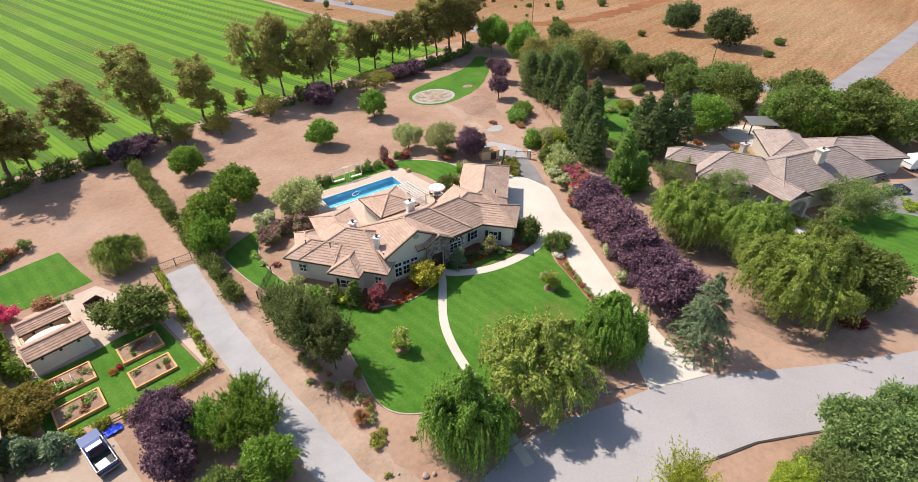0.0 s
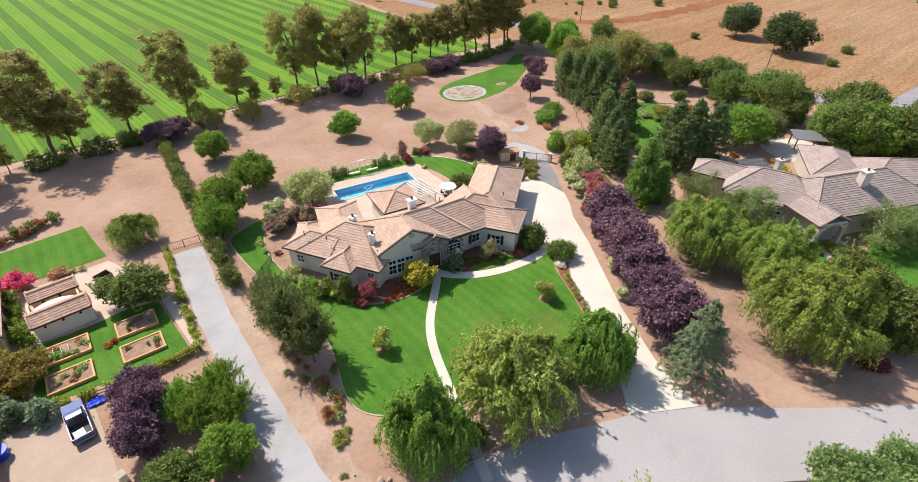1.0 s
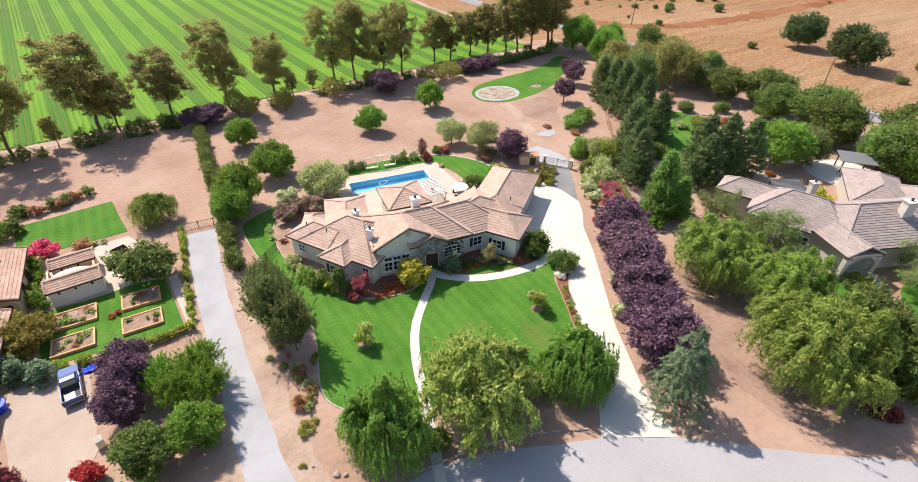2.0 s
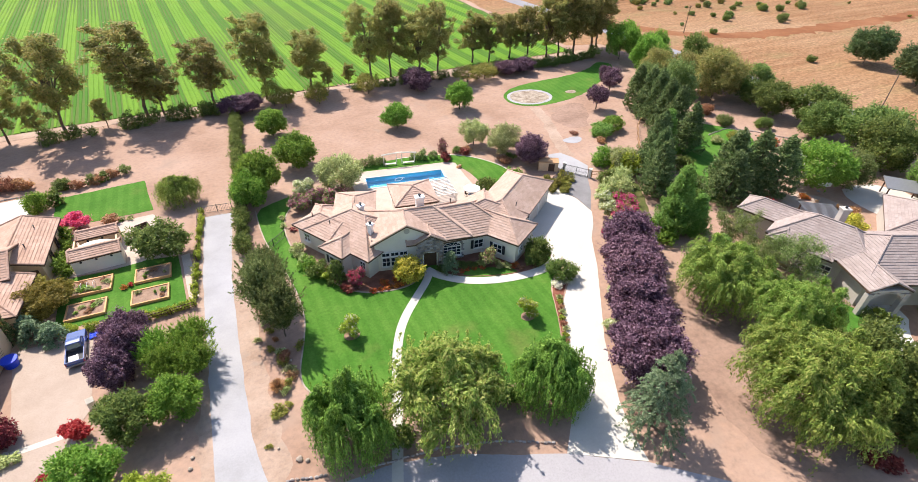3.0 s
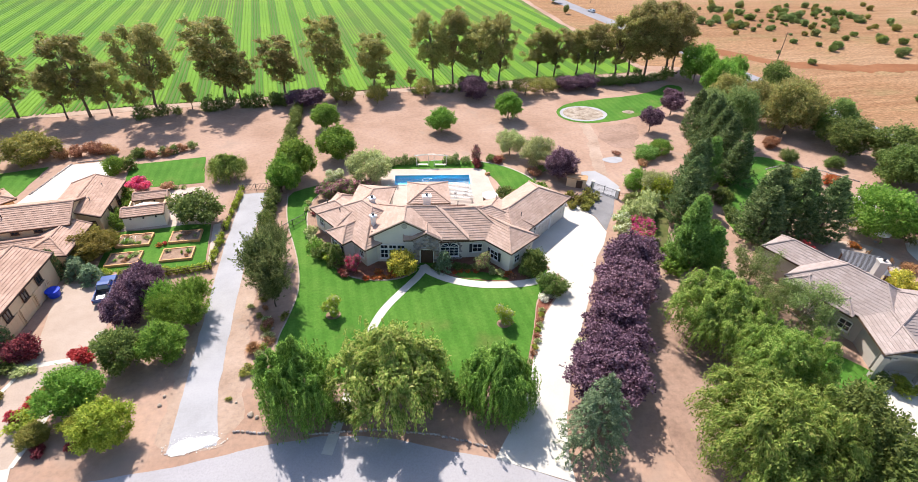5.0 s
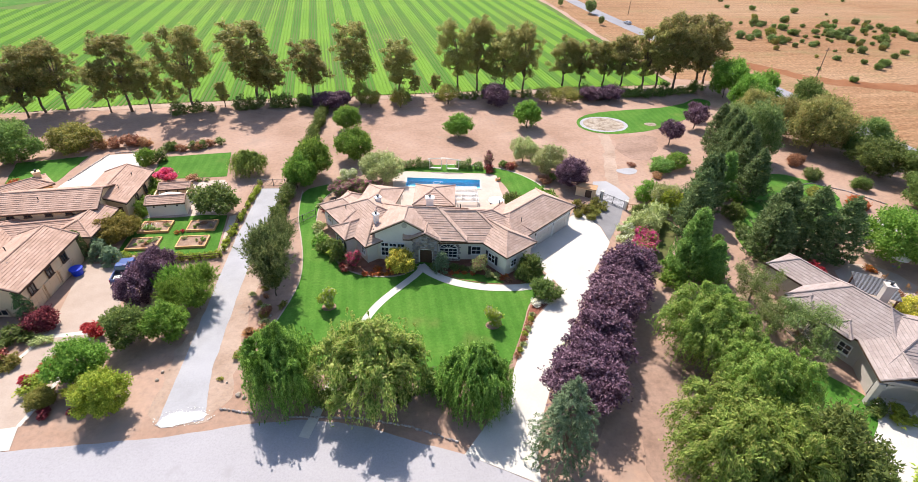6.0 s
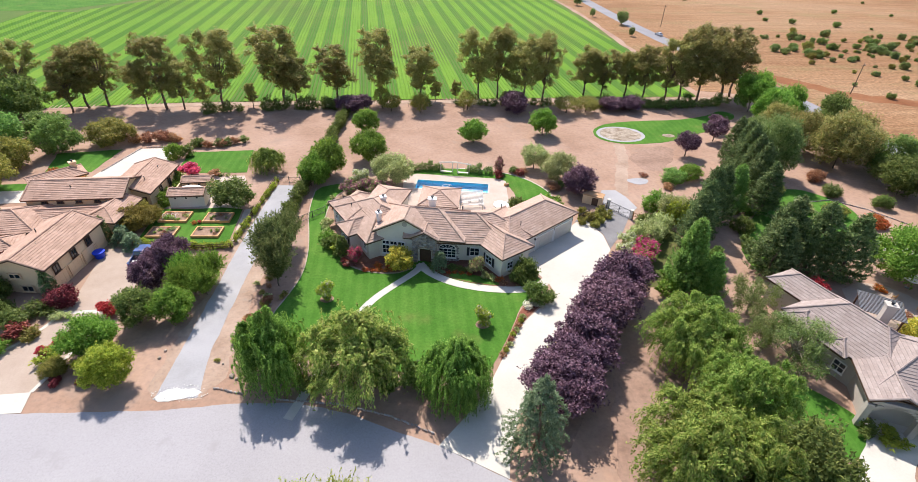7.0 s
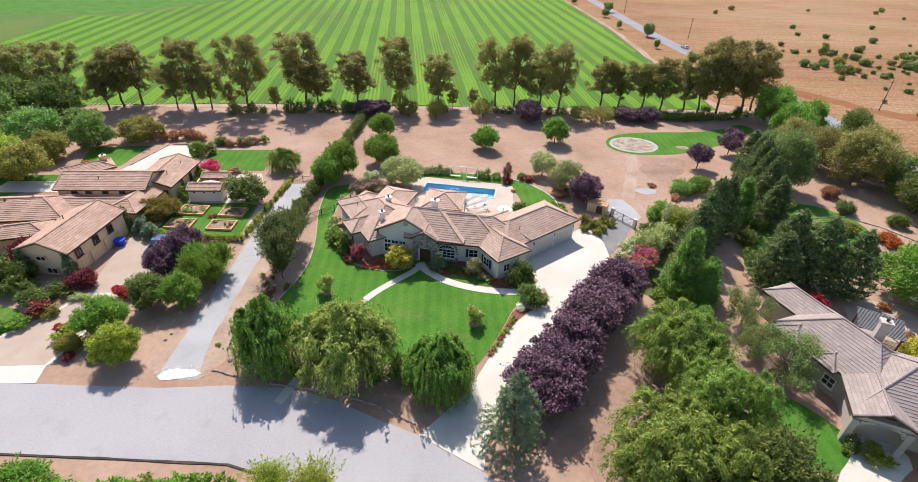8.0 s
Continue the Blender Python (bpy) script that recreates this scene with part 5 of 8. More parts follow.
# garage doors
gm = M["garage_paint"]
wall_door(house, wH, 9.6, -3.82, 4.5, 2.6, -90, gm)
wall_door(house, wH, 14.6, -3.82, 4.5, 2.6, -90, gm)
for u in (7.05, 12.1, 17.05):
    bm = bmesh.new()
    add_box(bm, u, -3.9, 2.6, 0.16, 0.2, 0.34)
    bm.transform(wH)
    part("wall_lamp", bm, M["iron"], house, "small black wall lamp")
# gutter pipe at the garage corner
bm = bmesh.new()
add_rod(bm, (17.25, -3.86, 0), (17.25, -3.86, 4.0), 0.06)
bm.transform(wH)
part("downpipe", bm, M["white_paint"], house)

# -- the tan house beside the lane --
tan = empty("house", pose(0, 0, 0), "tan stucco house with clay tile roofs and a two-storey garage wing", "house")
TL, SL = M["tile_left"], M["stucco_tan"]
t1 = wing(tan, -57.1, -31.0, 83.5, 13.8, 4.4, 4.5, 0.38, (False, False), TL, SL, inset=0.5)
t2 = wing(tan, -51.6, -6.0, 182, 16.5, 4.3, 4.5, 0.40, (False, False), TL, SL, inset=0.5)
t3 = wing(tan, -53.0, -6.6, 87, 12.6, 4.4, 3.3, 0.34, (False, False), TL, SL, inset=0.5)
t4 = wing(tan, -62.3, -14.0, 187, 17, 4.7, 3.0, 0.42, (True, True), TL, SL, inset=0.5)
t8 = wing(tan, -52.6, -12.2, 184, 15, 2.7, 2.9, 0.38, (False, False), TL, SL, inset=0.4)
t5 = wing(tan, -62.3, -21.0, 197, 9, 2.6, 2.9, 0.42, (True, True), TL, SL, inset=0.5)
t6 = wing(tan, -53.4, -16.6, 83.5, 8.5, 3.2, 3.3, 0.36, (True, False), TL, SL, inset=0.5)
t7 = wing(tan, -73.0, -1.2, 40, 9.5, 2.7, 3.0, 0.40, (False, True), TL, SL, inset=0.5)
chimney(tan, -67.4, 4.6, 2.5, 4.6, 1.0, 0.8, 40, SL, "stucco_tan")
for u in (2.4, 6.2, 9.6):
    window(tan, t1, u, -3.93, 3.25, 1.1, 1.2, -90, (2, 1), trim="wood_dark")
for u in (2.6, 5.8, 9.0):
    wall_door(tan, t1, u, -3.92, 2.5, 2.1, -90, SL, 3, 3, label="tan garage door set into the wall", trim="stucco_tan")
for u in (0.9, 4.2, 7.4, 10.6):
    bm = bmesh.new()
    for s in range(5):
        add_rod(bm, (u, -3.95, 0.4 + 0.35 * s), (u + rng.uniform(-.2, .2), -4.3, 0.75 + 0.35 * s), 0.03, 0.02, 5)
    bm.transform(t1)
    part("trellis", bm, M["wood"], tan, "bare timber trellis between the garage doors")
window(tan, t1, 0.46, 0.6, 3.1, 1.6, 0.8, 180, (2, 1), trim="stucco_tan")
window(tan, t1, 0.46, -0.4, 0.9, 1.7, 1.0, 180, (2, 1), trim="stucco_tan")
for u in (4.5, 7.5, 10.5, 13.0):
    window(tan, t2, u, 3.83, 3.9, 0.9, 0.4, 90, (2, 1), trim="wood_dark")
window(tan, t2, 0.46, -1.2, 2.6, 1.3, 1.2, 180, (2, 2), trim="wood_dark")
wall_door(tan, t3, 0.46, -2.3, 1.6, 2.2, 180, M["wood_dark"], 2, 2, "door", "dark brown double door", trim="wood_dark")
wall_door(tan, t3, 0.46, 0.6, 1.0, 2.2, 180, M["wood_dark"], 2, 1, "door", "dark brown side door", trim="wood_dark")
for u in (4.5, 8.0, 11.2):
    window(tan, t3, u, -3.93, 1.9, 0.8, 1.4, -90, (1, 2), trim="wood_dark")
for p in ((-58.4, -22.5, 5.6), (-56.0, -26.5, 5.6), (-51.0, -2.6, 4.4), (-50.6, 2.6, 4.2), (-60.8, -8.0, 5.6)):
    roof_vent(tan, *p)

# -- garden huts --
for (x, y, L, W, ze, lab) in ((-46.3, -4.6, 6.6, 1.8, 2.5, "small tan stucco garden hut with a tiled gable roof"), (-45.9, 1.0, 5.6, 1.5, 2.3, "small tan garden hut with a tiled roof behind another")):
    hut = empty("garden_hut", pose(0, 0, 0), lab, "shed", "garden huts")
    mh = wing(hut, x, y, 2, L, W, ze, 0.42, (False, False), TL, SL if W < 1.7 else M["stucco"], inset=0.25, gable_inset=0.2, tile=0.45, course=0.36)
    # solid dark discs paint the shade inside round vents
    for u in (1.4, 3.3, 5.2):
        bm = bmesh.new()
        bmesh.ops.create_cone(bm, cap_ends=True, segments=12, radius1=0.16, radius2=0.16, depth=0.1, matrix=mh @ pose(u, -W + 0.22, ze - 0.55, 90))
        part("vent_shade_disc", bm, M["dark_paint_and_shade"], hut, "dark disc standing for the shaded hole of a small round vent")
yard_wall = empty("yard_wall", pose(0, 0, 0), "low tan stucco walls joining two huts", "wall")
for c, s in (((-46.1, -1.5, 1.0), (0.25, 3.0, 2.1)), ((-40.6, -1.5, 1.0), (0.25, 3.0, 2.1))):
    box("wall_panel", c, s, SL, yard_wall, 2, 0.03)
canopy = empty("canopy", pose(-43.4, -1.9, 0), "white sloped canopy between the garden huts", "canopy")
bm = bmesh.new()
bmesh.ops.create_grid(bm, x_segments=12, y_segments=2, size=0.5, matrix=Matrix.Diagonal((4.4, 1.5, 1, 1)))
for v in bm.verts:
    v.co.z = 2.1 - (v.co.x / 2.2) ** 2 * 0.45
ext = bmesh.ops.extrude_face_region(bm, geom=bm.faces[:])
bmesh.ops.translate(bm, vec=(0, 0, 0.07), verts=[v for v in ext["geom"] if isinstance(v, bmesh.types.BMVert)])
part("sheet", bm, M["white_paint"], canopy)
for s in (-1, 1):
    bm = bmesh.new()
    add_rod(bm, (s * 1.9, 0, 0), (s * 1.9, 0, 1.8), 0.05)
    part("post", bm, M["white_paint"], canopy)

# -- the grey-roofed house --
grey = empty("house", pose(0, 0, 0), "large house with grey-brown tile roofs and an arched porch", "house")
TR, SR = M["tile_right"], M["stucco_grey"]
r1 = wing(grey, 53.9, -43.26, -72, 14.6, 4.9, 4.3, 0.68, (True, True), TR, SR)
r5 = wing(grey, 53.98, -37.03, -72, 10.5, 2.8, 4.3, 0.66, (True, False), TR, SR)
r2 = wing(grey, 53.2, -53.4, -25, 26, 6.4, 4.3, 0.58, (True, True), TR, SR)
r3 = wing(grey, 77.0, -57.0, -42, 18, 5.2, 3.7, 0.48, (True, True), TR, SR)
r4 = wing(grey, 70.0, -56.5, 30, 14, 4.6, 3.8, 0.5, (True, True), TR, SR)
r6 = wing(grey, 52.4, -61.6, 66, 7.5, 3.1, 4.3, 0.5, (False, False), TR, SR, walls=False)
r7 = wing(grey, 51.6, -46.6, 198, 2.6, 2.0, 4.2, 0.6, (False, True), TR, SR, walls=False)
r8 = wing(grey, 53.2, -51.6, 198, 2.4, 1.8, 4.2, 0.6, (False, True), TR, SR, walls=False)
chimney(grey, 60.4, -48.8, 3, 7.9, 1.1, 0.9, -25, SR, "stucco_grey")
chimney(grey, 64.1, -60.5, 3, 9.2, 1.6, 1.2, -25, M["stone_pale"], "stone_pale")
# a flat dark panel paints the shade inside the porch entrance
box('porch_shade_panel', (53.9, -58.9, 1.6), (4.6, 0.2, 3.4), M['dark_paint_and_shade'], grey, -24, 0, 'dark panel standing for the shade of the entrance under the porch')
# porch arch: two thick posts joined by a curved beam
for v in (-2.6, 2.6):
    for u in (0.4,):
        bm = bmesh.new()
        add_box(bm, u, v, 1.9, 0.7, 0.7, 3.8, 0, 0.05)
        bm.transform(r6)
        part("porch_post", bm, SR, grey)
bm = bmesh.new()
for i in range(10):
    a = math.pi * (i + 0.5) / 10
    add_box(bm, 0.4, 2.4 * math.cos(a), 2.75 + 1.2 * math.sin(a) + 0.12, 0.6, 0.84, 0.3)
add_box(bm, 0.4, 0, 4.25, 0.6, 5.4, 0.5)
bm.transform(r6)
part("porch_beam", bm, SR, grey, "arched beam over the drive")
for u in (5, 9, 13):
    window(grey, r1, u, -4.32, 1.9, 1.5, 1.5, -90, (2, 2))


# ---- the row of eucalyptus along the field ----
EUC = [(-104.1, 51.7, 15.8, 4.8), (-89.8, 46.0, 13, 3.6), (-87.4, 49.3, 15.8, 4.4), (-82.9, 50.7, 17, 4.8), (-71.7, 47.9, 12.5, 3.0), (-66.9, 48.3, 18.6, 4.8), (-62.4, 48.6, 12.5, 3.2), (-52.0, 48.9, 20.5, 4.8),
       (-36.5, 53.5, 20, 5.6), (-32.9, 53.0, 13, 3.4), (-21.7, 55.6, 15, 4.2), (-9.1, 54.8, 19.5, 4.3), (2.7, 54.7, 15.6, 4.4), (20.0, 58.0, 19.5, 4.2), (25.9, 58.3, 20.2, 4.0), (33.0, 54.2, 17.5, 4.6), (39.1, 54.7, 19.5, 4.2)]
EUC2 = [(53.6, 60.6, 14.5, 4.2), (59.0, 59.7, 13.5, 3.6), (66.9, 60.5, 13.2, 3.8), (71.3, 57.1, 15.7, 4.2), (78.5, 56.5, 17.6, 4.4), (83.1, 56.3, 19, 4.6), (88.7, 55.6, 21.5, 5.0), (97.0, 56.9, 20.5, 5.6), (102, 60, 18, 5), (-118, 49, 16, 5), (-126, 52, 15, 5)]
for x, y, H, R in EUC + EUC2:
    plant("euc", lambda e: build_euc(e, "leaf_euc"), x, y, H, R * 1.2, 19.0, 4.2, "eucalyptus_tree", "tall eucalyptus with an airy olive-brown crown beside the field", "tree", "row of eucalyptus", 4)

# ---- round trees in the dry yard ----
for x, y, H, R in ((-12.0, 30.6, 5.6, 3.3), (-10.1, 14.0, 6.2, 3.8), (14.6, 23.8, 5.4, 3.3), (33.1, 28.3, 6.4, 3.6), (-18.2, 6.1, 7.5, 3.8), (-20.4, 2.4, 6, 3.0)):
    plant("round", lambda e: build_round(e, "leaf_round"), x, y, H, R, 5.5, 3.4, "round_tree", "dense round-crowned green tree on dry soil", "tree", "round trees in the yard", 3)
plant("mound", lambda e: build_willow(e, "leaf_willow_old", 5.5, 4.0, 260, 0.30, 80, (0.26, 0.07), 6, 0.3, 1.2), -31.6, 9.2, 5.8, 4.1, 5.5, 4.0, "pepper_tree", "low mounded green tree with drooping sprays by the gate", "tree", variants=1)
for x, y, H, R in ((-34.4, -6.0, 5.2, 4.2),):
    plant("broad", lambda e: build_round(e, "leaf_dark", leaf=(0.42, 0.2), cover=0.8, n=26), x, y, H, R, 5.5, 3.4, "broad_tree", "spreading dark green fruit tree beside the garden hut", "tree", variants=2)
for x, y, H, R in ((-4.8, 2.0, 6.2, 4.4), (26.5, 8.6, 5.2, 3.2), (30.3, 2.5, 5.8, 3.8), (48.5, -14, 4.6, 3.0)):
    plant("olive", lambda e: build_round(e, "leaf_olive", leaf=(0.34, 0.13), cover=0.75, n=26), x, y, H, R, 5.5, 3.4, "olive_tree", "pale grey-green tree with a loose crown", "tree", variants=2)

# ---- weeping willows ----
WIL = [(-17.9, -48.9, 11.4, 5.15, 3), (-7.7, -50.0, 12.2, 7.5, 3), (3.6, -53.2, 10.2, 4.8, 3), (34.2, -50.2, 11.2, 7.0, 3), (35.0, -59.5, 11.5, 5.8, 3), (26.8, -67.0, 13.0, 8.2, 3)]
for x, y, H, R in ((36.2, -68.4, 9.0, 5.0), (35.4, -74.2, 7.4, 4.6)):
    plant("shade_oak", lambda e: build_round(e, "leaf_dark", leaf=(0.30, 0.15), cover=0.9, low=0.05, n=40), x, y, H, R, 5.5, 3.4, "shade_tree", "dense dark green tree beside the willows", "tree", variants=1)
for x, y, H, R, n in WIL:
    if x > 20:
        plant("willow_wide", lambda e: build_willow(e, "leaf_willow_old", 9.5, 5.5, 560, 0.20, 115, (0.25, 0.068), 9, 0.40, 1.0), x, y, H, R, 9.5, 5.5, "willow_tree", "broad green willow with drooping feathery sprays", "tree", "broad willows", 2)
    elif R > 5.2:
        plant("willow_gold", lambda e: build_willow(e, "leaf_willow_gold", fronds=420, hang=0.20, per=95, leaf=(0.32, 0.092), lobes=8, start=0.3, skirt=0.6), x, y, H, R, 9.5, 5.5, "willow_tree", "broad golden-green willow with drooping tips", "tree", "broad willows", 3)
    else:
        plant("willow", lambda e: build_willow(e, "leaf_willow", fronds=330, hang=0.55, per=120, leaf=(0.34, 0.098), lobes=5, start=0.35, skirt=1.2), x, y, H, R, 9.5, 5.5, "weeping_willow", "weeping willow with long hanging green strands", "tree", "weeping willows", 2)

# ---- purple plums ----
for x, y, H, R in ((30.5, -35.4, 6.8, 4.1), (27.0, -39.6, 6.6, 3.9), (24.4, -42.9, 7.3, 4.3), (20.6, -48.4, 7.1, 4.2), (17.6, -52.2, 7.0, 4.0), (15.7, -55.2, 7.4, 4.2)):
    plant("plum", lambda e: build_round(e, "leaf_plum", 7.0, 3.3, leaf=(0.27, 0.15), cover=0.85, low=0.04, n=40), x, y, H, R, 7.0, 3.3, "purple_plum", "dense purple-leaved plum beside the driveway", "tree", "purple plums along the drive", 3)
for x, y, H, R in ((65.1, 14.6, 5.6, 3.0), (77.0, 23.6, 5.6, 3.2), (80.5, 29.5, 4.6, 2.4)):
    plant("plum_high", lambda e: build_round(e, "leaf_plum", 5.6, 3.0, leaf=(0.36, 0.2), cover=0.85, low=0.34, n=24), x, y, H, R, 5.6, 3.0, "purple_plum", "purple-leaved plum on a bare trunk in the yard", "tree", "purple plums", 2)
for x, y, H, R in ((33.2, -3.7, 6.0, 3.3), (-38.6, -24.6, 5.4, 2.4), (-38.6, -27.4, 6.0, 2.5), (-39.8, -30.6, 5.4, 2.5), (28.5, 44.5, 6, 4.2), (-17.5, 45.8, 4.8, 3.6), (58, 47.5, 4, 3.4), (63.5, 46.5, 4.4, 3.4), (-14, 46.8, 4.6, 2.8)):
    plant("plum", None, x, y, H, R, 7.0, 3.3, "purple_plum", "dense purple-leaved plum on dry ground", "tree", "purple plums", 3)

# ---- blue cedar by the drive and the tall dark trees past it ----
plant("cedar", lambda e: build_conifer(e, "leaf_blue", 10, 3.0, 66, (0.32, 0.075), 0.8, 0.26, 120, 0.30, 0.03, 0.012), 11.6, -60.9, 11.6, 3.2, 10, 3.0, "blue_cedar", "blue-green cedar with drooping tiers by the drive", "tree", variants=1)
CON = [(49.5, -21.5, 12, 3.0), (53, -17, 12.5, 3.2), (67, -13, 11, 3.0), (68.5, -7.5, 12.5, 3.2), (70, -3, 12.5, 3.2), (71.5, 1.5, 13, 3.2), (73.5, 6, 12, 3.2), (74.5, 11, 11, 3.0), (56.5, -14.5, 11.5, 3.0), (47, -24.6, 11.5, 3.0), (57.2, -31.6, 10.5, 3.5), (60.2, -28.8, 12.8, 3.8), (64.2, -30.9, 12.6, 3.8), (68.0, -33.4, 12, 3.6)]
for x, y, H, R in CON:
    plant("conifer", lambda e: build_conifer(e, "leaf_conifer", 12, 3.2, 90, (0.44, 0.16), 0.72, -0.22, 70, 0.2, 0.02, 0.045), x, y, H, R, 12, 3.4, "tall_cypress", "tall dense dark green conifer in a screening row", "tree", "screening conifers", 3)
BROAD = [(103, -6, 8, 5.5), (108, 4, 9, 6), (108, 24, 11, 5.5), (98, -36, 10, 6.0), (101, -20, 8, 5.0)]
BROAD2 = [(95, -52, 11, 7.5), (98, -60, 11, 7.5), (102, -68, 10, 6), (101, -50, 8, 5.2), (104, -30, 10, 7), (108, -46, 10, 7), (110, -60, 10, 7), (107, -16, 9, 7), (112, -74, 9, 7), (104, -80, 9, 6)]
for x, y, H, R in BROAD + BROAD2:
    plant("grove", lambda e: build_round(e, "leaf_dark", 11, 6.5, leaf=(0.55, 0.27), cover=0.72, low=0.05, n=40), x, y, H, R, 11, 6.5, "shade_tree", "broad dark green tree in a dense grove", "tree", "grove trees", 3)
for x, y, H, R in ((173, 10.6, 11, 7.0), (164.5, -9.5, 12, 8.6)):
    plant("oak", lambda e: build_round(e, "leaf_oak", 11, 6.5, leaf=(0.6, 0.3), cover=0.8, low=0.12, n=34), x, y, H, R, 11, 6.5, "oak_tree", "wide dark oak standing alone in dry grass", "tree", "oaks in the meadow", 1)

for x, y, H, R in ((79.5, 4.5, 12.5, 5.4), (83, 16, 9, 4.6)):
    plant("tawny", lambda e: build_round(e, "leaf_olive_dark", 11, 6.5, leaf=(0.55, 0.2), cover=0.7, low=0.05, n=36), x, y, H, R, 11, 6.5, "pepper_tree", "broad olive-green tree with a loose crown", "tree", "olive-green trees", 2)
for x, y, H, R in ((98, 7, 12, 6.5), (104, 14, 11, 6.0), (95, 16, 10, 5.0), (91, 22, 10, 4.6)):
    plant("dusty", lambda e: build_round(e, "leaf_euc", 11, 6.5, leaf=(0.55, 0.2), cover=0.7, low=0.08, n=36), x, y, H, R, 11, 6.5, "dusty_tree", "broad dusty olive-brown tree at the meadow's edge", "tree", "dusty trees", 2)

# ---- tall fresh green trees between the conifers ----
for x, y, H, R in ((40.8, -34.6, 12.6, 3.0), (43.6, -36.6, 8.0, 2.4), (45.4, -33.6, 7.0, 2.3), (39.2, -44.8, 6.6, 2.6), (61.5, -11.5, 10.0, 2.8)):
    plant("poplar", lambda e: build_conifer(e, "leaf_poplar", 12, 2.3, 150, (0.36, 0.17), 0.68, -0.6, 80, 0.25, 0.02, 0.06), x, y, H, R, 12, 3.2, "poplar_tree", "tall fresh green broad-leaved tree among conifers", "tree", "tall green trees", 2)

# ---- the pool and its terrace ----
pool = empty("pool", pose(*pool_xy(0, 0), 0, 0, 0, -10.2), "long blue rectangular swimming pool with a pale rim", "pool")
D = -1.7
bm = bmesh.new()
pv = [bm.verts.new(p) for p in ((0, 0, 0.04), (POOL_L, 0, 0.04), (POOL_L, POOL_W, 0.04), (0, POOL_W, 0.04), (0, 0, D), (POOL_L, 0, D), (POOL_L, POOL_W, D), (0, POOL_W, D))]
for fc in ((0, 1, 5, 4), (1, 2, 6, 5), (2, 3, 7, 6), (3, 0, 4, 7), (4, 5, 6, 7)):
    bm.faces.new([pv[i] for i in fc])
part("basin", bm, M["pool"], pool)
bm = bmesh.new()
bmesh.ops.create_grid(bm, x_segments=2, y_segments=2, size=0.5, matrix=pose(POOL_L / 2, POOL_W / 2, -0.12) @ Matrix.Diagonal((POOL_L, POOL_W, 1, 1)))
w_ob = part("water_surface", bm, M["water"], pool, "clear blue water")
if w_ob.data.polygons[0].normal.z < 0:
    w_ob.data.flip_normals()
w_ob.visible_shadow = False
for c, s in (((POOL_L / 2, -0.16, 0.08), (POOL_L + 0.6, 0.32, 0.08)), ((POOL_L / 2, POOL_W + 0.16, 0.08), (POOL_L + 0.6, 0.32, 0.08)), ((-0.16, POOL_W / 2, 0.08), (0.32, POOL_W, 0.08)), ((POOL_L + 0.16, POOL_W / 2, 0.08), (0.32, POOL_W, 0.08))):
    box("coping", c, s, M["concrete"], pool, 0, 0.02)
hose = empty("pool_hose", pose(*pool_xy(6.3, 2.3), -0.06), "white floating pool cleaner hose on the water", "hose")
bm = bmesh.new()
pts = [Vector((1.1 * math.cos(a) * (1 - a * 0.05), 0.55 * math.sin(a * 1.1), 0)) for a in np.linspace(0, 6.0, 26)]
for a, b in zip(pts, pts[1:]):
    add_rod(bm, a, b, 0.06, 0.06, 6)
part("hose", bm, M["white_gloss"], hose)

pergola = empty("pergola", pose(10.4, -9.0, 0, 0, 0, -6), "pale timber pergola with a slatted roof by the pool", "pergola")
for x in (-2.1, 2.1):
    for y in (-2.4, 2.4):
        box("post", (x, y, 1.25), (0.2, 0.2, 2.5), M["tan_canvas"], pergola, 0, 0.02)
    box("beam", (x, 0, 2.55), (0.16, 6.2, 0.24), M["tan_canvas"], pergola)
for i in range(13):
    box("slat", (0, -2.9 + i * 0.483, 2.74), (4.5, 0.09, 0.12), M["white_paint"], pergola)


def umbrella(x, y, lab):
    e = empty("parasol", pose(x, y, 0.05), lab, "parasol")
    bm = bmesh.new()
    bmesh.ops.create_cone(bm, cap_ends=False, segments=8, radius1=1.55, radius2=0.03, depth=0.65, matrix=pose(0, 0, 2.35))
    for k in range(8):
        a0, a1 = k * math.pi / 4, (k + 1) * math.pi / 4
        v = [bm.verts.new((1.55 * math.cos(a), 1.55 * math.sin(a), z)) for a, z in ((a0, 2.03), (a1, 2.03), (a1, 1.85), (a0, 1.85))]
        bm.faces.new(v)
    part("canopy", bm, M["white_paint"], e, "pale octagonal fabric canopy")
    bm = bmesh.new()
    add_rod(bm, (0, 0, 0), (0, 0, 2.75), 0.03)
    part("pole", bm, M["wood"], e)
    bm = bmesh.new()
    add_rod(bm, (0, 0, 0), (0, 0, 0.1), 0.32, 0.28, 14)
    part("base", bm, M["grey_metal"], e)


def patio_table(x, y):
    t = empty("patio_table", pose(x, y, 0.05), "round dark patio table under a parasol", "table")
    bm = bmesh.new()
    add_rod(bm, (0, 0, 0.70), (0, 0, 0.75), 0.7, 0.7, 20)
    part("tabletop", bm, M["grey_metal"], t)
    for a in (45, 135, 225, 315):
        bm = bmesh.new()
        add_rod(bm, (0.45 * math.cos(radians(a)), 0.45 * math.sin(radians(a)), 0), (0.3 * math.cos(radians(a)), 0.3 * math.sin(radians(a)), 0.71), 0.03)
        part("leg", bm, M["iron"], t)


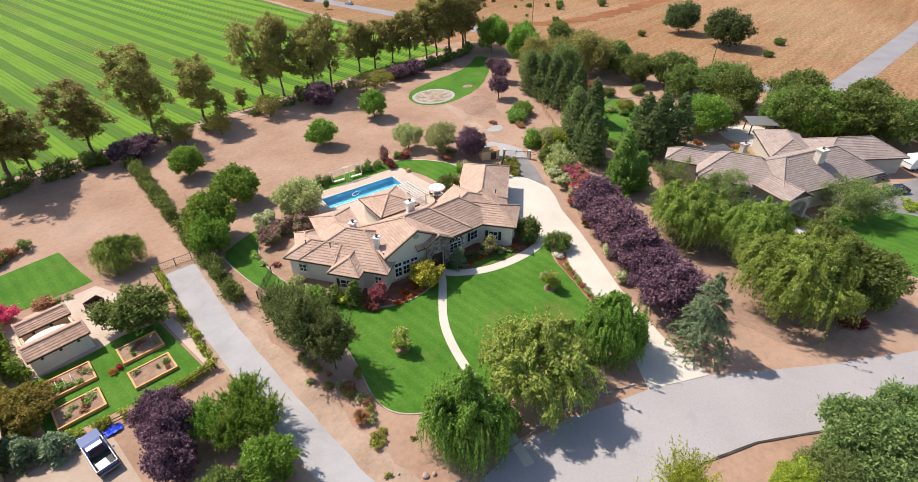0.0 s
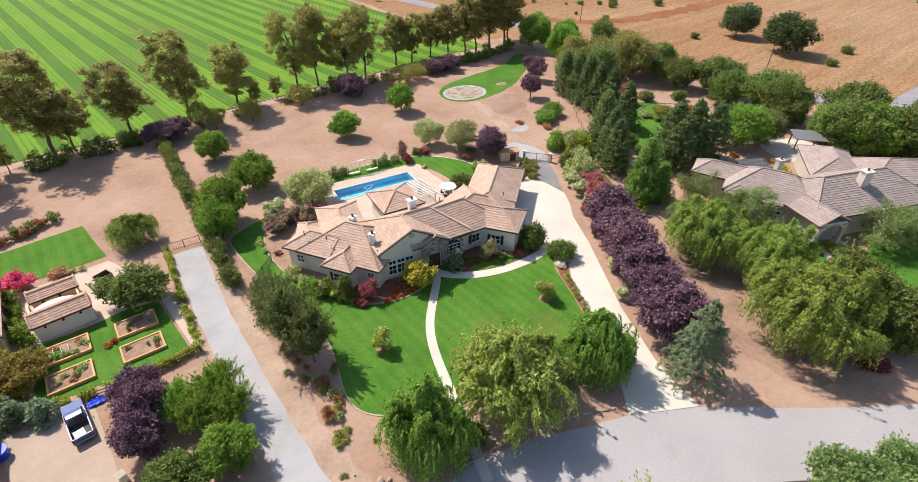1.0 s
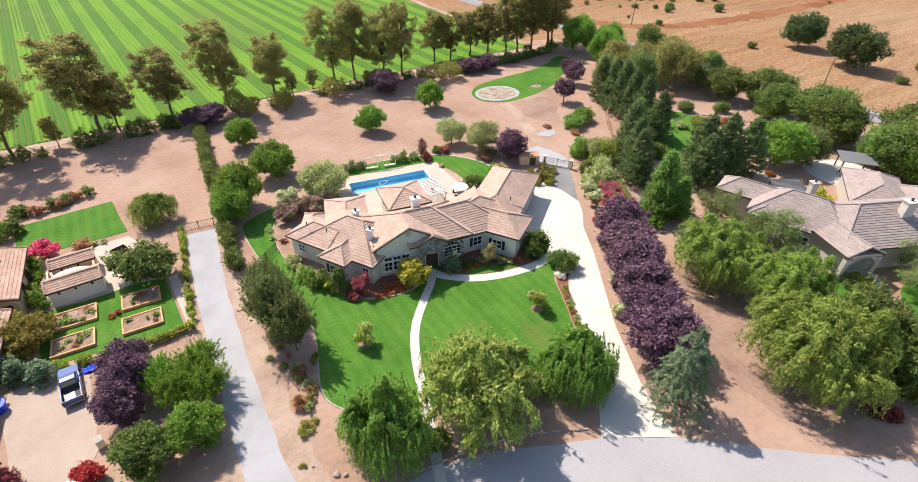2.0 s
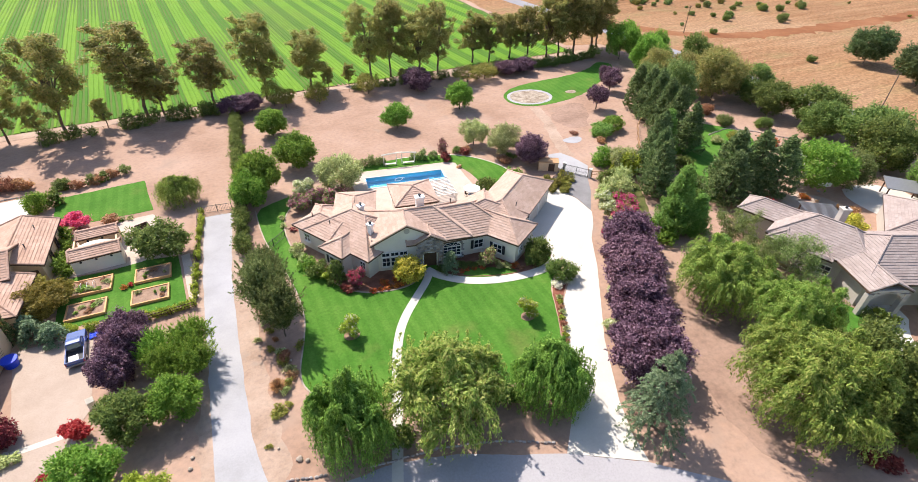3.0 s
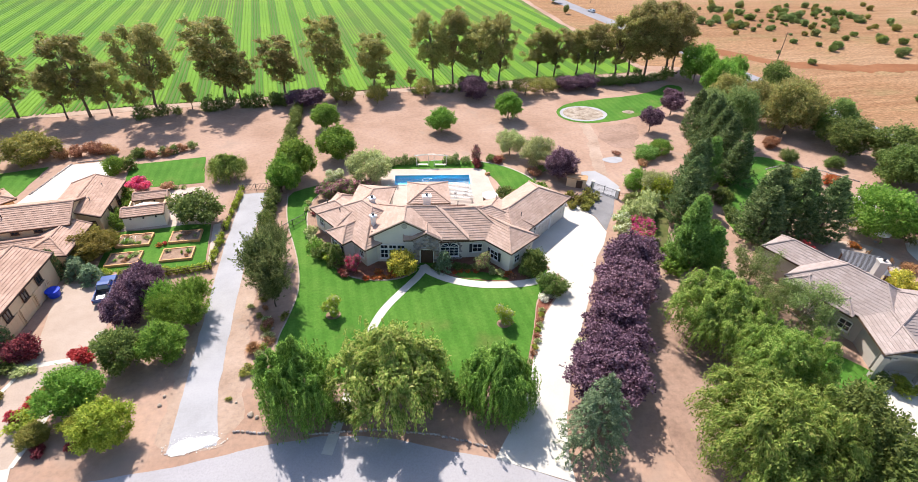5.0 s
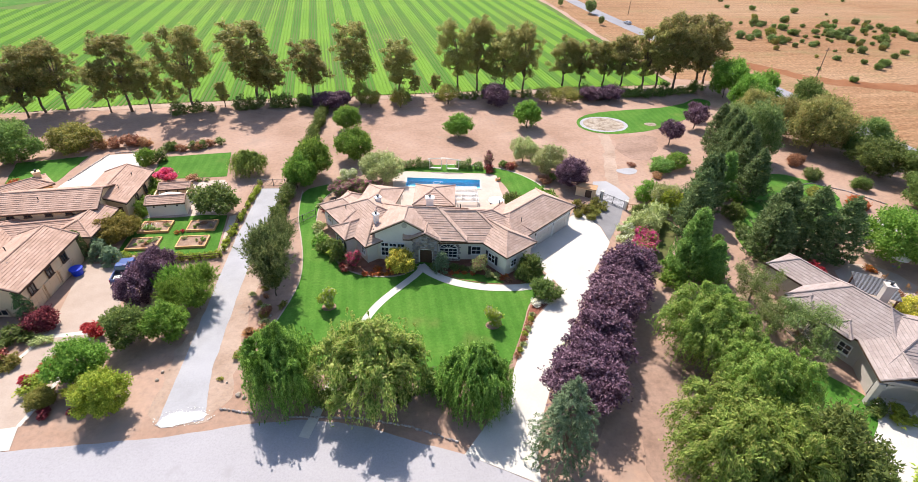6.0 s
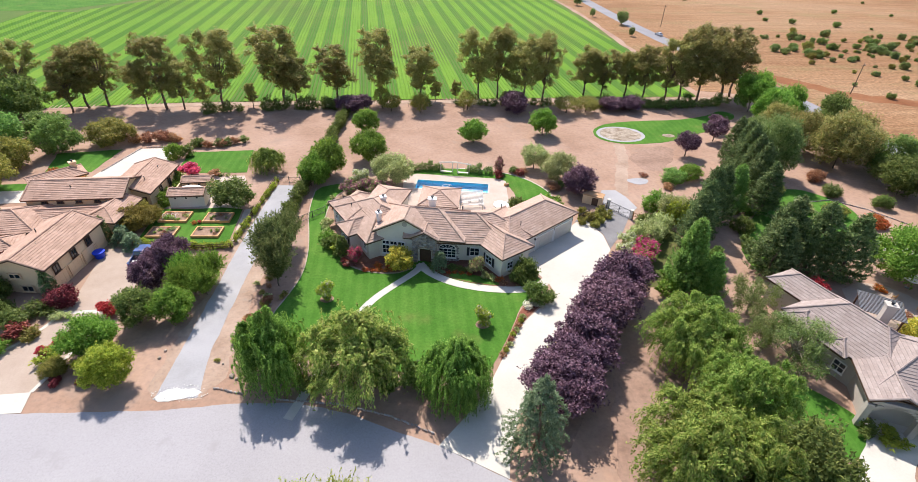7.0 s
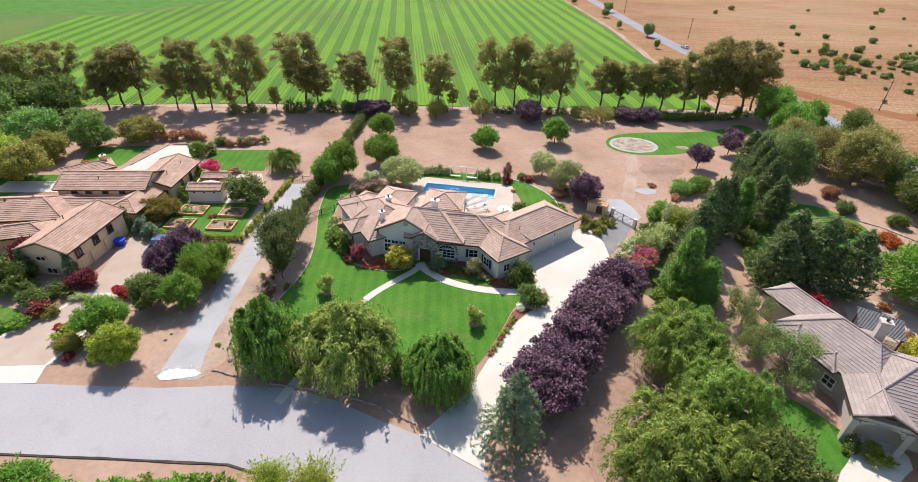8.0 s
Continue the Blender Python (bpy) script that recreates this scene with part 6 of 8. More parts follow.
def patio_chair(x, y, rz, mat="wood_dark"):
    c = empty("patio_chair", pose(x, y, 0.06, 0, 0, rz), "dark outdoor chair on the terrace", "chair", "terrace chairs")
    box("seat", (0, 0, 0.42), (0.5, 0.5, 0.06), M[mat], c, 0, 0.01)
    box("backrest", (0, 0.24, 0.72), (0.5, 0.06, 0.55), M[mat], c, 0, 0.01)
    for sx in (-0.21, 0.21):
        for sy in (-0.21, 0.21):
            box("leg", (sx, sy, 0.2), (0.05, 0.05, 0.4), M[mat], c)
    return c


umbrella(15.9, -10.8, "pale octagonal parasol over a patio table")
patio_table(15.9, -10.8)
umbrella(6.2, -5.6, "pale parasol open beside the pool")
for i in range(4):
    a = i * 90 + 30
    patio_chair(15.9 + 1.15 * math.cos(radians(a)), -10.8 + 1.15 * math.sin(radians(a)), a - 90)
for x, y, rz in ((8.6, -6.8, 20), (12.2, -7.0, -40), (10.4, -6.9, 0)):
    patio_chair(x, y, rz)


planter = empty("planter_box", pose(19.0, 0.6, 0.06), "orange terracotta planter box on the terrace", "planter")
box("box", (0, 0, 0.25), (1.0, 0.5, 0.5), M["wood_bed"], planter, 20, 0.03)
box("soil", (0, 0, 0.5), (0.86, 0.38, 0.04), M["bed_soil"], planter, 20)

arbor = empty("arbor", pose(8.6, 6.9, 0, 0, 0, -12), "pale timber arbor with a low bench rail behind the pool", "arbor")
for x in (-3.1, -0.55, 0.55, 3.1):
    box("post", (x, 0, 1.15), (0.13, 0.13, 2.3), M["tan_canvas"], arbor, 0, 0.01)
for y in (-0.14, 0.14):
    bm = bmesh.new()
    arch = [Vector((-3.5 + 7.0 * k / 14, y, 2.3 + 0.28 * math.sin(math.pi * k / 14))) for k in range(15)]
    for a, b in zip(arch, arch[1:]):
        add_rod(bm, a, b, 0.07, 0.07, 6)
    part("beam", bm, M["tan_canvas"], arbor, "gently arched top beam")
for x in (-1.83, 1.83):
    box("bench_seat", (x, -0.25, 0.45), (2.3, 0.5, 0.07), M["tan_canvas"], arbor, 0, 0.01)
    for sx in (-0.95, 0.95):
        box("bench_leg", (x + sx, -0.25, 0.21), (0.08, 0.42, 0.42), M["tan_canvas"], arbor)
for k in range(9):
    box("slat", (-0.6 + k * 0.15, 0, 2.66), (0.06, 0.6, 0.06), M["tan_canvas"], arbor)


# ---- raised beds ----
def raised_bed(x0, x1, y0, y1, lab):
    e = empty("raised_bed", pose((x0 + x1) / 2, (y0 + y1) / 2, 0.03, 0, 0, -2.5), lab, "raised bed", "raised vegetable beds")
    w, d = x1 - x0, y1 - y0
    for s in (-1, 1):
        box("board", (0, s * d / 2, 0.2), (w + 0.2, 0.2, 0.42), M["wood_bed"], e, 0, 0.02)
        box("board", (s * w / 2, 0, 0.2), (0.2, d - 0.2, 0.42), M["wood_bed"], e, 0, 0.02)
    bm = bmesh.new()
    bmesh.ops.create_grid(bm, x_segments=18, y_segments=12, size=0.5, matrix=pose(0, 0, 0.3) @ Matrix.Diagonal((w - 0.2, d - 0.2, 1, 1)))
    for v in bm.verts:
        v.co.z += noise.noise(v.co * 2.3) * 0.06
    part("soil", bm, M["bed_soil"], e, "dry brown soil")
    return e


BEDS = ((-38.4, -33.9, -12.0, -9.0), (-38.8, -34.3, -16.9, -13.9), (-46.2, -41.4, -11.6, -8.4), (-46.4, -41.9, -16.6, -13.5))
for i, b in enumerate(BEDS):
    raised_bed(*b, "timber-edged raised bed with " + ("bare soil and a few plants" if i < 2 else "scattered vegetable plants"))
hoop = empty("plant_hoops", pose(-44.6, -10.2, 0.3), "white hoops over a raised vegetable bed", "hoops")
for k in range(4):
    bm = bmesh.new()
    pts = [Vector((k * 0.75 - 1.1, 0.75 * math.cos(a), 0.75 * math.sin(a))) for a in np.linspace(0, math.pi, 9)]
    for a, b in zip(pts, pts[1:]):
        add_rod(bm, a, b, 0.03, 0.03, 5)
    part("hoop", bm, M["white_gloss"], hoop)


# ---- vehicles ----
def wheel(parent, x, y, z, r, w):
    e = new("wheel")
    e.parent = parent
    bm = bmesh.new()
    bmesh.ops.create_cone(bm, cap_ends=True, segments=22, radius1=r, radius2=r, depth=w, matrix=pose(x, y, z, 0, 90))
    edges = [ed for ed in bm.edges if len(ed.link_faces) == 2 and ed.calc_face_angle(0) > 1]
    bmesh.ops.bevel(bm, geom=edges, offset=0.04, segments=2, affect='EDGES')
    part("tyre", bm, M["rubber"], e)
    bm = bmesh.new()
    bmesh.ops.create_cone(bm, cap_ends=True, segments=18, radius1=r * 0.62, radius2=r * 0.62, depth=w + 0.03, matrix=pose(x, y, z, 0, 90))
    part("rim", bm, M["silver"], e)


def prism(name, profile, half, mat, parent, label="", taper=0.0, bevel=0.05):
    """A body drawn as its side outline (y, z), made as wide as 2 * half; upper points lean inwards by taper."""
    bm = bmesh.new()
    zmin, zmax = min(p[1] for p in profile), max(p[1] for p in profile)
    rows = []
    for s in (-1, 1):
        rows.append([bm.verts.new((s * (half - taper * (z - zmin) / max(zmax - zmin, 1e-6)), y, z)) for y, z in profile])
    bm.faces.new(rows[0])
    bm.faces.new(rows[1][::-1])
    n = len(profile)
    for i in range(n):
        bm.faces.new((rows[0][i], rows[0][(i + 1) % n], rows[1][(i + 1) % n], rows[1][i]))
    if bevel:
        bmesh.ops.bevel(bm, geom=bm.edges[:], offset=bevel, segments=2, affect='EDGES', profile=0.6)
    return part(name, bm, mat, parent, label)


truck = empty("pickup_truck", pose(-44.5, -22.7, 0.04, 0, 0, 3), "blue pickup truck with an empty open bed on the paver court", "truck")
prism("front_body", [(2.75, 0.45), (2.85, 0.75), (2.78, 0.98), (1.35, 1.12), (-0.55, 1.12), (-0.55, 0.45)], 0.98, M["truck_blue"], truck, "blue painted hood and doors")
prism("cab", [(1.35, 1.1), (0.75, 1.68), (0.2, 1.80), (-0.35, 1.78), (-0.6, 1.1)], 0.9, M["truck_blue"], truck, "blue cab roof", 0.16)
prism("windscreen", [(1.30, 1.16), (0.80, 1.64), (0.76, 1.62), (1.24, 1.14)], 0.80, M["glass"], truck, "dark windscreen", 0.13, 0.0)
prism("rear_window", [(-0.61, 1.2), (-0.43, 1.66), (-0.39, 1.66), (-0.57, 1.2)], 0.72, M["glass"], truck, "dark rear window", 0.1, 0.0)
for s in (-1, 1):
    bm = bmesh.new()
    add_box(bm, s * 0.86, 0.25, 1.38, 0.05, 1.25, 0.36, 0)
    part("side_window", bm, M["glass"], truck, "dark side window")
    box("bed_side", (s * 0.93, -1.68, 0.82), (0.12, 2.25, 0.62), M["truck_blue"], truck, 0, 0.03)
    box("headlight", (s * 0.74, 2.82, 0.82), (0.34, 0.08, 0.2), M["white_gloss"], truck, 0, 0.02, "clear headlight")
    box("tail_light", (s * 0.92, -2.81, 0.86), (0.12, 0.06, 0.36), M["leaf_red"], truck, 0, 0.01, "red tail light")
    box("mirror", (s * 1.1, 1.05, 1.2), (0.22, 0.1, 0.18), M["rubber"], truck, 0, 0.03)
    for y in (1.85, -1.75):
        wheel(truck, s * 0.88, y, 0.39, 0.39, 0.26)
box("tailgate", (0, -2.78, 0.82), (1.86, 0.1, 0.62), M["truck_blue"], truck, 0, 0.03)
box("bed_floor", (0, -1.68, 0.6), (1.76, 2.2, 0.1), M["bed_liner"], truck)
box("bed_front", (0, -0.58, 0.85), (1.8, 0.06, 0.58), M["bed_liner"], truck)
box("bumper", (0, -2.9, 0.55), (1.9, 0.16, 0.2), M["grey_metal"], truck, 0, 0.03)
box("bumper", (0, 2.86, 0.52), (1.9, 0.16, 0.22), M["grey_metal"], truck, 0, 0.03)
box("chassis", (0, 0, 0.42), (1.5, 5.2, 0.2), M["rubber"], truck)
board_load = empty("cargo_board", pose(-44.6, -24.7, 0.74, 0, 0, 8), "pale board lying in the truck bed", "board")
box("board", (0, 0, 0), (1.0, 1.3, 0.08), M["white_paint"], board_load, 0, 0.01)


def car(x, y, rz, paint, lab, van=False):
    e = empty("car", pose(x, y, 0.04, 0, 0, rz), lab, "car")
    h = 0.5 if van else 0.0
    prism("body", [(2.2, 0.3), (2.28, 0.6), (2.1, 0.82), (0.9, 0.95), (-1.9, 0.98), (-2.25, 0.85), (-2.25, 0.32)], 0.9, M[paint], e)
    prism("cabin", [(0.95, 0.93), (0.25, 1.42 + h), (-1.2, 1.45 + h), (-1.95, 0.96)], 0.84, M[paint], e, "", 0.16)
    prism("windscreen", [(0.92, 0.99), (0.33, 1.38 + h), (0.28, 1.36 + h), (0.86, 0.97)], 0.74, M["glass"], e, "dark windscreen", 0.12, 0.0)
    prism("rear_window", [(-1.92, 1.02), (-1.26, 1.40 + h), (-1.22, 1.38 + h), (-1.86, 1.0)], 0.74, M["glass"], e, "dark rear window", 0.12, 0.0)
    for s in (-1, 1):
        box("side_window", (s * 0.77, -0.45, 1.18 + h / 2), (0.06, 1.5, 0.3 + h * 0.6), M["glass"], e)
        box("headlight", (s * 0.66, 2.2, 0.66), (0.3, 0.1, 0.14), M["white_gloss"], e, 0, 0.02, "clear headlight")
        for yy in (1.4, -1.4):
            wheel(e, s * 0.8, yy, 0.33, 0.33, 0.22)
    return e


car(77.2, -73.2, 50, "navy_paint", "dark navy saloon car parked on the court")
car(80.6, -69.4, 60, "navy_paint", "dark blue car parked beside the garage")
car(117.6, 150.5, 8, "silver", "silver car on the country road")
rv = empty("motorhome", pose(93, -75, 0.04, 0, 0, 55), "white motorhome parked on the court", "motorhome")
prism("body", [(3.6, 0.5), (3.6, 1.6), (3.0, 3.0), (-3.6, 3.0), (-3.6, 0.5)], 1.2, M["white_gloss"], rv, "", 0.05, 0.08)
prism("windscreen", [(3.64, 1.5), (3.1, 2.6), (3.06, 2.58), (3.6, 1.5)], 1.0, M["glass"], rv, "dark windscreen", 0.0, 0.0)
for s in (-1, 1):
    box("side_window", (s * 1.2, 0.6, 2.1), (0.06, 2.4, 0.6), M["glass"], rv)
    for yy in (2.2, -2.0):
        wheel(rv, s * 1.05, yy, 0.42, 0.42, 0.28)

# ---- fences, gates, walls, poles ----
def iron_fence(name, a, b, h, lab, cat="fence", spacing=0.16, mat="iron"):
    a, b = Vector((*a, 0)), Vector((*b, 0))
    L = (b - a).length
    e = empty(name, Matrix.Translation(a) @ (b - a).to_track_quat('X', 'Z').to_matrix().to_4x4(), lab, cat)
    n = max(1, round(L / 2.4))
    for i in range(n + 1):
        box("post", (L * i / n, 0, h * 0.53), (0.1, 0.1, h * 1.06), M[mat], e)
    for z in (0.14, h * 0.92):
        box("rail", (L / 2, 0, z), (L, 0.05, 0.06), M[mat], e)
    me = None
    k = int(L / spacing)
    for i in range(1, k):
        if me is None:
            p = box("picket", (0, 0, 0), (0.03, 0.03, h * 0.86), M[mat], e)
            me = p.data
        else:
            p = new("picket", me)
            p.parent = e
        p.matrix_basis = pose(i * spacing, 0, h * 0.52)
    return e


iron_fence("iron_gate", (37.7, -9.5), (40.5, -13.3), 1.7, "black iron double gate across the gravel drive", "gate", 0.2)
iron_fence("iron_gate", (-28.4, 3.6), (-23.8, 3.0), 1.5, "dark metal gate across the gravel lane", "gate", 0.25)
iron_fence("iron_fence", (-21.4, -12.6), (-17.2, -9.0), 1.4, "black iron fence across the side lawn", "fence", 0.18)
iron_fence("iron_fence", (30.4, -13.9), (37.2, -9.7), 1.5, "dark metal fence beside the garage", "fence", 0.22)
for (x, y) in ((37.6, -9.3), (40.7, -13.6)):
    e = empty("gate_pillar", pose(x, y, 0, 0, 0, -54), "square stucco gate pillar with a cap", "pillar", "gate pillars")
    box("shaft", (0, 0, 0.9), (0.5, 0.5, 1.8), M["stucco"], e, 0, 0.02)
    box("cap", (0, 0, 1.85), (0.66, 0.66, 0.14), M["stone_pale"], e, 0, 0.03)


def rail_fence(pts, h, lab, step=2.6, mat="wood_dark"):
    e = empty("rail_fence", pose(*pts[0], 0), lab, "fence")
    o = Vector((*pts[0], 0))
    for p, q in zip(pts, pts[1:]):
        a, b = Vector((*p, 0)) - o, Vector((*q, 0)) - o
        n = max(1, round((b - a).length / step))
        ang = math.degrees(math.atan2((b - a).y, (b - a).x))
        for i in range(n):
            c = a.lerp(b, i / n)
            box("post", (c.x, c.y, h / 2), (0.12, 0.12, h), M[mat], e)
        mid = (a + b) / 2
        for z in (h * 0.45, h * 0.85):
            box("rail", (mid.x, mid.y, z), ((b - a).length, 0.05, 0.1), M[mat], e, ang)
    return e


rail_fence([(-21.4, 1.8), (-22.6, -3), (-23.4, -9), (-23.9, -14)], 1.3, "dark post-and-rail fence along the hedge")
rail_fence([(-29.2, 4.2), (-30.0, -7), (-31.0, -15.6), (-31.3, -20.3), (-37, -20.6), (-42.6, -19.9)], 1.1, "dark wire-and-post fence round the kitchen garden")

rail_fence([(41.0, -13.8), (48.5, -16.0), (56, -11), (66, 0.5), (75.6, 8), (86, 22)], 1.5, "weathered fence at the edge of the dry yard", 3.0, "wood")


def low_stones(pts, lab, n_rows=1):
    e = empty("stone_edging", pose(*pts[0], 0), lab, "wall")
    o = Vector((*pts[0], 0))
    for p, q in zip(pts, pts[1:]):
        a, b = Vector((*p, 0)) - o, Vector((*q, 0)) - o
        L = (b - a).length
        ang = math.degrees(math.atan2((b - a).y, (b - a).x))
        k = int(L / 0.42)
        for i in range(k):
            c = a.lerp(b, (i + 0.5) / k)
            ob = new("stone", stone_mesh[int(rng.integers(0, 5))])
            ob.parent = e
            ob.matrix_basis = pose(c.x + rng.normal(0, 0.04), c.y + rng.normal(0, 0.04), 0.1, 0, 0, ang + rng.normal(0, 8)) @ Matrix.Diagonal((0.8, 1.3, 0.75, 1))
    return e


low_stones([(-25.3, -50.1), (-21.4, -51.3)], "low edging of stacked pale stones beside the lane")
low_stones([(-17.5, -52.3), (-9.6, -53.6), (-4, -55.6), (0.9, -58.2)], "long low edging of pale stones below the willows")
low_stones([(-65.8, 9.6), (-62.6, 21.8)], "row of pale stones edging the white terrace")
low_stones([(-61.8, 22.2), (-56, 22.4), (-53.4, 18.5)], "curved row of pale stones behind the terrace")
low_stones([(79, -9), (86, -8), (91, -12), (95, -18)], "curving stone edging of a garden terrace")
for x, y, s in ((-22.4, -36.2, 1.5), (-22.9, -33.6, 1.2), (-23.5, -48.4, 1.6), (-22.8, -48.9, 1.1), (-25.2, -46.3, 0.6), (-22.5, -38.2, 1.3), (-33.4, -44.8, 1.1), (-33.1, -43.6, 0.9), (-21.7, -35.2, 1.0), (-23.3, -39.9, 0.9)):
    e = empty("boulder", pose(x, y, 0, 0, 0, rng.uniform(0, 360)), "small tan boulder on bare soil", "boulder", "garden boulders")
    bm = bmesh.new()
    bmesh.ops.create_icosphere(bm, subdivisions=2, radius=0.22 * s)
    for v in bm.verts:
        v.co = v.co * (1 + 0.35 * noise.noise(v.co * 2.2 + Vector((x, y, 0))))
        v.co.z = v.co.z * 0.7 + 0.12
    part("rock", bm, M["stone_tan"], e)

# loose white rubble round the patch at the mouth of the lane
for i in range(110):
    a = rng.uniform(0, 2 * math.pi)
    d = math.sqrt(rng.uniform(0.3, 1.25))
    k = rng.uniform(0.1, 0.32)
    ob = new("rubble", stone_mesh[i % 5].copy() if i < 5 else rubble_mesh[i % 5])
    if i < 5:
        ob.data.materials[0] = M["rubble_white"]
        rubble_mesh = rubble_mesh + [ob.data] if i else [ob.data]
    ob.parent = bpy.data.objects["lane_apron"]
    ob.matrix_basis = pose(-28.9 + 3.0 * d * math.cos(a), -50.7 + 1.15 * d * math.sin(a), 0.08, 0, 0, rng.uniform(0, 360)) @ Matrix.Diagonal((k, k * 2.2, k * 0.8, 1))

# block shed by the gate
shed = empty("bin_store", pose(35.2, -7.2, 0, 0, 0, -32), "tan stucco bin store with a flat top by the gate", "shed")
box("wall_block", (0, 0, 0.95), (3.8, 2.0, 1.9), M["stucco_tan"], shed, 0, 0.03)
box("top_slab", (0, 0, 1.95), (4.0, 2.2, 0.12), M["wood"], shed, 0, 0.02)
box("door", (0.6, -1.02, 0.85), (1.2, 0.06, 1.6), M["wood_dark"], shed)

# blue bins and covers
for x, y, lab in ((-51.2, -21.9, "round blue plastic tub beside the garage wall"),):
    e = empty("plastic_tub", pose(x, y, 0.04), lab, "tub")
    bm = bmesh.new()
    add_rod(bm, (0, 0, 0), (0, 0, 1.0), 0.7, 0.85, 18)
    part("tub", bm, M["blue_plastic"], e)
    bm = bmesh.new()
    add_rod(bm, (0, 0, 1.0), (0, 0, 1.08), 0.92, 0.9, 18)
    part("rim", bm, M["blue_plastic"], e)
tarp = empty("tarpaulin", pose(-42.6, -20.6, 0.05), "crumpled blue tarpaulin on the court", "tarpaulin")
bm = bmesh.new()
bmesh.ops.create_grid(bm, x_segments=12, y_segments=9, size=0.5, matrix=Matrix.Diagonal((1.7, 1.1, 1, 1)))
for v in bm.verts:
    v.co.z = 0.18 + 0.2 * noise.noise(v.co * 2.6)
part("sheet", bm, M["blue_plastic"], tarp)
gbin = empty("green_bin", pose(-42.4, -32.4, 0.04), "pale green plastic bin beside the hedge", "bin")
box("bin_body", (0, 0, 0.5), (0.7, 0.8, 1.0), M["leaf_sage"], gbin, 15, 0.05)
box("lid", (0, 0, 1.04), (0.76, 0.86, 0.08), M["leaf_sage"], gbin, 15, 0.02)
crate = empty("wooden_crate", pose(-37.4, 2.2, 0.04, 0, 0, 20), "brown wooden compost crate in the yard", "crate")
for s in (-1, 1):
    box("side", (0, s * 0.75, 0.5), (1.9, 0.08, 1.0), M["wood_dark"], crate)
    box("end", (s * 0.95, 0, 0.5), (0.08, 1.42, 1.0), M["wood_dark"], crate)


def utility_pole(x, y, h):
    e = empty("utility_pole", pose(x, y, 0, 0, 0, 20), "tall wooden utility pole with a crossarm", "pole", "utility poles")
    bm = bmesh.new()
    add_rod(bm, (0, 0, -0.2), (0, 0, h), 0.16, 0.11, 8)
    part("mast", bm, M["bark"], e)
    box("crossarm", (0, 0, h - 0.7), (2.4, 0.12, 0.14), M["bark"], e)
    for s in (-1.05, 0, 1.05):
        bm = bmesh.new()
        add_rod(bm, (s, 0, h - 0.63), (s, 0, h - 0.4), 0.05, 0.03, 6)
        part("insulator", bm, M["grey_metal"], e)


for x, y, h in ((146.7, 62.8, 10), (128, 172, 10), (130.5, -18, 10), (137, 118, 10), (119, 250, 10)):
    utility_pole(x, y, h)

# pavilion, pergola and clutter behind the grey-roofed house
pav = empty("garden_pavilion", pose(89.5, -44.6, 0, 0, 0, -50), "garden pavilion with a grey flat-pitched roof", "pavilion")
for x in (-2.6, 2.6):
    for y in (-1.6, 1.6):
        box("post", (x, y, 1.3), (0.2, 0.2, 2.6), M["wood_dark"], pav)
bm = bmesh.new()
add_box(bm, 0, 0, 0, 6.4, 4.2, 0.16)
bm.transform(pose(0, 0, 2.85, 8))
part("roof_panel", bm, M["grey_metal"], pav)
pg2 = empty("pergola", pose(66.0, -43.6, 0, 0, 0, -35), "dark timber pergola with open slats", "pergola")
for x in (-2.4, 2.4):
    for y in (-2.2, 2.2):
        box("post", (x, y, 1.35), (0.2, 0.2, 2.7), M["wood_dark"], pg2)
    box("beam", (x, 0, 2.75), (0.16, 5.2, 0.22), M["wood_dark"], pg2)
for i in range(16):
    box("slat", (0, -2.5 + i * 0.333, 2.93), (5.6, 0.14, 0.12), M["grey_metal"], pg2)
for x, y, rz in ((70, -40, 30), (71.5, -41.6, 120), (73.5, -39, 200), (75, -42, 75)):
    patio_chair(x, y, rz, "wood_bed")
umbrella(78.0, -36.5, "white parasol on the garden terrace")

# ---- hedges ----
build_hedge_row("lane_hedge", [(-18.2, 45), (-19.6, 30), (-21.4, 13), (-22.1, 4), (-23.0, -4), (-23.9, -12.5)], 1.9, 2.0, "leaf_dark", "uneven clipped green hedge along the gravel lane", 1.0, gap=0.12)
build_hedge_row("garden_hedge", [(-28.6, 3.4), (-29.9, -7), (-30.9, -15.7), (-31.4, -19.9), (-37, -20.2), (-42.4, -19.4), (-48, -18.2)], 0.8, 1.1, "leaf_lime", "thin low hedge round the kitchen garden", 0.7, leaf=(0.24, 0.12), gap=0.12)
build_hedge_row("field_hedge", [(-56, 45.4), (-47.4, 46.6), (-41, 47.6), (-31.9, 48.0), (-24.5, 48.6), (-20, 48)], 2.4, 2.3, "leaf_dark", "dark shrubs below the row of eucalyptus", 1.3, leaf=(0.4, 0.19), gap=0.12)
build_hedge_row("yard_hedge", [(-47.6, -5.6), (-48.0, 0.5), (-48.0, 5.6)], 1.6, 1.4, "leaf_round", "clipped green hedge beside the tan house", 0.8)
build_hedge_row("rear_hedge", [(-24, 49.5), (-8, 50.2), (8, 50.5), (20, 51), (38, 51.5), (48, 51)], 2.2, 1.7, "leaf_dark", "dark undergrowth below the row of eucalyptus", 1.7, leaf=(0.4, 0.19), gap=0.5)
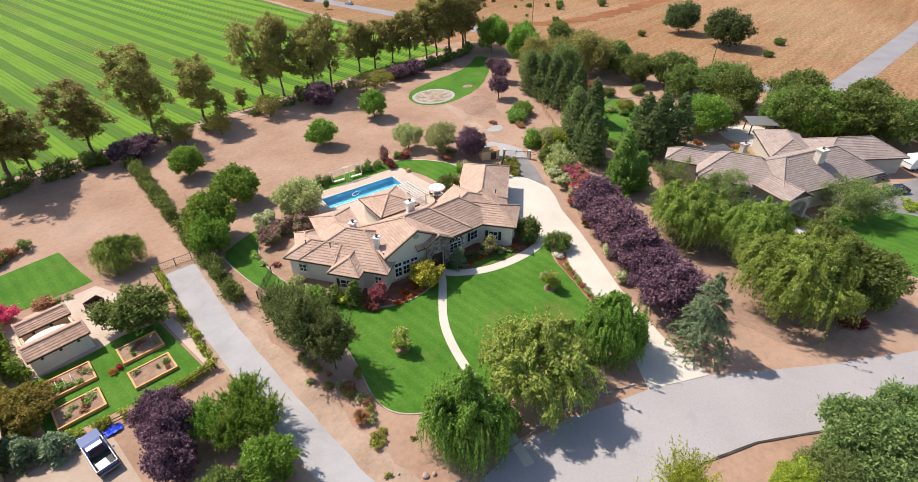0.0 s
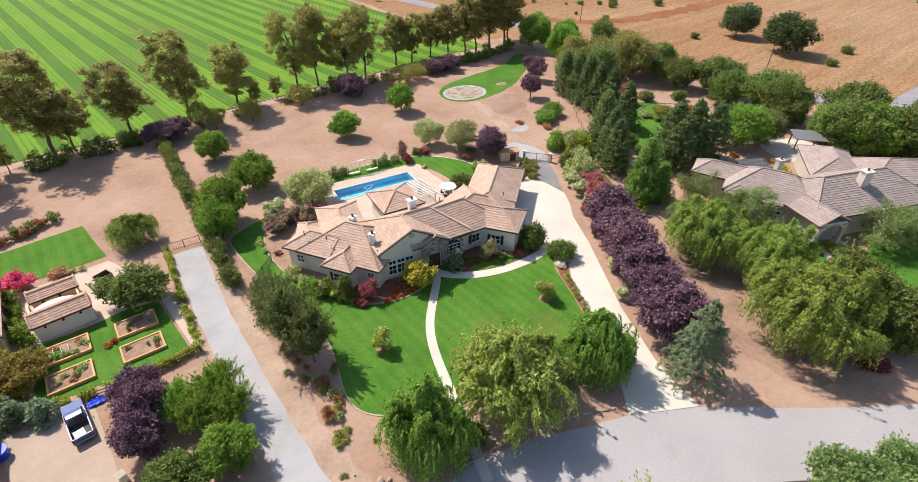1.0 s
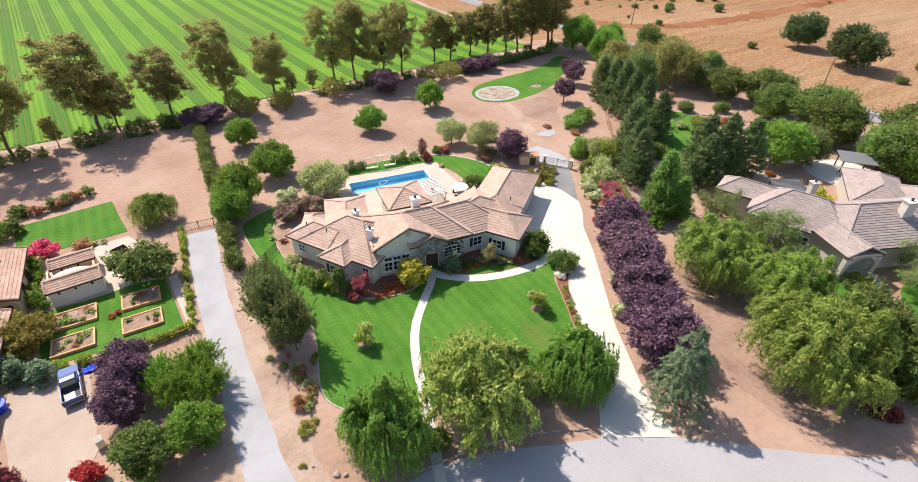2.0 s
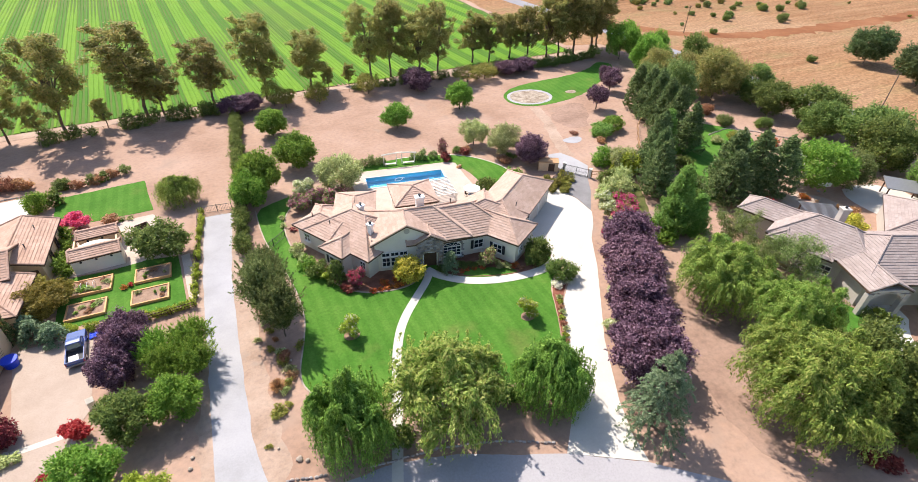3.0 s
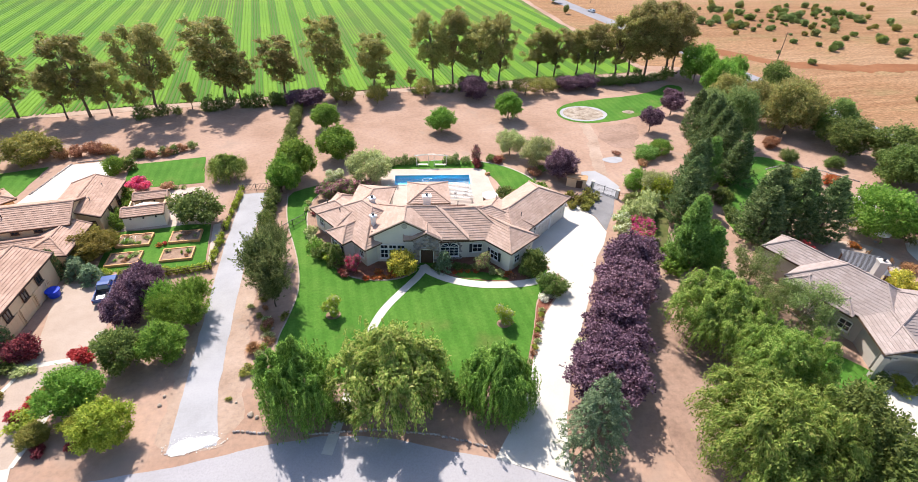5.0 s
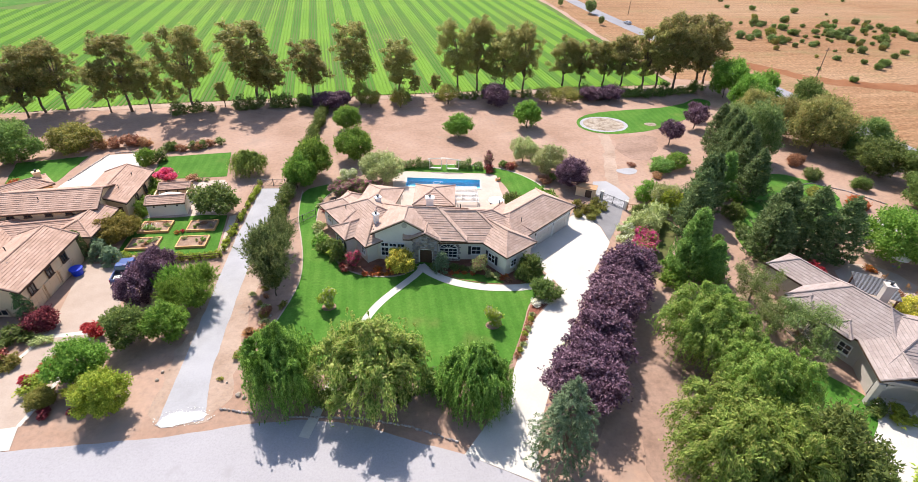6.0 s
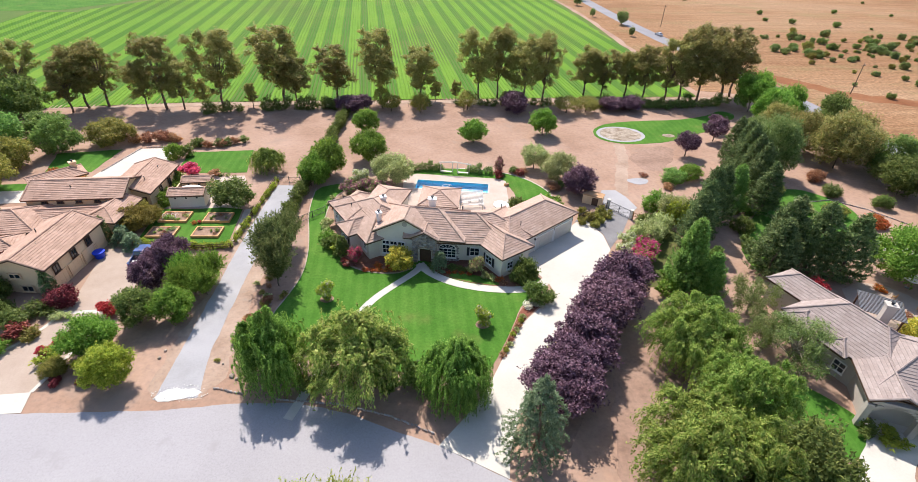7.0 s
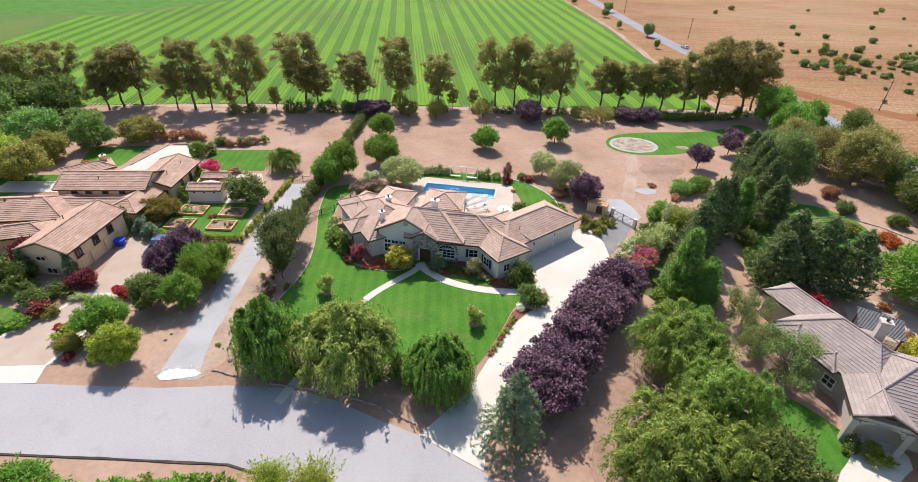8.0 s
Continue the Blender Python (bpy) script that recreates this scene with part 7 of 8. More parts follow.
build_hedge_row("rear_hedge", [(52, 50), (60, 50.5), (70, 49.5), (80, 49), (92, 51), (99, 54)], 2.6, 2.2, "leaf_dark", "dense dark shrubs behind the putting lawn", 1.3, leaf=(0.4, 0.19), gap=0.1)
build_hedge_row("rose_row", [(-0.6, 8.4), (3.4, 8.6), (7, 8.0)], 1.1, 1.5, "leaf_olive_dark", "row of flowering rose bushes behind the pool", 0.8, leaf=(0.22, 0.12), gap=0.1)
build_hedge_row("rose_row", [(11.6, 7.4), (17.2, 6.2)], 1.1, 1.6, "leaf_olive_dark", "row of reddish rose bushes behind the pool", 0.8, leaf=(0.22, 0.12), gap=0.1)

# ---- shrubs, one by one ----
def shrub(mat, x, y, R, H, name="shrub", label="rounded green garden shrub", group="", var=2):
    if name == "scrub":
        return plant("scrub_" + mat, lambda e: build_shrub(e, mat, 2.4, 2.2, (0.42, 0.22), 16, 0.8), x, y, H, R, 2.4, 2.2, name, label, "shrub", group, var)
    if R < 0.8:
        return plant("mini_" + mat, lambda e: build_shrub(e, mat, 0.8, 0.5, (0.22, 0.12), 6, 0.8), x, y, H, R, 0.8, 0.5, name, label, "shrub", group, 1)
    if R > 1.7:
        return plant("large_" + mat, lambda e: build_shrub(e, mat, 2.4, 2.2, (0.34, 0.16), 22, 0.75), x, y, H, R, 2.4, 2.2, name, label, "shrub", group, var)
    return plant("shrub_" + mat, lambda e: build_shrub(e, mat), x, y, H, R, 1.4, 0.9, name, label, "shrub", group, var)


def blossom(mat, top, x, y, R, H, label, group="", share=0.55):
    return plant("bl_" + mat + top, lambda e: build_blossom(e, mat, 3.0, 1.6, top, share), x, y, H, R, 3.0, 1.6, "flowering_shrub", label, "shrub", group, 2)


def slim(mat, x, y, R, H, label, name="slim_conifer"):
    return plant("slim_" + mat, lambda e: build_conifer(e, mat, 3.4, 1.0, 40, (0.26, 0.10), 0.8, 0.1, 34), x, y, H, R, 3.4, 1.0, name, label, "shrub", "", 2)


# along the front of the house
plant("yellow", lambda e: build_round(e, "leaf_yellow", 4.0, 2.2, leaf=(0.3, 0.17), cover=0.85, n=24), -3.1, -27.5, 3.9, 2.4, 4.0, 2.2, "yellow_tree", "small golden-yellow tree in front of the gable", "tree", "", 1)
slim("leaf_blue", 3.2, -28.0, 1.1, 3.6, "grey-green conical conifer beside the porch")
slim("leaf_dark", -12.6, -23.2, 1.1, 3.8, "dark conical conifer at the bedroom wing")
blossom("leaf_mauve", "leaf_pink", -10.3, -25.4, 1.15, 3.2, "small pink-flowering tree in the mulch bed", share=0.6)
blossom("leaf_olive", "leaf_mauve", 9.2, -29.2, 1.3, 2.8, "small mauve-leaved tree below the window", share=0.4)
for x, y, R, H, mt in ((-14.6, -20.8, 1.4, 1.9, "leaf_dark"), (-13.4, -22.0, 1.2, 1.5, "leaf_lime"), (-15.6, -18.2, 1.3, 1.7, "leaf_round"), (-16.3, -14.8, 1.2, 1.6, "leaf_olive"), (-16.0, -16.5, 1.0, 1.3, "leaf_olive"), (-11.9, -26.0, 0.9, 1.0, "leaf_plum_red"),
                       (-11.0, -26.2, 0.7, 0.8, "leaf_mauve"), (2.0, -27.6, 0.8, 0.9, "leaf_dark"), (5.2, -28.0, 0.9, 0.7, "leaf_dark"), (6.8, -28.3, 0.8, 0.7, "leaf_dark"),
                       (8.0, -28.6, 0.7, 0.7, "leaf_olive"), (10.3, -30.2, 0.8, 0.9, "leaf_olive"), (11.3, -30.8, 0.7, 0.8, "leaf_olive"), (16.2, -31.3, 1.9, 2.9, "leaf_dark"), (17.2, -30.1, 1.3, 1.6, "leaf_round")):
    shrub(mt, x, y, R, H, label="rounded shrub in the bed along the house wall", group="foundation shrubs")
for x, y, R, H, mt in ((-8.6, -27.6, 0.55, 0.5, "leaf_orange"), (-7.6, -27.8, 0.5, 0.45, "leaf_orange"), (-6.5, -27.9, 0.55, 0.5, "leaf_orange"), (-5.4, -27.9, 0.5, 0.45, "leaf_orange"), (-4.4, -27.9, 0.5, 0.45, "leaf_orange"), (-5.0, -26.6, 0.6, 0.5, "leaf_orange"), (-6.6, -26.5, 0.7, 0.5, "leaf_orange"),
                       (4.6, -29.0, 0.45, 0.4, "leaf_orange"), (5.6, -29.0, 0.45, 0.4, "leaf_orange"), (6.7, -29.2, 0.45, 0.4, "leaf_orange"), (7.8, -29.6, 0.45, 0.4, "leaf_orange"), (12.0, -31.2, 0.6, 0.5, "leaf_orange"), (13.0, -31.9, 0.6, 0.5, "leaf_rust"), (12.9, -31.1, 0.55, 0.5, "leaf_orange"),
                       (-39.8, -12.2, 0.5, 0.5, "leaf_orange"), (-39.0, -12.0, 0.5, 0.5, "leaf_red")):
    shrub(mt, x, y, R, H, "flower_clump", "low clump of orange and red flowers", "flower clumps")
# end of the walk, flower strip, small lawn trees
shrub("leaf_dark", 17.6, -36.2, 1.9, 2.2, label="dense dark green shrub at the end of the walk")
for x, y in ((16.4, -37.2), (17.6, -37.6), (18.6, -36.9), (19.2, -36.0), (15.4, -37.4), (15.9, -38.2)):
    shrub("leaf_sage", x, y, 0.75, 0.55, "sage_clump", "silvery low sage beside the driveway", "sage clumps")
for i in range(9):
    s = i / 8
    shrub(("leaf_olive", "leaf_lime", "leaf_rust")[i % 3], 14.6 - 4.2 * s + rng.normal(0, .15), -39.9 - 7.2 * s, 0.45, 0.6, "rose_bush", "small sparse rose bush in red mulch", "roses in the strip")
for x, y in ((-13.8, -34.2), (8.5, -41.0)):
    plant("lawn_tree", lambda e: build_blossom(e, "leaf_lime", 3.0, 1.6, "leaf_white", 0.25), x, y, 2.9, 1.35, 3.0, 1.6, "small_tree", "small young tree with pale blossom on the lawn", "tree", "young lawn trees", 2)
# behind the house: oleanders, roses, box balls
for x, y, R, H, top in ((-12.9, -1.8, 1.9, 2.6, "leaf_lilac"), (-7.0, -2.6, 2.2, 2.9, "leaf_lilac"), (-9.4, -0.6, 1.9, 2.6, "leaf_lilac"), (-11.3, 2.4, 1.8, 3.0, "leaf_white")):
    blossom("leaf_olive_dark" if top == "leaf_lilac" else "leaf_olive", top, x, y, R, H, "lilac-flowering oleander behind the house" if top == "leaf_lilac" else "white-flowering oleander behind the house", "oleanders", 1.0)
for x, y, R, H, mt in ((18.2, 7.2, 1.3, 3.0, "leaf_mauve"), (17.9, 4.4, 1.2, 1.5, "leaf_plum_red"), (19.6, -10.6, 1.9, 2.3, "leaf_dark"), (26.5, -8.0, 1.7, 2.0, "leaf_round"), (21.5, 6.8, 1.0, 1.2, "leaf_dark"), (22.6, 5.6, 1.1, 1.2, "leaf_plum_red"), (23.6, 6.6, 1.0, 1.0, "leaf_rust"), (28.6, -1.4, 1.3, 1.2, "leaf_rust"), (30.6, -0.4, 1.2, 1.1, "leaf_dark"),
                       (-16.9, -6.0, 0.6, 0.6, "leaf_olive"), (-16.6, -3.6, 0.6, 0.6, "leaf_olive"), (-15.8, -7.8, 0.6, 0.5, "leaf_plum_red"), (-12.4, 0.6, 1.2, 1.2, "leaf_dark")):
    shrub(mt, x, y, R, H, label="garden shrub at the edge of the rear lawn")
for x, y, R, H in ((30.8, -14.9, 0.9, 1.4), (32.4, -13.9, 0.9, 1.5), (34.0, -14.6, 1.1, 1.5), (33.0, -16.0, 1.0, 1.2), (35.0, -12.2, 1.2, 1.8), (36.2, -12.9, 1.1, 1.4), (31.8, -12.6, 1.1, 1.9)):
    shrub("leaf_amber", x, y, R, H, "clipped_shrub", "clipped olive-green shrub beside the gravel drive", "clipped shrubs by the gate")
# right edge of the drive
for x, y, R, H in ((35.2, -26.2, 1.8, 2.6), (33.8, -29.0, 1.2, 1.8), (36.6, -23.0, 1.7, 2.6), (21.2, -43.4, 1.1, 2.0), (16.8, -47.8, 1.0, 1.8)):
    blossom("leaf_olive", "leaf_white", x, y, R, H, "white-flowering shrub beside the driveway", "white shrubs", 0.8)
for x, y, R, H in ((37.8, -26.2, 2.3, 3.2), (39.0, -24.2, 1.8, 2.6), (36.0, -28.8, 2.2, 3.0), (34.2, -31.2, 1.7, 2.6), (31.0, -31.0, 1.4, 2.2), (26.8, -36.3, 1.2, 2.0)):
    blossom("leaf_round", "leaf_pink", x, y, R, H, "bright pink flowering shrub beside the driveway", "pink shrubs", 1.4)
for x, y, R, H, mt in ((40.4, -21.4, 2.6, 3.4, "leaf_olive"), (43.4, -19.0, 2.2, 3.2, "leaf_olive"), (41.6, -17.8, 1.8, 2.4, "leaf_dark"), (38.2, -20.6, 1.6, 2.2, "leaf_olive"), (33.2, -33.4, 1.5, 1.8, "leaf_dark"), (23.4, -45.6, 1.5, 1.4, "leaf_dark"), (18.4, -50.0, 1.3, 1.3, "leaf_olive"), (21.6, -47.0, 1.2, 1.2, "leaf_white"), (27.6, -37.6, 1.2, 1.6, "leaf_dark")):
    shrub(mt, x, y, R, H, label="loose shrub between the drive and the trees")
# bushes in the dry yard
for x, y, R, H, mt in ((46.8, -10.0, 2.3, 2.6, "leaf_round"), (48.4, -15.0, 2.6, 3.4, "leaf_lime"), (56.0, 1.4, 2.5, 2.2, "leaf_poplar"), (60.6, 3.0, 2.6, 2.2, "leaf_round"), (53.6, -1.6, 1.3, 0.9, "leaf_rust"), (50.6, 4.4, 0.9, 0.5, "leaf_rust")):
    shrub(mt, x, y, R, H, "yard_bush", "low green bush on the dry yard", "yard bushes")
for x, y, R, H in ((15.5, 47.5, 4.0, 5.0), (2.0, 45.5, 3.2, 5.2), (-6.0, 46.5, 2.8, 4.6), (44, 45.0, 4.6, 4.4), (50, 46.0, 4.2, 4.0), (-8.5, 48.5, 2.6, 6.0)):
    plant("acacia", lambda e: build_round(e, "leaf_amber", leaf=(0.34, 0.11), cover=0.34, n=24), x, y, H, R, 5.5, 3.4, "acacia", "small airy olive-green tree below the eucalyptus", "tree", "small trees by the field", 2)
for x, y, H, R in ((-56.8, 49, 8, 2.0), (-44.5, 50, 6.5, 2.0), (12.8, 56, 5.5, 1.6), (27.5, 53, 3.5, 1.4), (6.8, 54.5, 6, 1.8)):
    plant("euc", None, x, y, H, R, 19.0, 4.2, "eucalyptus_tree", "slender young eucalyptus in the row by the field", "tree", "row of eucalyptus", 4)
# lane side of the front lawn: grey-green eucalyptus shrubs
for x, y, H, R in ((-22.4, -27.2, 9.5, 3.5), (-21.4, -30.8, 8.4, 3.0), (-22.0, -23.4, 7.8, 3.0), (-21.6, -19.6, 6.2, 2.5)):
    plant("lane_tree", lambda e: build_spray(e, "leaf_lane", 9, 3.3, 120, (0.34, 0.12), per=105), x, y, H, R, 9, 3.3, "lane_tree", "tall loose grey-green tree beside the lawn", "tree", "trees beside the lane", 2)
for x, y, R, H, mt in ((-23.8, -38.7, 1.0, 1.0, "leaf_plum_red"),):
    plant("spike", lambda e: build_spike(e, "leaf_rust", 1.2, 1.0, 320), x, y, 1.2, 1.2, 1.2, 1.0, "grass_tuft", "reddish tuft of stiff grass on bare soil", "plant", "", 1)
for x, y, R, H in ((-24.4, -42.0, 0.9, 0.8), (-26.0, -45.6, 0.4, 0.35), (-21.6, -44.6, 0.35, 0.3), (-22.4, -34.4, 0.8, 0.7), (-20.4, -33.4, 0.7, 0.8), (-23.0, -41.4, 0.5, 0.4)):
    shrub("leaf_amber", x, y, R, H, "dry_shrub", "small yellowish shrub on bare soil", "dry shrubs")
for i in range(16):
    shrub(("leaf_olive", "leaf_rust", "leaf_amber")[i % 3], -23.2 + rng.normal(0, 0.9), -24 - i * 1.05, rng.uniform(0.4, 0.9), rng.uniform(0.4, 1.0), "dry_shrub", "small dry shrub along the lane verge", "verge shrubs")

# ---- garden beside the lane ----
for x, y, H, R, mt in ((-38.5, -38.0, 4.9, 3.0, "leaf_dark"), (-33.8, -37.8, 4.7, 2.9, "leaf_round"), (-41.8, -43.2, 5.0, 3.1, "leaf_round"), (-37.2, -48.6, 4.9, 2.8, "leaf_lime"), (-40.2, -46.4, 2.6, 1.9, "leaf_lime"), (-44.6, -46.6, 2.0, 1.6, "leaf_amber")):
    plant("orch_" + mt, lambda e, mt=mt: build_round(e, mt, leaf=(0.32, 0.16), cover=0.95, n=34), x, y, H, R, 5.5, 3.4, "orchard_tree", "rounded green tree on bare reddish soil", "tree", "trees beside the drive", 2)
for x, y, H, R in ((-31.6, -29.2, 5.2, 2.6), (-35.4, -28.8, 4.6, 2.4), (-31.4, -32.4, 4.8, 2.5), (-34.6, -31.6, 4.6, 2.4)):
    plant("spiky", lambda e: build_spray(e, "leaf_round", 5.5, 3.4, 90, (0.42, 0.115), per=80), x, y, H, R, 5.5, 3.4, "oleander_bush", "large bushy green oleander with long leaves", "shrub", "oleander bushes", 2)
for x, y, R, H in ((-43.4, -35.8, 1.5, 1.9), (-46.5, -42.0, 1.1, 1.3), (-47.6, -43.4, 1.1, 1.2), (-45.4, -40.4, 1.0, 1.2)):
    blossom("leaf_red", "leaf_red", x, y, R, H, "bright red flowering shrub beside the paver drive", "red shrubs", 0.8)
for x, y, R, H, mt in ((-50.6, -33.4, 1.9, 1.9, "leaf_plum_red"), (-52.6, -35.0, 1.7, 1.5, "leaf_dark"), (-49.4, -36.2, 1.2, 0.8, "leaf_olive"), (-55.0, -37.2, 2.0, 1.6, "leaf_dark"), (-53.0, -39.4, 1.6, 1.8, "leaf_plum_red"), (-51.6, -39.8, 1.4, 1.3, "leaf_amber"), (-54.0, -42.4, 1.4, 1.5, "leaf_round"), (-56.6, -43.4, 1.2, 1.1, "leaf_dark"),
                       (-46.6, -44.4, 1.5, 1.4, "leaf_lime"), (-43.8, -48.2, 0.8, 0.9, "leaf_plum_red"), (-40.4, -48.6, 0.8, 0.9, "leaf_plum_red"), (-42.0, -40.6, 1.0, 0.9, "leaf_plum_red"), (-58.6, -35.0, 2.0, 2.2, "leaf_dark"), (-60.6, -32.6, 2.2, 3.0, "leaf_dark"), (-63.4, -33.6, 2.6, 4.0, "leaf_dark"), (-62, -28, 2.2, 3.4, "leaf_plum_red")):
    shrub(mt, x, y, R, H, label="rounded shrub in front of the tan house", group="front shrubs")
for x, y, R, H in ((-52.0, -17.4, 0.8, 5.0), (-53.4, -31.2, 0.9, 4.6), (-60.4, -31.0, 0.9, 4.8), (-72.8, -15.5, 0.8, 5.0), (-69.4, -13.6, 0.8, 4.6)):
    slim("leaf_conifer", x, y, R, H, "narrow dark cypress against the tan wall", "italian_cypress")
for x, y, H, R in ((-49.6, -13.0, 3.8, 3.4), (-50.4, -10.2, 3.4, 2.8), (-47.6, -11.0, 3.0, 2.2)):
    plant("amber", lambda e: build_round(e, "leaf_gold", leaf=(0.32, 0.16), cover=0.85, low=0.05, n=26), x, y, H, R, 5.5, 3.4, "golden_shrub", "broad golden-green shrub beside the kitchen garden", "shrub", "", 2)
for x, y, R, H in ((-49.4, -18.0, 1.2, 3.0), (-47.2, -19.4, 1.3, 2.8), (-50.2, -16.2, 1.2, 2.6)):
    slim("leaf_blue", x, y, R, H, "blue-grey conical conifer beside the court")
blossom("leaf_pink", "leaf_pink", -46.6, 7.0, 2.0, 2.6, "round bright pink flowering shrub by the lawn", share=0.9)
shrub("leaf_rust", -42.2, 7.4, 1.3, 1.1, label="low russet shrub at the edge of the lawn")
for i, (x, y) in enumerate(((-51.4, 22.4), (-49.8, 22.6), (-47.8, 22.0), (-46.0, 23.0), (-44.0, 23.1), (-42.4, 24.2), (-40.4, 24.6), (-50.6, 23.4), (-45.0, 22.4))):
    shrub(("leaf_olive_dark", "leaf_dark", "leaf_rust")[i % 3], x, y, 1.1, 1.5, "low_bush", "low dusty brown-green bush on bare soil", "row of low bushes")
for x, y in ((-65.3, 24.9), (-62.6, 25.4), (-60.3, 26.6), (-58.6, 26.0), (-56.4, 25.4)):
    shrub("leaf_rust", x, y, 1.35, 2.0, "red_bush", "rounded rust-brown bush behind the terrace", "row of red bushes")
for x, y, R, H, mt in ((-53.0, 15.6, 1.8, 2.6, "leaf_round"), (-50.8, 17.0, 1.4, 2.2, "leaf_dark"), (-68.6, 6.8, 1.1, 1.0, "leaf_lime"), (-74.5, 8.2, 1.5, 1.3, "leaf_orange"), (-36.4, -1.6, 1.1, 0.9, "leaf_dark"), (-39.4, 6.9, 0.6, 0.5, "leaf_olive"), (-40.6, 7.0, 0.6, 0.5, "leaf_dark")):
    shrub(mt, x, y, R, H, label="garden shrub beside the tan house")
for k, (x0, x1, y0, y1) in enumerate(BEDS):
    for i in range(4 if k < 2 else 11):
        shrub(("leaf_round", "leaf_olive", "leaf_rust")[i % 3], rng.uniform(x0 + .5, x1 - .5), rng.uniform(y0 + .5, y1 - .5), rng.uniform(0.2, 0.6), rng.uniform(0.25, 0.6), "vegetable_plant", "small vegetable plant in a raised bed", "vegetable plants").location.z = 0.3
# trees past the tan house
for x, y, H, R, mt in ((-93, 22, 7, 6.0, "leaf_blue_green"), (-79, 20.5, 7, 4.8, "leaf_blue_green"), (-84, 12.5, 5.5, 4.2, "leaf_amber"), (-70, 25.0, 5.0, 5.4, "leaf_amber"), (-82, 1.5, 7, 5.0, "leaf_amber"), (-100, 42, 9, 7, "leaf_dark"), (-112, 40, 9, 7, "leaf_dark"), (-110, 30, 8, 7, "leaf_blue_green"), (-130, 62, 11, 9, "leaf_dark"), (-122, 54, 11, 8, "leaf_dark"), (-104, 18, 8, 7, "leaf_blue_green"), (-92, 6, 7, 6, "leaf_lime"), (-98, -6, 8, 6, "leaf_amber"), (-90, -14, 7, 5.5, "leaf_dark"), (-88, 30, 5, 5, "leaf_dark"), (-118, 14, 8, 8, "leaf_dark"), (-76, -27, 7, 5, "leaf_dark"), (-72, -34, 6, 5, "leaf_dark"), (-84, -24, 8, 6, "leaf_dark"), (-64.5, -35.0, 5.5, 3.6, "leaf_dark")):
    plant("west_" + mt, lambda e, mt=mt: build_round(e, mt, 7, 5.2, leaf=(0.5, 0.24), cover=0.7, low=0.05, n=32), x, y, H, R, 7, 5.2, "garden_tree", "leafy tree in the garden past the tan house", "tree", "garden trees", 2)

# ---- around the grey-roofed house ----
for x, y, H, R, mt in ((47.4, -51.0, 7.8, 4.2, "leaf_olive_dark"), (46.4, -47.2, 6.6, 2.8, "leaf_olive_dark"), (48.0, -41.0, 7.4, 3.2, "leaf_olive_dark"), (58.6, -66.8, 7.5, 4.6, "leaf_olive_dark"), (63.5, -70.0, 7, 4.6, "leaf_olive_dark")):
    plant("feather", lambda e, mt=mt: build_euc_low(e, mt), x, y, H, R, 8.0, 4.0, "feathery_tree", "airy grey-green tree with pale limbs by the grey roof", "tree", "feathery trees", 2)
for x, y, H, R, mt in ((78.2, -34.8, 9.0, 5.8, "leaf_round"), (84, -38, 7, 3.6, "leaf_olive_dark"), (95, -47, 9, 5, "leaf_poplar"), (95, -55, 10, 6, "leaf_round")):
    plant("sunny_" + mt, lambda e, mt=mt: build_round(e, mt, 9, 5.5, leaf=(0.46, 0.22), cover=0.75, low=0.1, n=34), x, y, H, R, 9, 5.5, "leafy_tree", "bright green broad-leaved tree behind the grey roof", "tree", "leafy trees", 2)
for x, y, H, R in ((100, 46, 11, 5.5), (104, 36, 10, 5.0), (96, 30, 11, 5.0)):
    plant("corner", lambda e: build_round(e, "leaf_round", 9, 5.5, leaf=(0.46, 0.22), cover=0.8, low=0.06, n=34), x, y, H, R, 9, 5.5, "leafy_tree", "bright green tree at the corner of the dry yard", "tree", "leafy trees", 2)
for x, y, R, H, mt in ((69.6, -47.4, 2.2, 2.2, "leaf_yellow"), (60.8, -37.6, 1.6, 2.6, "leaf_red"), (52.4, -62.6, 1.6, 1.2, "leaf_lime"), (50.4, -61.4, 1.2, 1.2, "leaf_dark"), (46.4, -72.0, 1.8, 0.8, "leaf_lime"), (48.4, -70.2, 1.6, 0.7, "leaf_lime"), (52.6, -84.0, 1.5, 1.2, "leaf_lime"), (73, -37, 0.9, 0.8, "leaf_orange"), (76, -44, 1.3, 1.2, "leaf_rust"), (71.5, -43.4, 0.9, 0.8, "leaf_rust"), (72, -76, 1.6, 1.2, "leaf_lime"), (82, -14, 2, 1.6, "leaf_amber"), (88, -18, 2, 1.4, "leaf_orange"), (78, -12, 1.6, 1.2, "leaf_olive"),
                       (30, -74.5, 1.6, 1.0, "leaf_plum_red"), (36, -74, 1.4, 1.0, "leaf_rust")):
    shrub(mt, x, y, R, H, label="garden shrub near the grey-roofed house")
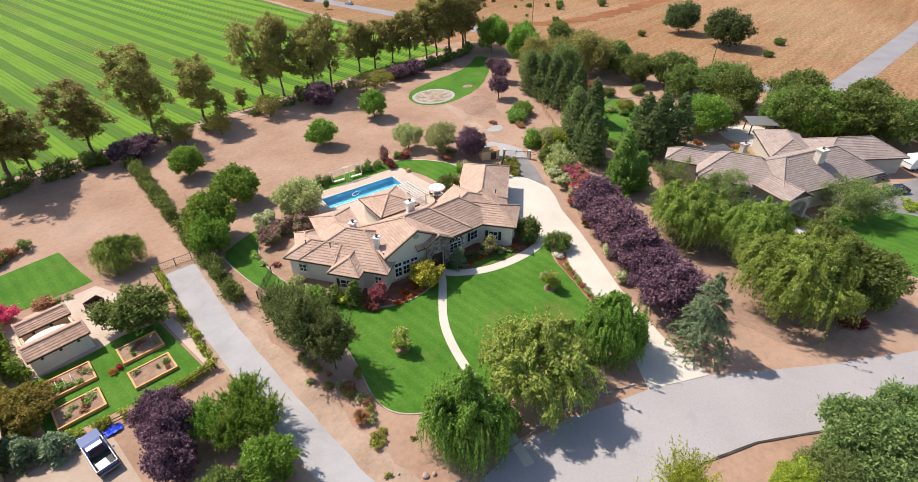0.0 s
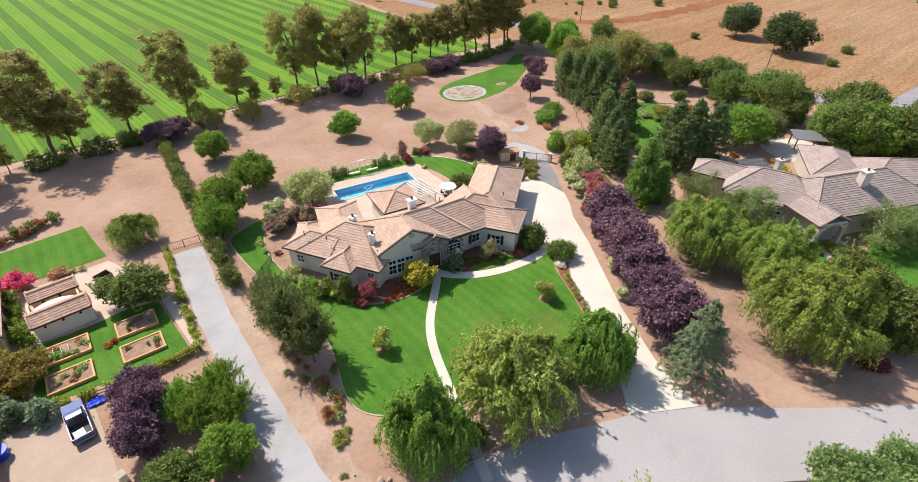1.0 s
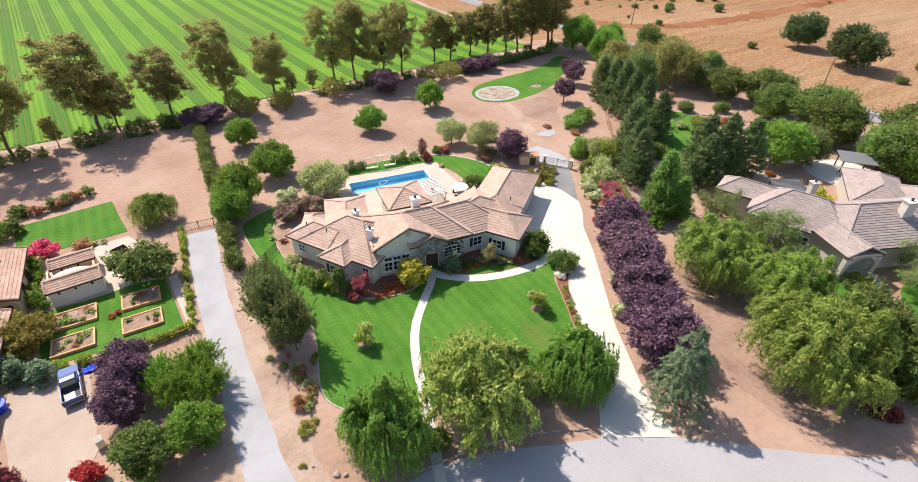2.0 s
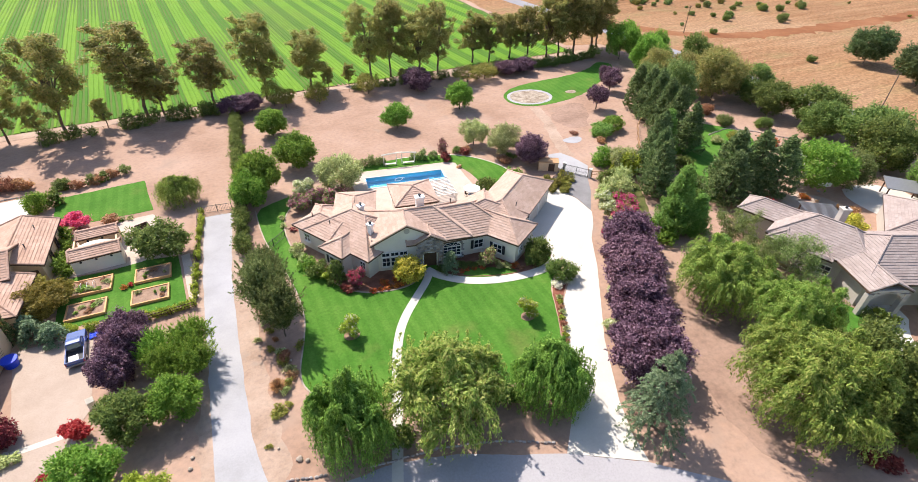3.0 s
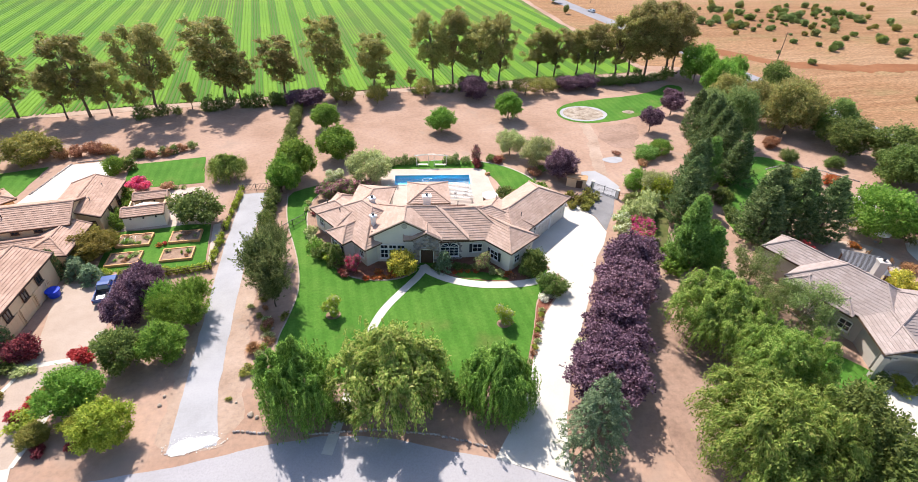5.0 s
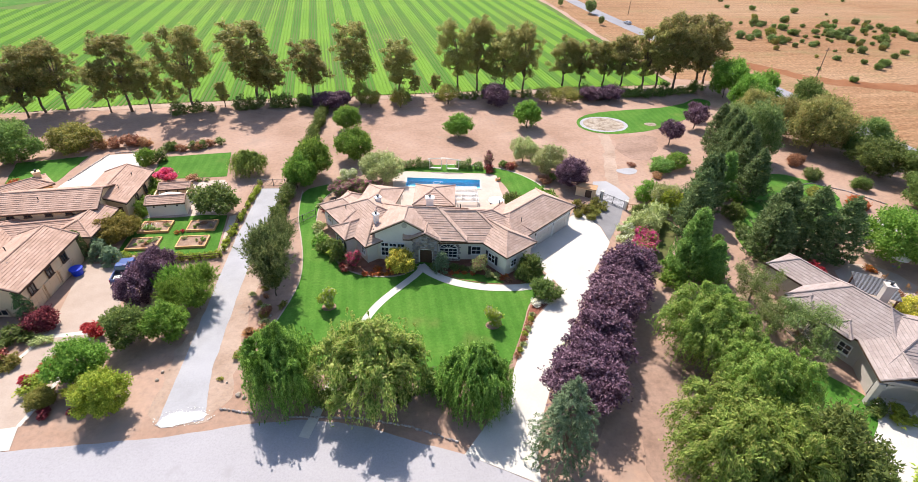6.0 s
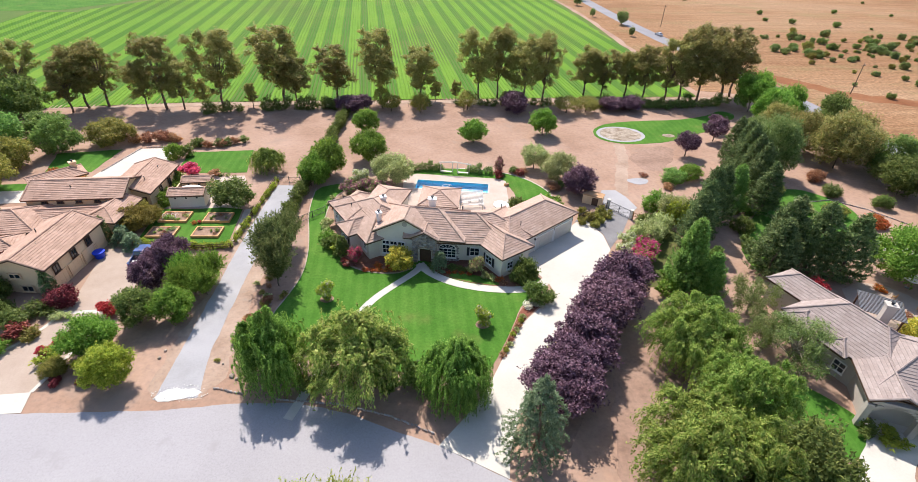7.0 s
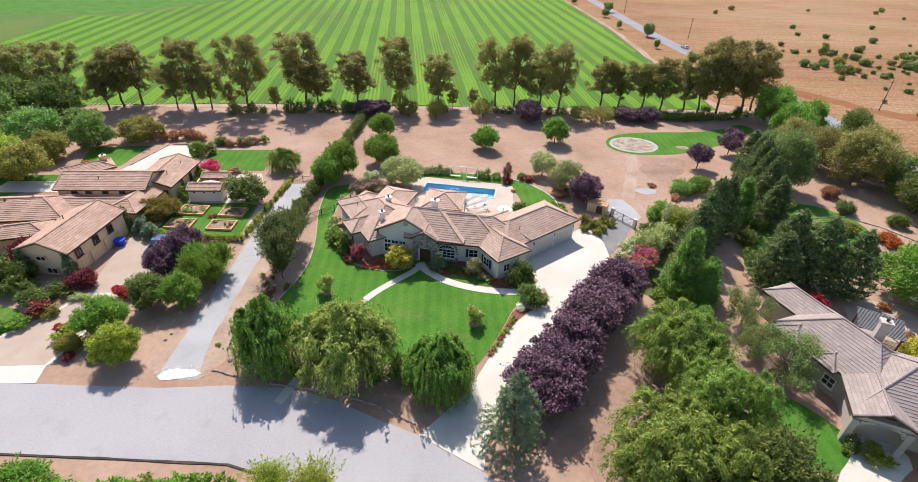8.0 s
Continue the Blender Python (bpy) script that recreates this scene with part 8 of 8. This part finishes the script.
# foreground across the road
for x, y, H, R, mt in ((5.4, -79.2, 8.5, 4.6, "leaf_fore"), (11.2, -82.4, 8.5, 4.0, "leaf_fore"), (0.6, -77.6, 6, 3.0, "leaf_fore"), (-1.4, -75.4, 4.6, 2.3, "leaf_lime"), (15, -89, 9, 5, "leaf_fore")):
    plant("fore_" + mt, lambda e, mt=mt: build_round(e, mt, leaf=(0.24, 0.12), cover=0.95, low=0.04, n=52), x, y, H, R, 5.5, 3.4, "roadside_tree", "bushy green tree across the road", "tree", "roadside trees", 2)
for x, y, H, R in ((-8.6, -67.6, 5.6, 3.4), (-13.0, -66.4, 4.8, 2.8)):
    plant("sparse", lambda e: build_spray(e, "leaf_lime", 5.5, 3.4, 60, (0.26, 0.10), per=60), x, y, H, R, 5.5, 3.4, "sparse_tree", "sparse pale green tree at the roadside", "tree", "sparse roadside trees", 2)
for x, y, R, H in ((-36.6, -66.4, 2.4, 2.8), (-39.6, -67.0, 2.2, 2.6), (-33.0, -68.0, 2.0, 2.2), (-28.4, -66.8, 1.6, 1.9), (-25.8, -66.6, 1.5, 1.9), (-23.0, -66.9, 1.6, 2.0), (-20.4, -66.5, 1.6, 2.2), (-17.6, -67.0, 1.6, 2.2)):
    shrub("leaf_round", x, y, R, H, "roadside_bush", "dense green bush at the roadside", "roadside bushes")

for x, y, R, H, mt in ((-1.6, -50.6, 1.6, 2.4, "leaf_dark"), (-0.2, -51.8, 1.4, 1.8, "leaf_dark"), (-4.6, -51.0, 1.5, 2.0, "leaf_dark"), (-13.8, -50.6, 1.5, 1.8, "leaf_dark"), (5.4, -50.8, 1.2, 1.3, "leaf_round")):
    shrub(mt, x, y, R, H, label="dark shrub in the shade of the willows", group="shrubs under the willows")
for x, y, R, H, mt in ((58, -24, 1.6, 1.6, "leaf_dark"), (62, -12, 1.5, 1.4, "leaf_amber"), (60, -19, 1.8, 2.2, "leaf_dark"), (64.5, -13, 1.6, 1.8, "leaf_round"), (78, -16, 1.4, 1.3, "leaf_dark"), (88, -6, 1.8, 2.0, "leaf_olive_dark"), (95, -11, 1.8, 2.0, "leaf_dark"), (47, -31, 1.6, 2.0, "leaf_dark"), (49.5, -28.5, 1.6, 1.8, "leaf_olive"), (74, 3, 1.8, 2.0, "leaf_dark"), (77, 7, 2.0, 2.4, "leaf_olive_dark"), (89, 1, 1.8, 1.8, "leaf_rust"), (72, -9, 1.6, 1.8, "leaf_round"), (76, -4, 1.6, 1.6, "leaf_amber"), (40, -33, 1.6, 2.2, "leaf_round"), (38, -36, 1.7, 2.4, "leaf_round")):
    shrub(mt, x, y, R, H, label="shrub in the shade between tall trees", group="understorey shrubs")

# ---- scrub in the meadow, young trees by the country road ----
for i in range(190):
    x, y = (rng.normal(205, 30), rng.normal(118, 26)) if i < 150 else (rng.uniform(126, 330), rng.uniform(-120, 300))
    if x < 140 or i >= 150 and abs(y + 56) < 10:
        continue
    R = rng.uniform(0.5, 1.3) ** 2 + 0.4
    shrub(("leaf_olive_dark", "leaf_dark", "leaf_olive_dark", "leaf_dark", "leaf_amber")[int(rng.integers(0, 5))], x, y, R, R * 1.15, "scrub", "low dark scrub bush in dry grass", "meadow scrub", 2)
for x, y, H, R in ((108.6, 176, 6.5, 3.4), (99.5, 196, 4, 1.6), (101.5, 232, 4.5, 2.6), (108.5, 252, 6, 3.6), (94, 284, 4, 2.2), (97, 300, 4, 2.4), (103, 148, 4, 1.6)):
    plant("oakling", lambda e: build_round(e, "leaf_olive_dark", leaf=(0.42, 0.2), cover=0.75, n=20), x, y, H, R, 5.5, 3.4, "young_tree", "young grey-green tree beside the country road", "tree", "young roadside trees", 2)

# ---- crop rows of the field: bands of lush rows and bands of thinner ones ----
row_gap = 1.18
for i in range(int(296 / row_gap)):
    x0 = 124.0 - i * row_gap
    lush = (i % 7) in (0, 1, 2, 3) if (i // 42) % 2 == 0 else (i % 6) in (0, 1, 2)
    y0 = 59.5 + (min(x0, 90.4) - 91) * 0.035 + (0 if x0 > -60 else (x0 + 60) * 0.1)
    if x0 > 90.4:
        y0 = 60 + (x0 - 90.4) / 0.0675
    y1 = 520.0
    if x0 < -30:
        y1 = min(520, 190 + (x0 + 150) * 1.6) if x0 > -150 else 185
    n = 40
    w = 0.60 if lush else 0.36
    verts, faces = [], []
    for j in range(n + 1):
        s = (j / n) ** 1.6
        y = y0 + (y1 - y0) * s
        xc = x0 - 0.0675 * (y - 60) + noise.noise(Vector((x0 * 0.7, y * 0.05, 2))) * 0.08
        thin = 0.55 + 0.45 * min(1, max(0, 1.4 + 2.6 * noise.noise(Vector((x0 * 0.035, y * 0.012, 11)))))
        ww = w * thin * (1 + 0.35 * noise.noise(Vector((x0, y * 0.11, 7))))
        hh = (0.20 if lush else 0.15) * (1 + 0.4 * noise.noise(Vector((x0, y * 0.23, 4))))
        verts += [(xc - ww, y, 0.02), (xc - ww * 0.6, y, hh), (xc + ww * 0.6, y, hh), (xc + ww, y, 0.02)]
    for j in range(n):
        a = j * 4
        faces += [(a + k, a + k + 1, a + 5 + k, a + 4 + k) for k in range(3)]
    obj("crop_row", verts, faces, M["crop_row" if lush else "crop_row_dark"], field)
